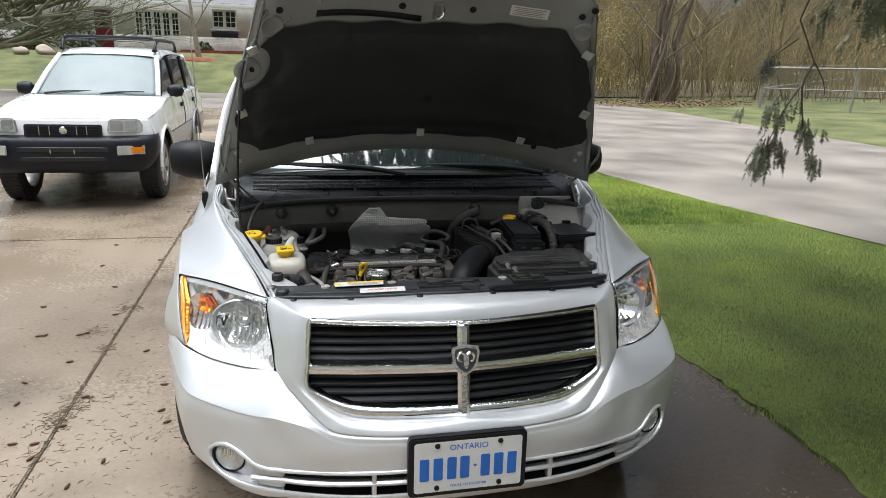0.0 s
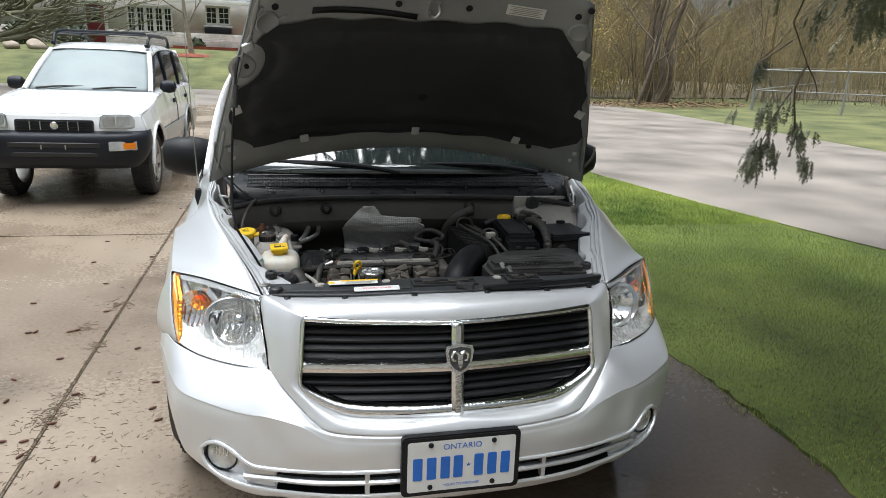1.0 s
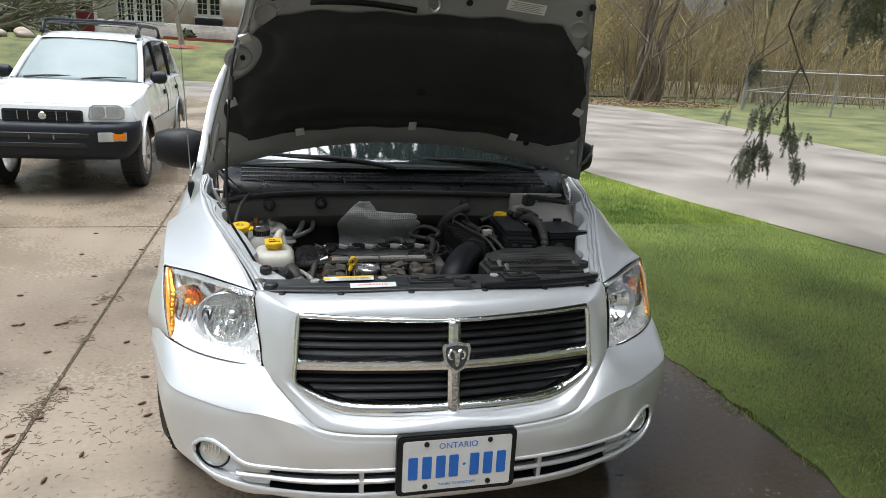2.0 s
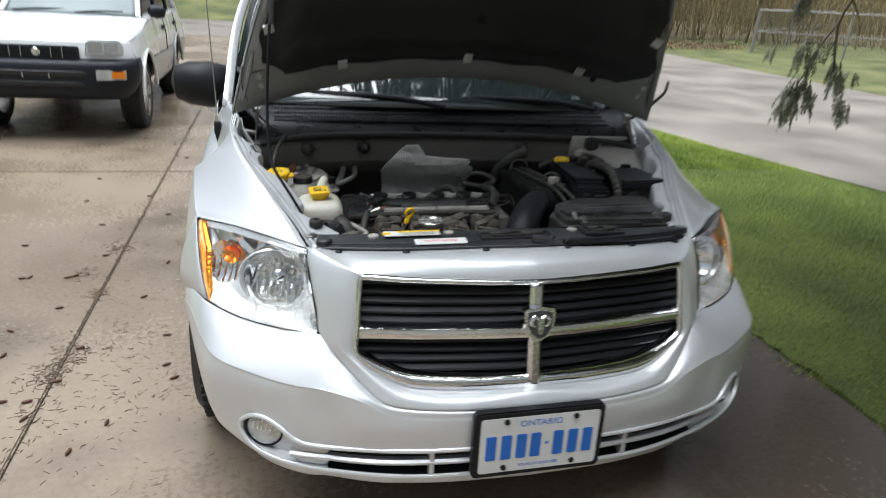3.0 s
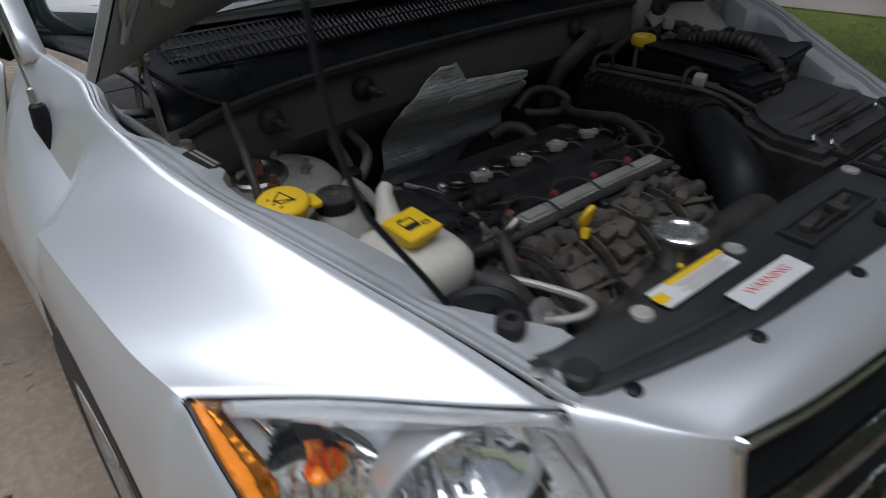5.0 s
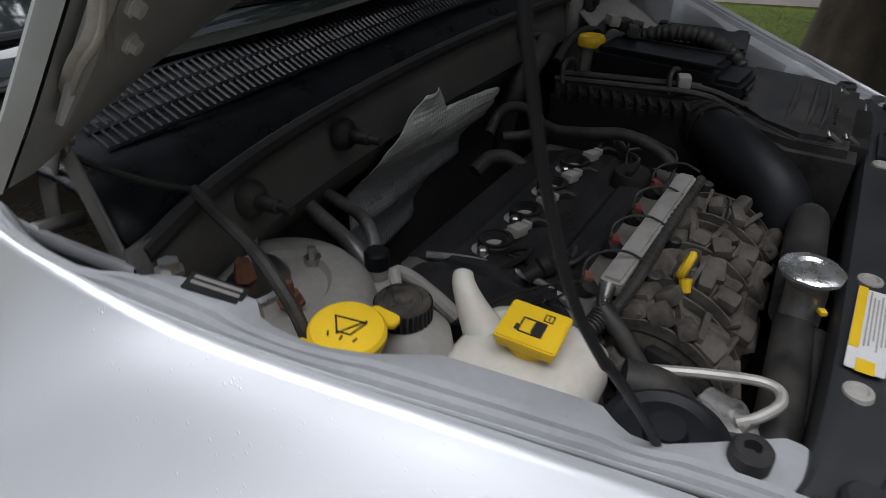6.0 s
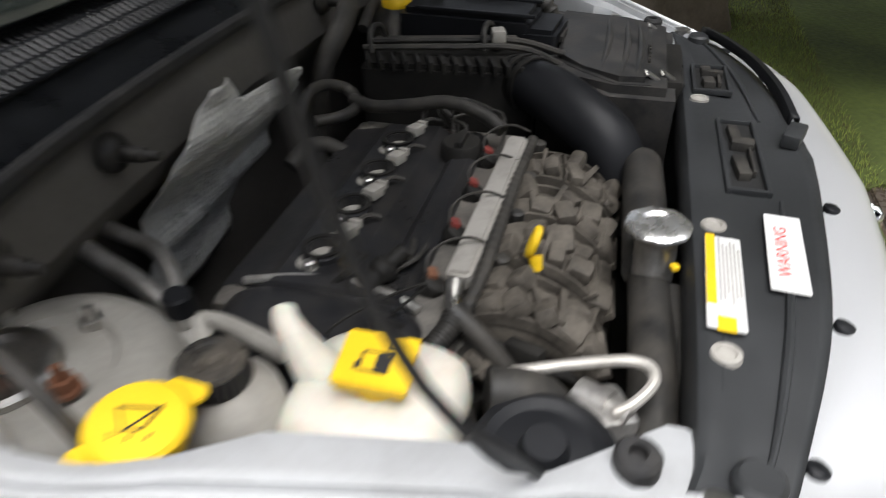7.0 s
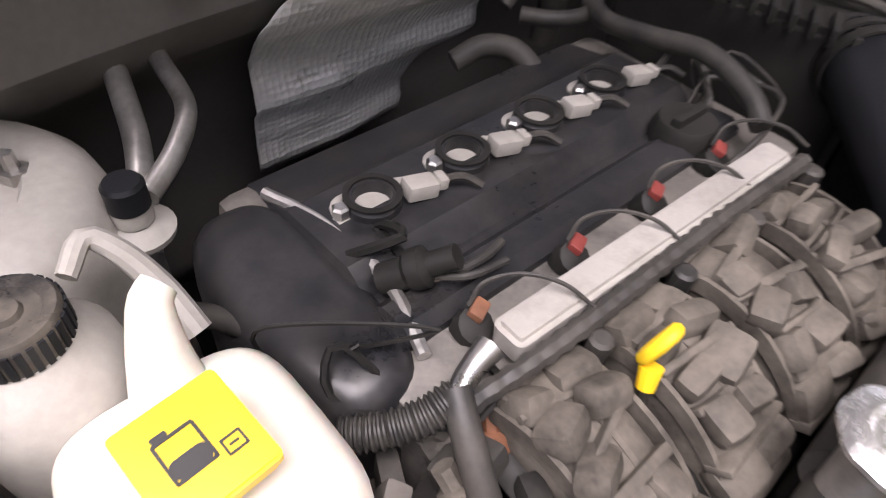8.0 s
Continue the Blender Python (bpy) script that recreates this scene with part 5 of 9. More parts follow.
# intake manifold: four ribbed runners
bm = bmesh.new()
grid(bm, loft([[(-0.345, 0.465, 0.750), (-0.15, 0.465, 0.752), (0.045, 0.465, 0.752)], [(-0.345, 0.40, 0.735), (-0.15, 0.40, 0.738), (0.045, 0.40, 0.738)], [(-0.335, 0.335, 0.700), (-0.15, 0.33, 0.705), (0.02, 0.335, 0.70)], [(-0.33, 0.315, 0.60), (-0.15, 0.31, 0.60), (0.02, 0.315, 0.60)]], 20, 12))
bmesh.ops.recalc_face_normals(bm, faces=bm.faces)
manifold = part("intake_manifold", bm, DUSTY_PLASTIC, car, "dusty grey-brown ribbed plastic intake manifold", thick=0.004)
rib_rng = random.Random(17)
RUN_Y = (0.462, 0.43, 0.395, 0.36, 0.335, 0.318)
RUN_Z = (0.768, 0.775, 0.770, 0.752, 0.722, 0.66)
for k in range(4):
    xc = -0.293 + 0.093 * k
    bm = bmesh.new()
    sect = []
    for y, z in zip(RUN_Y, RUN_Z):
        sect.append([(xc + dx, y - dz * 0.3, z + dz) for dx, dz in ((-0.033, -0.05), (-0.034, -0.016), (-0.028, -0.002), (-0.012, 0.004), (0.012, 0.004), (0.028, -0.002), (0.034, -0.016), (0.033, -0.05))])
    grid(bm, loft(sect, 14, 14))
    bmesh.ops.recalc_face_normals(bm, faces=bm.faces)
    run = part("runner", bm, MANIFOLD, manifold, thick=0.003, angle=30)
    # thin webs across and along, with lumpy pads sunk between them
    back = [(0.456, 0.778), (0.430, 0.786), (0.402, 0.784), (0.374, 0.773), (0.348, 0.752), (0.328, 0.722)]
    for i, (y, z) in enumerate(back):
        bm = bmesh.new()
        tilt = float(np.interp(i, [0, 2, 5], [-8, 12, 58]))
        box(bm, (xc, y, z - 0.010), (rib_rng.uniform(0.056, 0.076), rib_rng.uniform(0.004, 0.009), rib_rng.uniform(0.012, 0.024)), 0.0016, (tilt + rib_rng.uniform(-12, 12), rib_rng.uniform(-9, 9), rib_rng.uniform(-20, 20)))
        part("web", bm, MANIFOLD, run)
    for dx in (-0.034, 0.001 + rib_rng.uniform(-0.008, 0.008), 0.034):
        bm = bmesh.new()
        line = curve_pts([(xc + dx, y, z) for y, z in back], 12)
        grid(bm, np.stack([line + [sx, 0, sz] for sx, sz in ((-0.0024, -0.020), (-0.0020, -0.006), (0.0020, -0.006), (0.0024, -0.020))]))
        bmesh.ops.recalc_face_normals(bm, faces=bm.faces)
        part("web", bm, MANIFOLD, run)
    for i, ((y0, z0), (y1, z1)) in enumerate(zip(back, back[1:])):
        for dx in (-0.017, 0.018):
            if rib_rng.random() < 0.2:
                continue
            bm = bmesh.new()
            tilt = math.degrees(math.atan2(z1 - z0, y1 - y0)) + 180
            box(bm, (xc + dx + rib_rng.uniform(-0.003, 0.003), (y0 + y1) / 2, (z0 + z1) / 2 - 0.005 + rib_rng.uniform(-0.006, 0.005)), (rib_rng.uniform(0.026, 0.040), rib_rng.uniform(0.020, 0.034), 0.022), 0.0085, (tilt - 16 + rib_rng.uniform(-25, 25), rib_rng.uniform(-22, 22), rib_rng.uniform(-25, 25)))
            part("pad", bm, MANIFOLD, run, angle=50)
    bm = bmesh.new()
    lathe(bm, (xc + 0.046, 0.444, 0.765), (0, -0.1, 1), [(0, 0.009), (0.022, 0.009), (0.024, 0.006), (0.024, 0)], 10)
    part("stud", bm, HOSE, run)
# harness along the rail
bm = bmesh.new()
tube(bm, [(-0.345, 0.462, 0.783), (-0.28, 0.456, 0.789), (-0.18, 0.455, 0.792), (-0.08, 0.455, 0.792), (0.03, 0.452, 0.79)], 0.0075, 8, 80, ribs=26)
part("wire_harness", bm, HOSE, manifold)
# loose leads that loop round the rail and the end of the cover
wire_rng = random.Random(5)
for k in range(6):
    x, y = (wire_rng.uniform(-0.36, -0.26), wire_rng.uniform(0.47, 0.58)) if k % 2 else (wire_rng.uniform(0.0, 0.10), wire_rng.uniform(0.46, 0.60))
    z = 0.775
    pts = [(x, y, z - 0.02)]
    for j in range(4):
        pts.append((x + wire_rng.uniform(-0.06, 0.06), y + wire_rng.uniform(-0.05, 0.05), z + wire_rng.uniform(-0.005, 0.035)))
    pts.append((x + wire_rng.uniform(-0.05, 0.05), y + wire_rng.uniform(-0.05, 0.05), z - 0.03))
    bm = bmesh.new()
    tube(bm, pts, 0.0016 + 0.0012 * (k % 3), 6, 30)
    part("loose_wire", bm, (HOSE, DUSTY_PLASTIC)[k % 2], block)
# dipstick
bm = bmesh.new()
tube(bm, [(-0.262, 0.398, 0.70), (-0.252, 0.402, 0.755), (-0.244, 0.407, 0.786)], 0.004, 8, 12)
dip = part("dipstick", bm, STEEL, car, "oil dipstick with a yellow loop handle")
bm = bmesh.new()
tube(bm, [(-0.248, 0.404, 0.777), (-0.242, 0.408, 0.791)], [0.006, 0.008], 10, 6)
w_ = Vector((-0.05, 0.95, 0.29)).normalized()
a_ = Vector((0.25, -0.27, 0.93)).normalized()
b_ = w_.cross(a_).normalized()
c_ = Vector((-0.237, 0.411, 0.806))
ringp = [tuple(c_ + a_ * (0.0145 * math.cos(t)) + b_ * (0.0095 * math.sin(t))) for t in np.linspace(0, 2 * math.pi, 17)]
tube(bm, ringp, 0.0048, 8, 40)
part("handle", bm, YELLOW, dip)

# radiator cap neck and hoses
bm = bmesh.new()
lathe(bm, (-0.203, 0.284, 0.757), (0, 0.05, 1), [(0, 0.022), (0.05, 0.022), (0.055, 0.026), (0.064, 0.026)], 28)
neck = part("filler_neck", bm, ALU, car, "radiator filler with a shiny pressed cap")
bm = bmesh.new()
FOILCAP = material("shiny_pressed_cap", (0.82, 0.82, 0.81), 0.28, 0.9, 0.06, 60, 300, 0.0010, 0.08)
ring = []
for d, r in ((0.062, 0.028), (0.064, 0.0335), (0.068, 0.034), (0.071, 0.030), (0.072, 0.020), (0.069, 0.016), (0.069, 0.0)):
    ring.append([(-0.203 + r * (1 + 0.02 * math.sin(8 * t) * (r > 0.025)) * math.cos(t), 0.2875 + r * (1 + 0.02 * math.sin(8 * t) * (r > 0.025)) * math.sin(t), 0.757 + d) for t in np.linspace(0, 2 * math.pi, 60, endpoint=False)])
grid(bm, ring, closed=True)
bmesh.ops.recalc_face_normals(bm, faces=bm.faces)
part("cap", bm, FOILCAP, neck)
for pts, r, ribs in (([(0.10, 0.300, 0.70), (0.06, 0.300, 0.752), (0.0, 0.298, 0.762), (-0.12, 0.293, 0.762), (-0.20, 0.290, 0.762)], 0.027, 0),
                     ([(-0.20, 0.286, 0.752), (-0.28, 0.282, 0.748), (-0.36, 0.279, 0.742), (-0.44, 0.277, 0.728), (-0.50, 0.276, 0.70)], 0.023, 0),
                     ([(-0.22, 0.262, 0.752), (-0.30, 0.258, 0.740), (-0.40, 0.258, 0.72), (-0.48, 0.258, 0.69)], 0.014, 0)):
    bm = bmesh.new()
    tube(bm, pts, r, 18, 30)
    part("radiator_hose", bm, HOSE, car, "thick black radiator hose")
bm = bmesh.new()
box(bm, (-0.226, 0.266, 0.790), (0.010, 0.008, 0.006), 0.002, (0, 0, 30))
part("clip", bm, YELLOW, car)

AIRBOX = material("satin_air_box", (0.024, 0.024, 0.0245), 0.50, 0.0, 0.3, 12, 200, 0.0003, 0.1, Specular_IOR_Level=0.5, dust=0.25)
# air intake elbow, air box, battery cover, control boxes
bm = bmesh.new()
tube(bm, [(0.235, 0.520, 0.785), (0.205, 0.502, 0.806), (0.160, 0.458, 0.812), (0.115, 0.402, 0.798), (0.080, 0.350, 0.768), (0.058, 0.322, 0.70)], [0.036, 0.038, 0.043, 0.045, 0.045, 0.044], 24, 60)
elbow = part("intake_elbow", bm, BLACK_PLASTIC, car, "large glossy black intake elbow")
for pnt, way, r in (((0.214, 0.508, 0.802), (0.75, 0.45, -0.35), 0.038), ((0.190, 0.489, 0.811), (0.72, 0.62, -0.1), 0.040), ((0.178, 0.477, 0.812), (0.7, 0.68, 0.0), 0.041)):
    bm = bmesh.new()
    lathe(bm, pnt, way, [(-0.006, r), (-0.006, r + 0.003), (0.006, r + 0.003), (0.006, r)], 30, caps=False)
    part("clamp", bm, DUSTY_PLASTIC, elbow)
bm = bmesh.new()
slab(bm, [(0.165, 0.262), (0.490, 0.262), (0.512, 0.32), (0.560, 0.50), (0.44, 0.50), (0.255, 0.475), (0.205, 0.42), (0.165, 0.36)], Matrix.Translation((0, 0, 0.56)), 0.262, 0.014)
airbox = part("air_box", bm, AIRBOX, car, "flat-topped black air box")
# raised, stepped lid with long ridges, and the inlet duct before it
bm = bmesh.new()
slab(bm, [(0.185, 0.300), (0.470, 0.300), (0.490, 0.345), (0.525, 0.470), (0.44, 0.478), (0.270, 0.455), (0.222, 0.405), (0.180, 0.350)], Matrix.Translation((0, 0, 0.812)), 0.020, 0.009)
lidp = part("lid", bm, AIRBOX, airbox)
for y, x0, x1 in ((0.318, 0.20, 0.46), (0.340, 0.20, 0.475), (0.372, 0.215, 0.485)):
    bm = bmesh.new()
    tube(bm, [(x0, y + 0.004, 0.829), ((x0 + x1) / 2, y, 0.834), (x1, y + 0.006, 0.829)], [0.003, 0.006, 0.003], 8, 24)
    part("lid_ridge", bm, AIRBOX, lidp)
for x in (0.285, 0.30, 0.318, 0.335, 0.35):
    bm = bmesh.new()
    box(bm, (x, 0.303, 0.826), (0.009, 0.004, 0.008), 0.001)
    part("lid_mark", bm, HOSE, lidp)
bm = bmesh.new()
box(bm, (0.310, 0.270, 0.795), (0.185, 0.040, 0.046), 0.006)
duct = part("inlet_duct", bm, DUSTY_PLASTIC, airbox, "black inlet duct with two openings")
# black blocks on the solid face stand in for the openings' dark insides
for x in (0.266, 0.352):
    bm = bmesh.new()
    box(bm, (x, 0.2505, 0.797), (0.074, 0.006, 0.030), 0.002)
    part("opening_shade", bm, INK_AND_HOLES, duct)
for x, y, z in ((0.215, 0.292, 0.822), (0.232, 0.268, 0.818), (0.470, 0.292, 0.818)):
    bm = bmesh.new()
    box(bm, (x, y, z), (0.012, 0.034, 0.006), 0.002, (35, 0, 15))
    tube(bm, [(x - 0.008, y + 0.014, z + 0.006), (x, y + 0.018, z + 0.012), (x + 0.008, y + 0.014, z + 0.006)], 0.0022, 6, 10)
    part("spring_clip", bm, STEEL, airbox)
bm = bmesh.new()
slab(bm, rounded(0.120, 0.275, 0.012), Matrix.Translation((0.212, 0.615, 0.60)) @ pose(0, 0, 0, 0, 0, 6), 0.238, 0.008)
ecu = part("control_box", bm, DUSTY_PLASTIC, car, "black finned control module")
for k in range(13):
    bm = bmesh.new()
    box(bm, (0.172 - 0.0012 * k, 0.498 + 0.020 * k, 0.838), (0.044, 0.007, 0.018), 0.0015, (0, 0, 24))
    part("fin", bm, DUSTY_PLASTIC, ecu)
for pts in ([(0.185, 0.755, 0.848), (0.202, 0.63, 0.852), (0.232, 0.50, 0.848), (0.25, 0.44, 0.82)], [(0.212, 0.755, 0.850), (0.228, 0.63, 0.855), (0.256, 0.51, 0.852), (0.275, 0.44, 0.83)], [(0.236, 0.75, 0.846), (0.25, 0.63, 0.850), (0.275, 0.52, 0.85)]):
    bm = bmesh.new()
    tube(bm, pts, 0.0055, 8, 24)
    part("cable", bm, HOSE, ecu)
for x, y in ((0.200, 0.735), (0.245, 0.560)):
    bm = bmesh.new()
    tube(bm, [(x - 0.030, y, 0.846), (x - 0.022, y + 0.004, 0.872), (x, y + 0.004, 0.880), (x + 0.022, y, 0.872), (x + 0.030, y - 0.004, 0.846)], 0.0045, 8, 20)
    part("cable_tie", bm, HOSE, ecu)
bm = bmesh.new()
box(bm, (0.246, 0.545, 0.862), (0.030, 0.022, 0.022), 0.004, (0, 0, 20))
part("connector", bm, GREY_TANK, ecu)
# battery under a long cover that steps down at the front
bm = bmesh.new()
slab(bm, rounded(0.106, 0.235, 0.012), Matrix.Translation((0.354, 0.615, 0.62)) @ pose(0, 0, 0, 0, 0, -5), 0.258, 0.010)
battery = part("battery_cover", bm, BLACK_PLASTIC, car, "long black battery cover, stepped at the front")
bm = bmesh.new()
slab(bm, rounded(0.112, 0.060, 0.008), Matrix.Translation((0.344, 0.482, 0.62)) @ pose(0, 0, 0, 0, 0, -5), 0.240, 0.008)
part("terminal_cover", bm, BLACK_PLASTIC, battery)
for dx in (-0.044, 0.046):
    bm = bmesh.new()
    box(bm, (0.352 + dx, 0.600, 0.879), (0.008, 0.215, 0.006), 0.002, (0, 0, -5))
    part("cover_ridge", bm, BLACK_PLASTIC, battery)
bm = bmesh.new()
box(bm, (0.318, 0.449, 0.842), (0.020, 0.006, 0.010), 0.002)
box(bm, (0.362, 0.449, 0.838), (0.034, 0.006, 0.008), 0.002)
part("cover_clip", bm, HOSE, battery)
# fuse box with a notched lid, wires rising beside it
bm = bmesh.new()
slab(bm, rounded(0.150, 0.160, 0.012), Matrix.Translation((0.528, 0.575, 0.66)) @ pose(0, 0, 0, 0, 0, 6), 0.196, 0.008)
fuse = part("fuse_box", bm, DUSTY_PLASTIC, car, "black fuse box with a notched lid")
bm = bmesh.new()
slab(bm, [(-0.080, -0.085), (0.080, -0.085), (0.080, 0.085), (0.062, 0.085), (0.062, 0.070), (0.030, 0.070), (0.030, 0.085), (-0.028, 0.085), (-0.028, 0.070), (-0.060, 0.070), (-0.060, 0.085), (-0.080, 0.085)][::1], Matrix.Translation((0.528, 0.575, 0.852)) @ pose(0, 0, 0, 0, 0, 6), 0.022, 0.005)
flid = part("lid", bm, BLACK_PLASTIC, fuse)
for x, y in ((0.480, 0.660), (0.560, 0.668)):
    bm = bmesh.new()
    box(bm, (x, y, 0.872), (0.030, 0.018, 0.022), 0.004, (0, 0, 6))
    part("lid_clip", bm, BLACK_PLASTIC, flid)
bm = bmesh.new()
lathe(bm, (0.500, 0.492, 0.815), (-0.1, -1, 0.15), [(0, 0.024), (0.010, 0.023), (0.014, 0.016), (0.014, 0)], 18)
part("boss", bm, DUSTY_PLASTIC, fuse)
for pts, r, ribs in (([(0.430, 0.70, 0.872), (0.438, 0.62, 0.892), (0.440, 0.54, 0.886), (0.438, 0.485, 0.850), (0.436, 0.470, 0.79)], 0.015, 22),
                     ([(0.395, 0.755, 0.88), (0.430, 0.750, 0.892), (0.47, 0.735, 0.888), (0.50, 0.72, 0.87)], 0.012, 0),
                     ([(0.612, 0.60, 0.85), (0.622, 0.54, 0.862), (0.612, 0.47, 0.845), (0.600, 0.42, 0.80)], 0.014, 18),
                     ([(0.30, 0.80, 0.84), (0.36, 0.80, 0.865), (0.42, 0.79, 0.875), (0.455, 0.77, 0.87)], 0.010, 0)):
    bm = bmesh.new()
    tube(bm, pts, r, 12, 80 if ribs else 24, ribs=ribs)
    part("wire_loom", bm, HOSE, car)
for x, y, z, a in ((0.408, 0.690, 0.892, 20), (0.44, 0.72, 0.895, -15), (0.415, 0.735, 0.905, 40), (0.47, 0.70, 0.885, 5)):
    bm = bmesh.new()
    box(bm, (x, y, z), (0.036, 0.022, 0.020), 0.004, (10, 0, a))
    part("connector", bm, (HOSE, GREY_TANK)[a > 30], car)
# fittings in the far front corner
for x, y, z, r in ((0.560, 0.400, 0.800, 0.012), (0.535, 0.370, 0.796, 0.010), (0.590, 0.440, 0.812, 0.011)):
    bm = bmesh.new()
    lathe(bm, (x, y, z - 0.05), (0, 0, 1), [(0, r), (0.05, r), (0.052, r * 1.5), (0.060, r * 1.5), (0.062, r * 0.8), (0.078, r * 0.7), (0.078, 0)], 10)
    part("stud", bm, STEEL, car)
bm = bmesh.new()
slab(bm, [(0.475, 0.262), (0.600, 0.290), (0.620, 0.42), (0.560, 0.46), (0.505, 0.40)], Matrix.Translation((0, 0, 0.735)), 0.040, 0.008)
part("corner_bracket", bm, DUSTY_PLASTIC, car)
bm = bmesh.new()
lathe(bm, (0.362, 0.755, 0.80), (0, 0, 1), [(0, 0.016), (0.066, 0.016)], 16)
trans = part("brake_fluid_filler", bm, GREY_TANK, car, "small reservoir with a yellow cap")
bm = bmesh.new()
lathe(bm, (0.362, 0.755, 0.866), (0, 0, 1), [(0, 0.026), (0.012, 0.027), (0.018, 0.024), (0.018, 0.018), (0.013, 0.016), (0.013, 0)], 20)
part("cap", bm, YELLOW, trans)
# heater hose rising to the firewall, looped lines
for pts, r in (([(0.135, 0.83, 0.70), (0.140, 0.825, 0.77), (0.155, 0.812, 0.83), (0.195, 0.795, 0.875), (0.245, 0.80, 0.895)], 0.018),
               ([(0.02, 0.80, 0.79), (0.055, 0.80, 0.815), (0.10, 0.79, 0.815), (0.125, 0.765, 0.80), (0.09, 0.735, 0.79), (0.045, 0.745, 0.79), (0.02, 0.775, 0.79)], 0.009),
               ([(0.10, 0.745, 0.795), (0.07, 0.70, 0.80), (0.06, 0.64, 0.812), (0.06, 0.58, 0.822), (0.045, 0.52, 0.812), (0.030, 0.495, 0.80)], 0.010),
               ([(-0.075, 0.775, 0.765), (-0.045, 0.765, 0.778), (-0.02, 0.745, 0.775), (-0.01, 0.72, 0.76)], 0.012)):
    bm = bmesh.new()
    tube(bm, pts, r, 12, 36)
    part("hose", bm, HOSE, car)
# near-side pipes and lines
for pts, r, mat in (([(-0.372, 0.880, 0.835), (-0.380, 0.842, 0.820), (-0.396, 0.780, 0.806), (-0.414, 0.735, 0.796), (-0.432, 0.70, 0.77)], 0.010, ALU),
                    ([(-0.338, 0.885, 0.832), (-0.342, 0.845, 0.822), (-0.350, 0.790, 0.812), (-0.378, 0.752, 0.806), (-0.415, 0.722, 0.800)], 0.0085, ALU),
                    ([(-0.432, 0.708, 0.70), (-0.432, 0.708, 0.76), (-0.431, 0.707, 0.792)], 0.012, ALU),
                    ([(-0.345, 0.472, 0.790), (-0.357, 0.445, 0.775), (-0.365, 0.415, 0.745), (-0.372, 0.385, 0.70)], 0.010, HOSE),
                    ([(-0.43, 0.42, 0.78), (-0.42, 0.39, 0.775), (-0.405, 0.37, 0.75), (-0.40, 0.36, 0.70)], 0.022, HOSE),
                    ([(-0.445, 0.665, 0.745), (-0.425, 0.64, 0.755), (-0.405, 0.60, 0.76), (-0.398, 0.56, 0.755)], 0.009, HOSE),
                    ([(-0.47, 0.70, 0.79), (-0.455, 0.725, 0.81), (-0.44, 0.735, 0.80)], 0.004, STEEL)):
    bm = bmesh.new()
    tube(bm, pts, r, 12, 30)
    part("pipe", bm, mat, car)
bm = bmesh.new()
tube(bm, [(-0.408, 0.500, 0.768), (-0.388, 0.485, 0.772), (-0.365, 0.474, 0.778), (-0.345, 0.470, 0.785)], 0.011, 12, 60, ribs=16)
part("corrugated_tube", bm, HOSE, car)
bm = bmesh.new()
lathe(bm, (-0.431, 0.707, 0.786), (0, 0, 1), [(0, 0.025), (0.005, 0.026), (0.008, 0.020), (0.012, 0.012), (0.014, 0.0135), (0.032, 0.0135), (0.034, 0.011), (0.034, 0)], 24)
port = part("service_port", bm, GREY_TANK, car, "air conditioning port with a black cap")
bm = bmesh.new()
lathe(bm, (-0.431, 0.707, 0.812), (0, 0, 1), [(0, 0.0142), (0.018, 0.0142), (0.021, 0.012), (0.021, 0)], 20)
part("port_cap", bm, BLACK_PLASTIC, port)
bm = bmesh.new()
tube(bm, [(-0.405, 0.405, 0.782), (-0.385, 0.35, 0.786), (-0.372, 0.302, 0.788), (-0.376, 0.288, 0.788), (-0.390, 0.284, 0.786), (-0.415, 0.300, 0.78), (-0.425, 0.315, 0.775)], 0.0055, 10, 50)
part("support_rod", bm, RAIL, car, "bent bare metal support rod")
bm = bmesh.new()
box(bm, (-0.415, 0.325, 0.755), (0.05, 0.05, 0.04), 0.010, (10, 0, 30))
lathe(bm, (-0.400, 0.345, 0.765), (-0.4, -0.8, 0.1), [(0, 0.016), (0.03, 0.016), (0.03, 0.011), (0.05, 0.011)], 14)
part("valve_fitting", bm, ALU, car)
# horn-like round housing
bm = bmesh.new()
lathe(bm, (-0.480, 0.365, 0.735), (-0.10, 0.0, 1), [(0, 0.060), (0.03, 0.062), (0.048, 0.058), (0.055, 0.048), (0.050, 0.040), (0.054, 0.020), (0.066, 0.016), (0.066, 0)], 36)
part("round_housing", bm, BLACK_PLASTIC, car, "round black plastic housing")
# rubble of small engine parts low at the near end
rng = random.Random(4)
for k in range(34):
    bm = bmesh.new()
    x, y, z = rng.uniform(-0.43, -0.33), rng.uniform(0.38, 0.54), rng.uniform(0.66, 0.745)
    if k % 3:
        box(bm, (x, y, z), (rng.uniform(0.02, 0.05), rng.uniform(0.015, 0.04), rng.uniform(0.02, 0.04)), 0.004, (rng.uniform(-30, 30), rng.uniform(-30, 30), rng.uniform(0, 90)))
    else:
        lathe(bm, (x, y, z), (rng.uniform(-1, 1), rng.uniform(-1, 1), 0.8), [(0, 0.012), (0.014, 0.013), (0.016, 0.008), (0.03, 0.008)], 8)
    part("engine_fitting", bm, (BLOCK, MANIFOLD, DUSTY_PLASTIC, HOSE)[k % 4] if k % 9 else RUST, block)

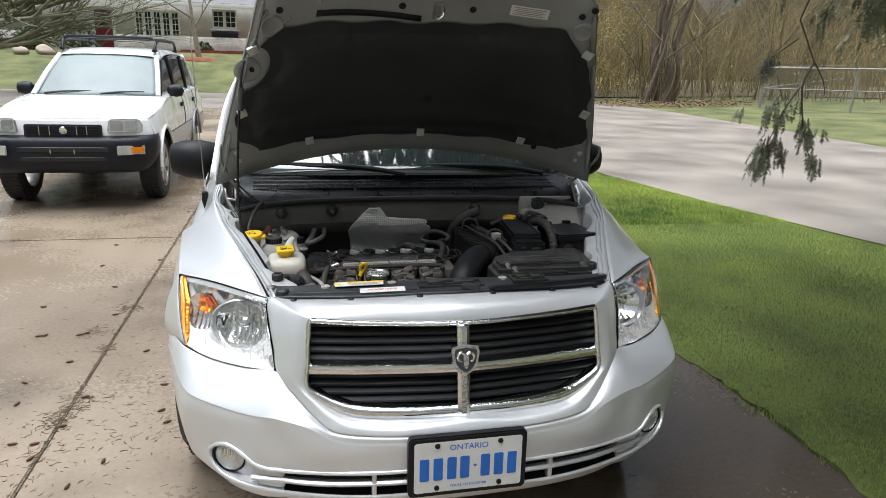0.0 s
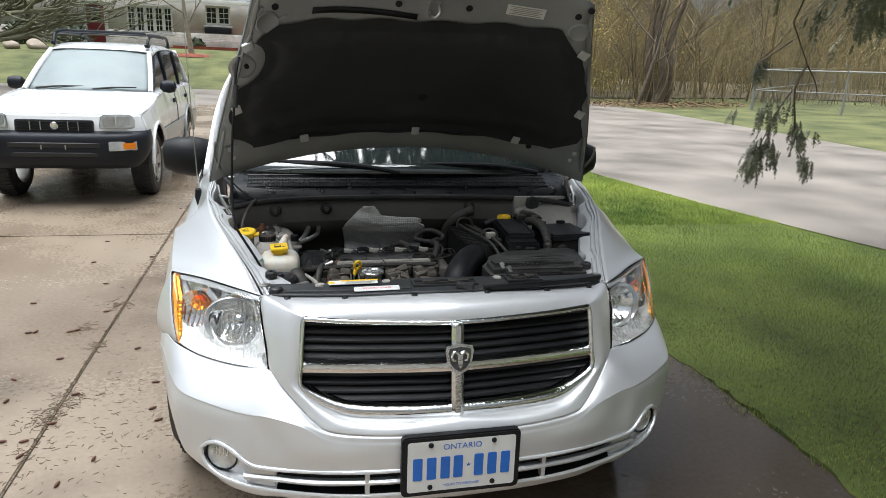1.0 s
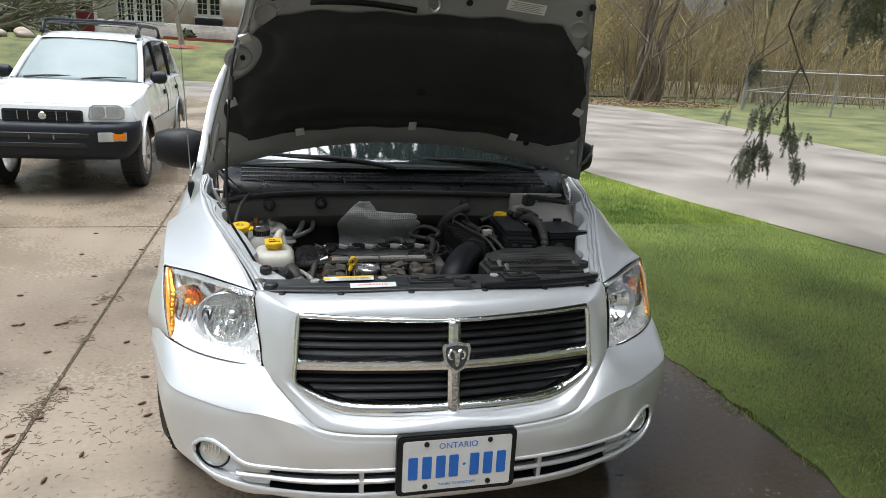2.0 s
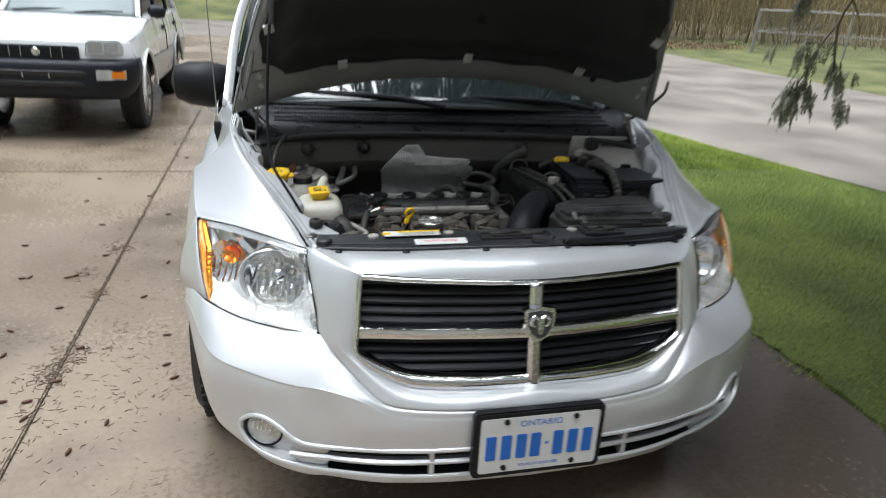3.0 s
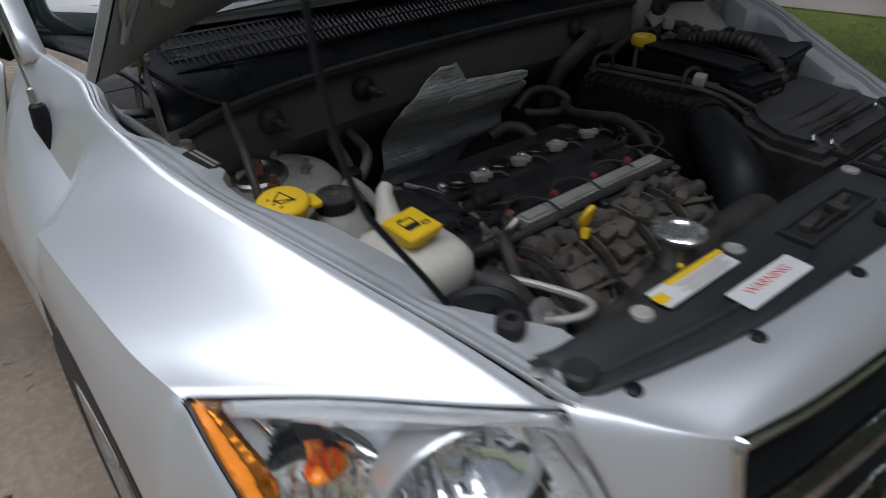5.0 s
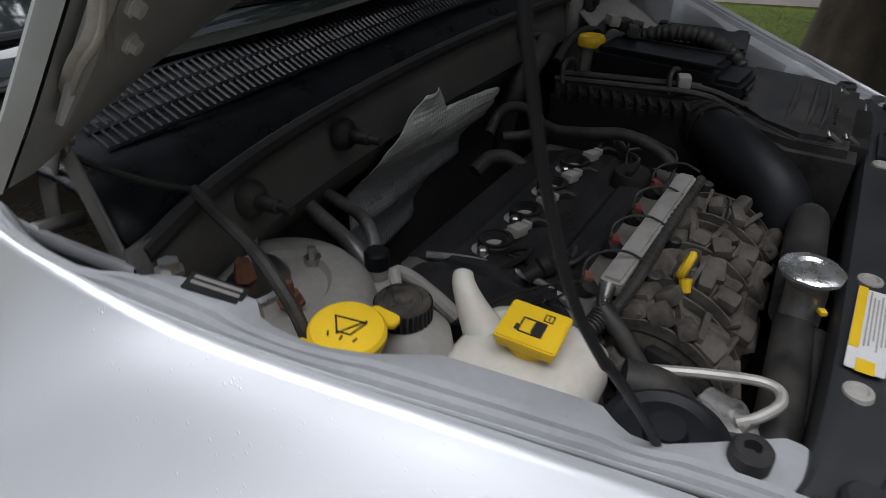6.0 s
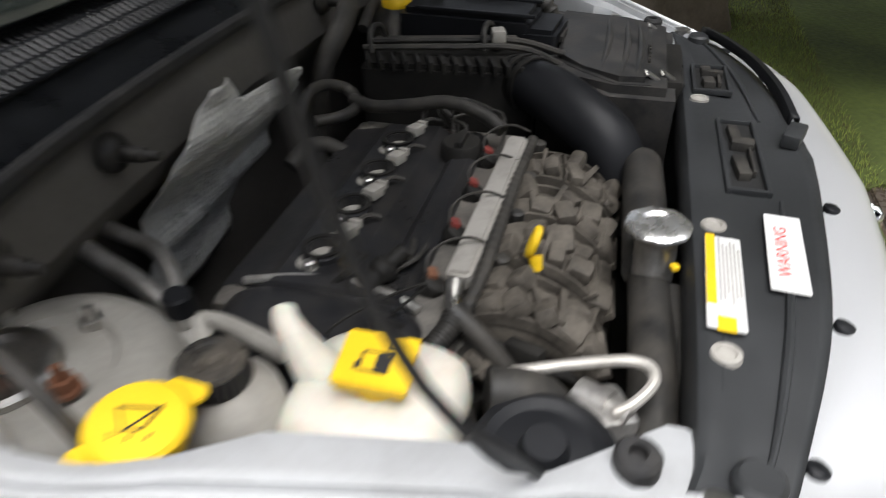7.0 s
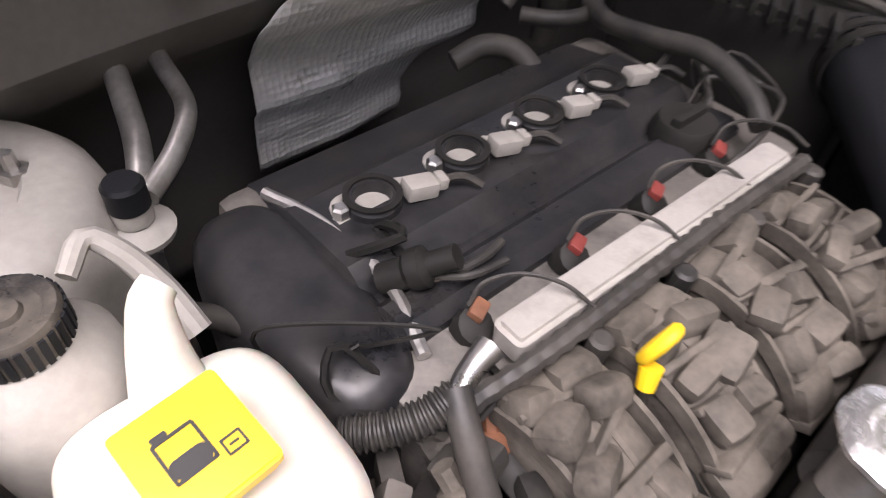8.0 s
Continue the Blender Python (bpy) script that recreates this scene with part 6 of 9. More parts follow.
# labels and bolts on the radiator cover
def cover_label(name, c, x_axis, w, h, mat, label):
    m = face_m(c, x_axis, (-x_axis[1], x_axis[0], 0.02))
    bm = bmesh.new()
    slab(bm, rounded(w, h, 0.002, 2), m, 0.0012)
    return part(name, bm, mat, rad_cover, label), m


warn, wm = cover_label("warning_label", (-0.206, 0.1625, 0.8125), (1, -0.05, 0.03), 0.130, 0.036, PAPER, "white label reading WARNING in red")
words("warning_text", "WARNING", 0.0175, wm @ Matrix.Translation((0.0, 0.003, 0.0014)), RED_INK, warn, 0.0002)
lab, lm = cover_label("service_label", (-0.268, 0.2250, 0.8125), (1, -0.03, 0.022), 0.142, 0.034, PAPER, "white and yellow service label with small print")
bm = bmesh.new()
slab(bm, rounded(0.112, 0.009, 0.0005, 1), lm @ Matrix.Translation((0.018, 0.0122, 0.0013)), 0.0003)
part("yellow_band", bm, YELLOW, lab)
bm = bmesh.new()
slab(bm, rounded(0.020, 0.016, 0.0005, 1), lm @ Matrix.Translation((-0.064, 0.0, 0.0013)), 0.0003)
part("yellow_square", bm, YELLOW, lab)
for k in range(6):
    bm = bmesh.new()
    slab(bm, rounded(0.100 - 0.012 * (k % 3), 0.0016, 0.0004, 1), lm @ Matrix.Translation((0.018 - 0.004 * (k % 2), 0.004 - 0.0036 * k, 0.0013)), 0.0003)
    part("text_bar", bm, GREY_TANK, lab)
for x, y, z in ((-0.365, 0.229, 0.8070), (-0.170, 0.229, 0.8110), (0.175, 0.229, 0.8125)):
    bm = bmesh.new()
    lathe(bm, (x, y, z - 0.003), (0, 0, 1), [(0, 0.014), (0.005, 0.013), (0.006, 0.009), (0.004, 0.007), (0.004, 0)], 20)
    part("push_pin", bm, GREY_TANK, rad_cover)
for x, y, z in ((-0.107, 0.103, 0.812), (-0.300, 0.125, 0.803), (-0.457, 0.170, 0.792), (0.107, 0.103, 0.812), (0.300, 0.125, 0.803), (0.457, 0.170, 0.792)):
    bm = bmesh.new()
    lathe(bm, (x, y, z - 0.004), (0, -0.2, 1), [(0, 0.009), (0.006, 0.009), (0.008, 0.005), (0.008, 0)], 12)
    part("bumper_bolt", bm, BLACK_PLASTIC, car)
# latch well and a smaller well, each a raised rim round a black sheet painting the pit's shade
for x, y, z, w, d in ((0.0, 0.187, 0.8145, 0.190, 0.044), (0.252, 0.210, 0.8145, 0.105, 0.050)):
    bm = bmesh.new()
    for dx, dy, sx, sy in ((0, d / 2, w + 0.008, 0.006), (0, -d / 2, w + 0.008, 0.006), (w / 2, 0, 0.006, d), (-w / 2, 0, 0.006, d)):
        box(bm, (x + dx, y + dy, z), (sx, sy, 0.009), 0.002)
    well = part("latch_well", bm, RAD_COVER, rad_cover)
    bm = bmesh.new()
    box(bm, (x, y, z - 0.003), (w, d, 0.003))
    part("well_shade_sheet", bm, INK_AND_HOLES, well)
    for dx, dy, sx, sy, h, turn in ((-0.22, 0.10, 0.26, 0.34, 0.012, 6), (0.10, -0.05, 0.10, 0.62, 0.014, -8), (0.27, 0.12, 0.24, 0.30, 0.010, 4), (-0.05, -0.22, 0.5, 0.10, 0.010, 0)):
        bm = bmesh.new()
        box(bm, (x + dx * w, y + dy * d, z + h / 2 - 0.003), (sx * w, sy * d, h), 0.002, (0, 0, turn))
        part("latch", bm, HOSE, well)
# bent tab and the raised seal strip along the far front edge
bm = bmesh.new()
box(bm, (0.045, 0.122, 0.826), (0.050, 0.022, 0.018), 0.004, (0, 0, -20))
part("cover_tab", bm, RAD_COVER, rad_cover)
bm = bmesh.new()
strip = curve_pts([(0.10, 0.112, 0.820), (0.20, 0.118, 0.822), (0.33, 0.140, 0.820), (0.45, 0.178, 0.814), (0.51, 0.205, 0.810)], 24)
grid(bm, np.stack([strip + [0, -0.006, -0.006], strip + [0, -0.005, 0.007], strip + [0, 0.005, 0.008], strip + [0, 0.008, -0.006]]))
bmesh.ops.recalc_face_normals(bm, faces=bm.faces)
part("seal_strip", bm, BLACK_PLASTIC, rad_cover, thick=0.002)
# corner lugs of the cover and rubber stops
for s in (-1, 1):
    bm = bmesh.new()
    lathe(bm, (s * 0.520, 0.245, 0.80), (0, 0, 1), [(0, 0.016), (0.008, 0.016), (0.010, 0.010), (0.010, 0)], 16)
    part("cover_bolt", bm, STEEL, rad_cover)
    bm = bmesh.new()
    lathe(bm, (s * 0.488, 0.215, 0.792), (0, 0, 1), [(0, 0.020), (0.014, 0.019), (0.018, 0.015), (0.018, 0)], 20)
    part("cover_boss", bm, RAD_COVER, rad_cover)
    bm = bmesh.new()
    lathe(bm, (s * 0.503, 0.300, 0.790), (0, 0, 1), [(0, 0.012), (0.020, 0.012), (0.022, 0.017), (0.036, 0.017), (0.040, 0.014), (0.040, 0.007), (0.030, 0.007), (0.030, 0)], 20)
    part("rubber_stop", bm, RUBBER, car, "black rubber hood stop")
    # flange bolt
    bm = bmesh.new()
    lathe(bm, (s * 0.651, 0.756, 0.914), (s * -0.1, 0, 1), [(0, 0.013), (0.004, 0.013), (0.004, 0.009), (0.012, 0.009), (0.012, 0)], 6)
    part("flange_bolt", bm, STEEL, car)
bm = bmesh.new()
slab(bm, rounded(0.022, 0.048, 0.001, 1), face_m((-0.652, 0.700, 0.9195), (1, 0.40, 0.0), (-0.37, 0.9, 0.27)), 0.001)
stick = part("paint_code_sticker", bm, INK_AND_HOLES, car, "small dark sticker with fine print")
for k in range(2):
    bm = bmesh.new()
    slab(bm, rounded(0.004, 0.040, 0.0004, 1), face_m((-0.652, 0.700, 0.9195), (1, 0.40, 0.0), (-0.37, 0.9, 0.27)) @ Matrix.Translation((-0.001 + 0.007 * k, 0, 0.0011)), 0.0002)
    part("text_bar", bm, GREY_TANK, stick)

HINGE = material("dusty_hinge_steel", (0.24, 0.228, 0.205), 0.55, 0.5, 0.3, 25, 200, 0.0004, 0.15)
# hood prop rod, hinges, wires
bm = bmesh.new()
tube(bm, [(-0.528, 0.362, 0.812), (-0.560, 0.374, 0.868), (-0.598, 0.390, 0.930), (-0.607, 0.398, 0.948)], 0.0038, 10, 24)
tube(bm, [(-0.607, 0.398, 0.946), (-0.613, 0.420, 0.985), (-0.615, 0.452, 1.08), (-0.606, 0.488, 1.25), (-0.592, 0.517, 1.40), (-0.585, 0.535, 1.435)], 0.0038, 10, 28)
prop = part("prop_rod", bm, BLACK_PLASTIC, car, "thin black prop rod holding up the hood")
bm = bmesh.new()
tube(bm, [(-0.5945, 0.493, 1.355), (-0.598, 0.479, 1.29)], 0.0075, 10, 8)
part("grip", bm, RUBBER, prop)
for s in (-1, 1):
    bm = bmesh.new()
    # long lower arm, shorter arm behind it, and the cranked arm that carries the hood
    arm = curve_pts([(s * 0.660, 0.806, 0.905), (s * 0.655, 0.835, 0.958), (s * 0.651, 0.866, 1.014)], 16)
    grid(bm, np.stack([arm + [0, 0.010, -0.004], arm + [s * -0.004, 0, 0], arm + [0, -0.010, 0.004]]))
    bmesh.ops.recalc_face_normals(bm, faces=bm.faces)
    hinge = part("hood_hinge", bm, HINGE, car, "bare metal hood hinge of three flat arms", thick=0.003)
    for name_, pts, w_, mat in (("rear_arm", [(s * 0.656, 0.905, 0.918), (s * 0.656, 0.892, 0.965), (s * 0.655, 0.866, 1.010)], 0.011, HINGE),
                                ("hood_arm", [(s * 0.657, 0.850, 1.006), (s * 0.682, 0.785, 1.062), (s * 0.692, 0.735, 1.105), (s * 0.690, 0.712, 1.125), (s * 0.686, 0.698, 1.160)], 0.006, HINGE)):
        bm = bmesh.new()
        arm = curve_pts(pts, 20)
        grid(bm, np.stack([arm + [0, w_, 0.002], arm + [s * -0.003, 0, 0], arm + [0, -w_, -0.002]]))
        bmesh.ops.recalc_face_normals(bm, faces=bm.faces)
        part(name_, bm, mat, hinge, thick=0.003)
    bm = bmesh.new()
    base_ = curve_pts([(s * 0.652, 0.790, 0.902), (s * 0.676, 0.840, 0.925), (s * 0.694, 0.890, 0.945), (s * 0.700, 0.935, 0.962)], 14)
    grid(bm, np.stack([base_ + [0, 0, -0.016], base_ + [0, 0, 0.006], base_ + [s * 0.008, 0, 0.010], base_ + [s * 0.013, 0, 0.002]]))
    bmesh.ops.recalc_face_normals(bm, faces=bm.faces)
    part("hinge_base", bm, FLANGE, hinge, thick=0.003)
    for p0, p1, r in (((s * 0.640, 0.864, 1.008), (s * 0.664, 0.864, 1.008), 0.008), ((s * 0.648, 0.868, 0.932), (s * 0.690, 0.868, 0.940), 0.007)):
        bm = bmesh.new()
        rod(bm, p0, p1, r)
        part("pivot", bm, STEEL, hinge)
for pts, r in (([(-0.606, 0.650, 0.845), (-0.604, 0.668, 0.882), (-0.592, 0.715, 0.914), (-0.578, 0.775, 0.930), (-0.564, 0.818, 0.936)], 0.0062),
               ([(-0.564, 0.818, 0.936), (-0.590, 0.828, 0.950), (-0.622, 0.845, 0.972), (-0.648, 0.862, 0.995)], 0.0035)):
    bm = bmesh.new()
    tube(bm, pts, r, 8, 30)
    part("washer_hose", bm, HOSE, car)
# firewall studs and grommets
for x, y, z in ((-0.312, 0.842, 0.898), (-0.497, 0.822, 0.895), (0.245, 0.85, 0.90)):
    bm = bmesh.new()
    lathe(bm, (x, y, z), (0, -1, 0.05), [(0, 0.022), (0.006, 0.021), (0.014, 0.015), (0.016, 0.009), (0.042, 0.008), (0.044, 0.0055), (0.060, 0.005), (0.060, 0)], 18)
    part("firewall_stud", bm, HOSE, car)
bm = bmesh.new()
lathe(bm, (0.495, 0.815, 0.918), (0, -1, 0.1), [(0, 0.028), (0.008, 0.026), (0.012, 0.018), (0.010, 0.010), (0.02, 0.009), (0.02, 0)], 20)
part("grommet", bm, RUBBER, car)
bm = bmesh.new()
box(bm, (0.53, 0.83, 0.90), (0.22, 0.02, 0.09), 0.01)
part("side_bulkhead", bm, GREY_TANK, car)

CLIP_STEEL = material("dull_clip_steel", (0.55, 0.55, 0.54), 0.45, 0.4, 0.15, 20, 160, 0.0002)
# hood fittings: clips, label, holes, striker, slot
def on_hood(u, v, drop):
    """A matrix on the underside of the hood, z pointing out of it, x across."""
    p = HOOD_M @ hood_pt(u, v, drop)
    du = HOOD_M @ hood_pt(u + 0.01, v, drop) - p
    dv = HOOD_M @ hood_pt(u, v + 0.01, drop) - p
    m = face_m(p, du, dv)
    return m if m.col[2].y < 0 else m @ pose(0, 0, 0, 0, 180, 0)


for u, v, w, h, drop in ((-0.95, 0.72, 0.034, 0.032, 0.044), (-0.925, 0.40, 0.030, 0.034, 0.046), (0.925, 0.74, 0.034, 0.032, 0.046), (0.925, 0.42, 0.030, 0.034, 0.046), (-0.55, 0.138, 0.030, 0.030, 0.058), (0.025, 0.132, 0.028, 0.032, 0.058), (0.575, 0.15, 0.030, 0.030, 0.058)):
    bm = bmesh.new()
    box(bm, (0, 0, 0.002), (w, h, 0.006), 0.0025)
    box(bm, (0, h * 0.38, 0.005), (w * 0.96, h * 0.18, 0.005), 0.0015)
    bm.transform(on_hood(u, v, drop))
    part("liner_clip", bm, CLIP_STEEL, hood, "bare metal liner clip")
# the wire that holds the lower hem of the liner
bm = bmesh.new()
tube(bm, [tuple(HOOD_M @ hood_pt(u, 0.125 + 0.05 * u * u, 0.053)) for u in np.linspace(-0.62, 0.36, 12)], 0.0028, 8, 40)
part("hem_wire", bm, BLACK_PLASTIC, hood, "wire along the liner's hem")
m = on_hood(0.555, 0.83, 0.0435) @ pose(0, 0, 0, 0, 0, 7)
bm = bmesh.new()
slab(bm, rounded(0.125, 0.036, 0.001, 1), m, 0.001)
hl = part("emission_label", bm, PAPER, hood, "white label with fine print")
for k in range(5):
    bm = bmesh.new()
    slab(bm, rounded(0.105 - 0.02 * (k % 2), 0.003, 0.0005, 1), m @ Matrix.Translation((0, 0.012 - 0.006 * k, 0.0011)), 0.0003)
    part("text_bar", bm, GREY_TANK, hl)
# black discs stand in for the shaded holes of the panel
for u, v in ((-0.85, 0.86), (-0.175, 0.80), (0.225, 0.80), (0.875, 0.90), (0.955, 0.96), (-0.925, 0.62), (0.66, 0.125)):
    bm = bmesh.new()
    lathe(bm, (0, 0, 0), (0, 0, 1), [(-0.004, 0.011), (0.0015, 0.011), (0.0015, 0.0)], 16)
    bm.transform(on_hood(u, v, 0.0425))
    part("hole_shade_disc", bm, BLACK_PLASTIC, hood)
# black strip stands in for the shaded slot
bm = bmesh.new()
grid(bm, [[tuple(HOOD_M @ hood_pt(u, 0.80 - 0.06 * (u + 0.675) / 0.65 + d, 0.0432)) for u in np.linspace(-0.64, -0.06, 14)] for d in (-0.013, 0.013)])
bmesh.ops.recalc_face_normals(bm, faces=bm.faces)
part("hood_slot_shade", bm, BLACK_PLASTIC, hood, thick=0.002)
bm = bmesh.new()
sm = on_hood(0.025, 0.80, 0.042)
tube(bm, [tuple(sm @ Vector(p)) for p in ((-0.012, -0.022, 0), (-0.012, -0.018, 0.030), (0, -0.012, 0.042), (0.012, -0.006, 0.030), (0.012, 0.004, 0))], 0.0045, 8, 24)
slab(bm, rounded(0.036, 0.05, 0.006), sm @ Matrix.Translation((0, -0.006, 0)), 0.004, 0.001)
part("striker", bm, STEEL, hood, "hood latch striker loop")
# push pin in the middle of the liner
bm = bmesh.new()
lathe(bm, (0, 0, 0), (0, 0, 1), [(-0.004, 0.016), (0.003, 0.016), (0.005, 0.010), (0.004, 0.0)], 18)
bm.transform(on_hood(0.04, 0.33, 0.055))
part("push_pin", bm, BLACK_PLASTIC, hood, "black plastic push pin")
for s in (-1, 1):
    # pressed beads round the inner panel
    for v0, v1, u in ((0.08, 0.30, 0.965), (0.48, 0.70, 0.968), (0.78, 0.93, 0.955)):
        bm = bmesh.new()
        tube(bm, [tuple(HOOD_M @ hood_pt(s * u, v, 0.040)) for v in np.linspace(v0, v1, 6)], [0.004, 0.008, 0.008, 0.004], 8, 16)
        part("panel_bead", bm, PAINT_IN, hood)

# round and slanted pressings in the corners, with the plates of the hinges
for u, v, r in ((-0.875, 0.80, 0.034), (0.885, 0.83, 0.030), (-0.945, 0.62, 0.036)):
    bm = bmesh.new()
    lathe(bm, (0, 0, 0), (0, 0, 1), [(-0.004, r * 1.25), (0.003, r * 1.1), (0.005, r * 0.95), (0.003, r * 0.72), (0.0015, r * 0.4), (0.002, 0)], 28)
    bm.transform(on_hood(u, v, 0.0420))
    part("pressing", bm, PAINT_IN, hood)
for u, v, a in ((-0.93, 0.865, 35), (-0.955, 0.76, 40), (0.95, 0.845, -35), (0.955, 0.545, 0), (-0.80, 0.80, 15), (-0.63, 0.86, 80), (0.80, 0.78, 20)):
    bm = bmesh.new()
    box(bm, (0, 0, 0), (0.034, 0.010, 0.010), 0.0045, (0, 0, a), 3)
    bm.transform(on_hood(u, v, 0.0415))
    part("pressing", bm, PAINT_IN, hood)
for s in (-1, 1):
    bm = bmesh.new()
    slab(bm, rounded(0.046, 0.075, 0.008), on_hood(s * 0.90, 0.150, 0.040), 0.005, 0.001)
    hp_ = part("hinge_plate", bm, PAINT_IN, hood, "plate of the hood hinge with two bolts")
    for dv in (-0.018, 0.020):
        bm = bmesh.new()
        lathe(bm, (0, 0, 0), (0, 0, 1), [(0, 0.009), (0.003, 0.009), (0.003, 0.0065), (0.009, 0.006), (0.009, 0)], 6)
        bm.transform(on_hood(s * 0.90, 0.150, 0.045) @ Matrix.Translation((0.004 * s, dv, 0)))
        part("hinge_bolt", bm, CLIP_STEEL, hp_)

# headlight innards: a fluted main bowl in a raised ring, a turn-signal bowl, amber corner
AMBER_MIRROR = material("amber_mirror", (0.86, 0.29, 0.02), 0.16, 1.0, 0.2, 60, 200, 0.0004, 0.05)
DARK_MIRROR = material("dull_lamp_mirror", (0.58, 0.585, 0.59), 0.22, 0.9, 0.1, 12, 90, 0.0, 0.05)
LAMP_RING = material("grey_lamp_ring", (0.66, 0.66, 0.66), 0.22, 0.7, 0.05, 30, 120, 0.0, 0.05)


def fluted_bowl(c, way, r, depth, flutes, amp):
    """A mirror bowl whose sides break into upright flutes."""
    bm = bmesh.new()
    w, a, b = frame_of(way)
    rows_ = []
    for q in np.linspace(1, 0.06, 14):
        ring_ = []
        for t in np.linspace(0, 2 * math.pi, 72, endpoint=False):
            x, y = r * q * math.cos(t), r * q * math.sin(t)
            d = -depth * (1 - q * q) + amp * abs(math.sin(x / r * flutes)) * min(1, (1 - q) * 6) * (1 if y < 0.3 * r else 0.4)
            ring_.append(c + w * d + a * x + b * y)
        rows_.append(ring_)
    v_ = grid(bm, [[tuple(p) for p in row] for row in rows_], closed=True)
    bm.faces.new(v_[-1])
    bmesh.ops.recalc_face_normals(bm, faces=bm.faces)
    return bm


for s in (-1, 1):
    lamp = lamps[s]
    k = lambda v: Vector((v[0] if s < 0 else -v[0], v[1], v[2]))
    pc = coons(LAMP_TOP, LAMP_OUT, LAMP_LOW, LAMP_IN, 28, 18)
    at = lambda u, v, d: k(pc[int(round(v * 17)), int(round(u * 27))] + LAMP_N * d)
    smooth_at = lambda u, v, d: k(fine_pc[int(round(v * 90)), int(round(u * 140))] + LAMP_N * d)
    fine_pc = coons(LAMP_TOP, LAMP_OUT, LAMP_LOW, LAMP_IN, 141, 91)
    way = Vector((s * 0.28, -0.95, 0.12)).normalized()
    c = k(MAIN_C)
    across = Vector((0.96, s * 0.28, 0)).normalized()
    oval = Matrix.Translation(c) @ Matrix.Scale(MAIN_WIDE, 4, across) @ Matrix.Translation(-c)
    bm = fluted_bowl(c, way, MAIN_R - 0.004, 0.060, 17, 0.0045)
    bm.transform(oval)
    refl = part("reflector", bm, REFLECTOR, lamp, "oval chromed reflector bowl", angle=20)
    bm = bmesh.new()
    lathe(bm, c, way, [(-0.030, MAIN_R + 0.004), (0.012, MAIN_R + 0.003), (0.016, MAIN_R), (0.012, MAIN_R - 0.003), (-0.004, MAIN_R - 0.006)], 48, caps=False)
    bm.transform(oval)
    part("ring", bm, LAMP_RING, refl, "satin ring round the bowl")
    bm = bmesh.new()
    lathe(bm, c - way * 0.058, way, [(0, 0.016), (0.030, 0.014), (0.034, 0.017), (0.046, 0.017), (0.050, 0.012), (0.054, 0.006), (0.055, 0)], 18)
    part("bulb_shield", bm, CHROME, refl)
    c2 = k(TURN_C)
    turn = part("side_reflector", fluted_bowl(c2, (way + Vector((s * 0.3, 0, 0.1))).normalized(), TURN_R, 0.024, 12, 0.003), REFLECTOR, lamp, "chromed turn signal bowl", angle=20)
    bm = bmesh.new()
    lathe(bm, c2 - way * 0.022 + Vector((0, 0, 0.010)), way, [(0, 0.007), (0.010, 0.009), (0.018, 0.009), (0.024, 0.005), (0.026, 0.0)], 18)
    part("amber_bulb", bm, AMBER, turn, "amber bulb")
    cup = fluted_bowl(c2 - way * 0.006 + k((0.010, -0.004, 0.024)), way, 0.023, 0.014, 7, 0.003)
    part("amber_cup", cup, AMBER_MIRROR, turn, "amber-tinted inner bowl", angle=20)
    # amber corner: widest in its upper third, drawn to a point below
    inner = lambda v: float(np.interp(v, [0.0, 0.35, 0.5, 1.0], [0.945, 0.880, 0.900, 0.96]))
    for name, f0, f1, mat, label in (("amber_reflector", 0.45, 1.0, AMBER, "amber corner reflector"), ("amber_mirror", 0.0, 0.45, AMBER_MIRROR, "bright fluted edge of the amber corner")):
        bm = bmesh.new()
        rows_ = []
        for f in np.linspace(f0, f1, 4):
            rows_.append([tuple(smooth_at(inner(v) + (0.987 - inner(v)) * f, v, -0.013 * (1 - f) ** 2 - (0.003 if f > 0.9 else 0) + 0.0004 * math.sin(v * 150))) for v in np.linspace(0.03, 0.975, 60)])
        grid(bm, rows_)
        bmesh.ops.recalc_face_normals(bm, faces=bm.faces)
        part(name, bm, mat, lamp, label, thick=0.002)
    # bright brow under the lens's upper edge, and mirrored field above the bowls
    bm = bmesh.new()
    grid(bm, [[tuple(smooth_at(u, v, d)) for u in np.linspace(0.02, 0.90, 24)] for v, d in ((0.015, -0.003), (0.05, 0.001), (0.085, 0.0), (0.10, -0.010))])
    bmesh.ops.recalc_face_normals(bm, faces=bm.faces)
    part("brow", bm, LAMP_RING, lamp, "satin brow under the lens edge", thick=0.002)
    hp = lamp_house(coons(LAMP_TOP, LAMP_OUT, LAMP_LOW, LAMP_IN, 57, 37))
    bm = bmesh.new()
    field = [[hp[i, j] + LAMP_N * (0.004 + 0.004 * math.sin(j * 0.55) * math.sin(i * 0.35)) for j in range(8, 50)] for i in range(3, 16)]
    field = np.array(field)
    grid(bm, field if s < 0 else flipx(field), keep=off_bowls)
    bmesh.ops.recalc_face_normals(bm, faces=bm.faces)
    part("upper_mirror", bm, REFLECTOR, lamp, "mirrored field above the bowls", thick=0.0015)
    # dark wedge between the bezel's rounded end and the inner lens edge
    bm = bmesh.new()
    wedge = [[smooth_at(u, v, -0.002 - 0.012 * f) for v in np.linspace(0.10, 0.96, 16) for u in [0.012 + f * (0.045 + 0.075 * (2 * abs(v - 0.52)) ** 2.5)]] for f in (0, 0.5, 1)]
    grid(bm, [[tuple(q) for q in row] for row in wedge])
    bmesh.ops.recalc_face_normals(bm, faces=bm.faces)
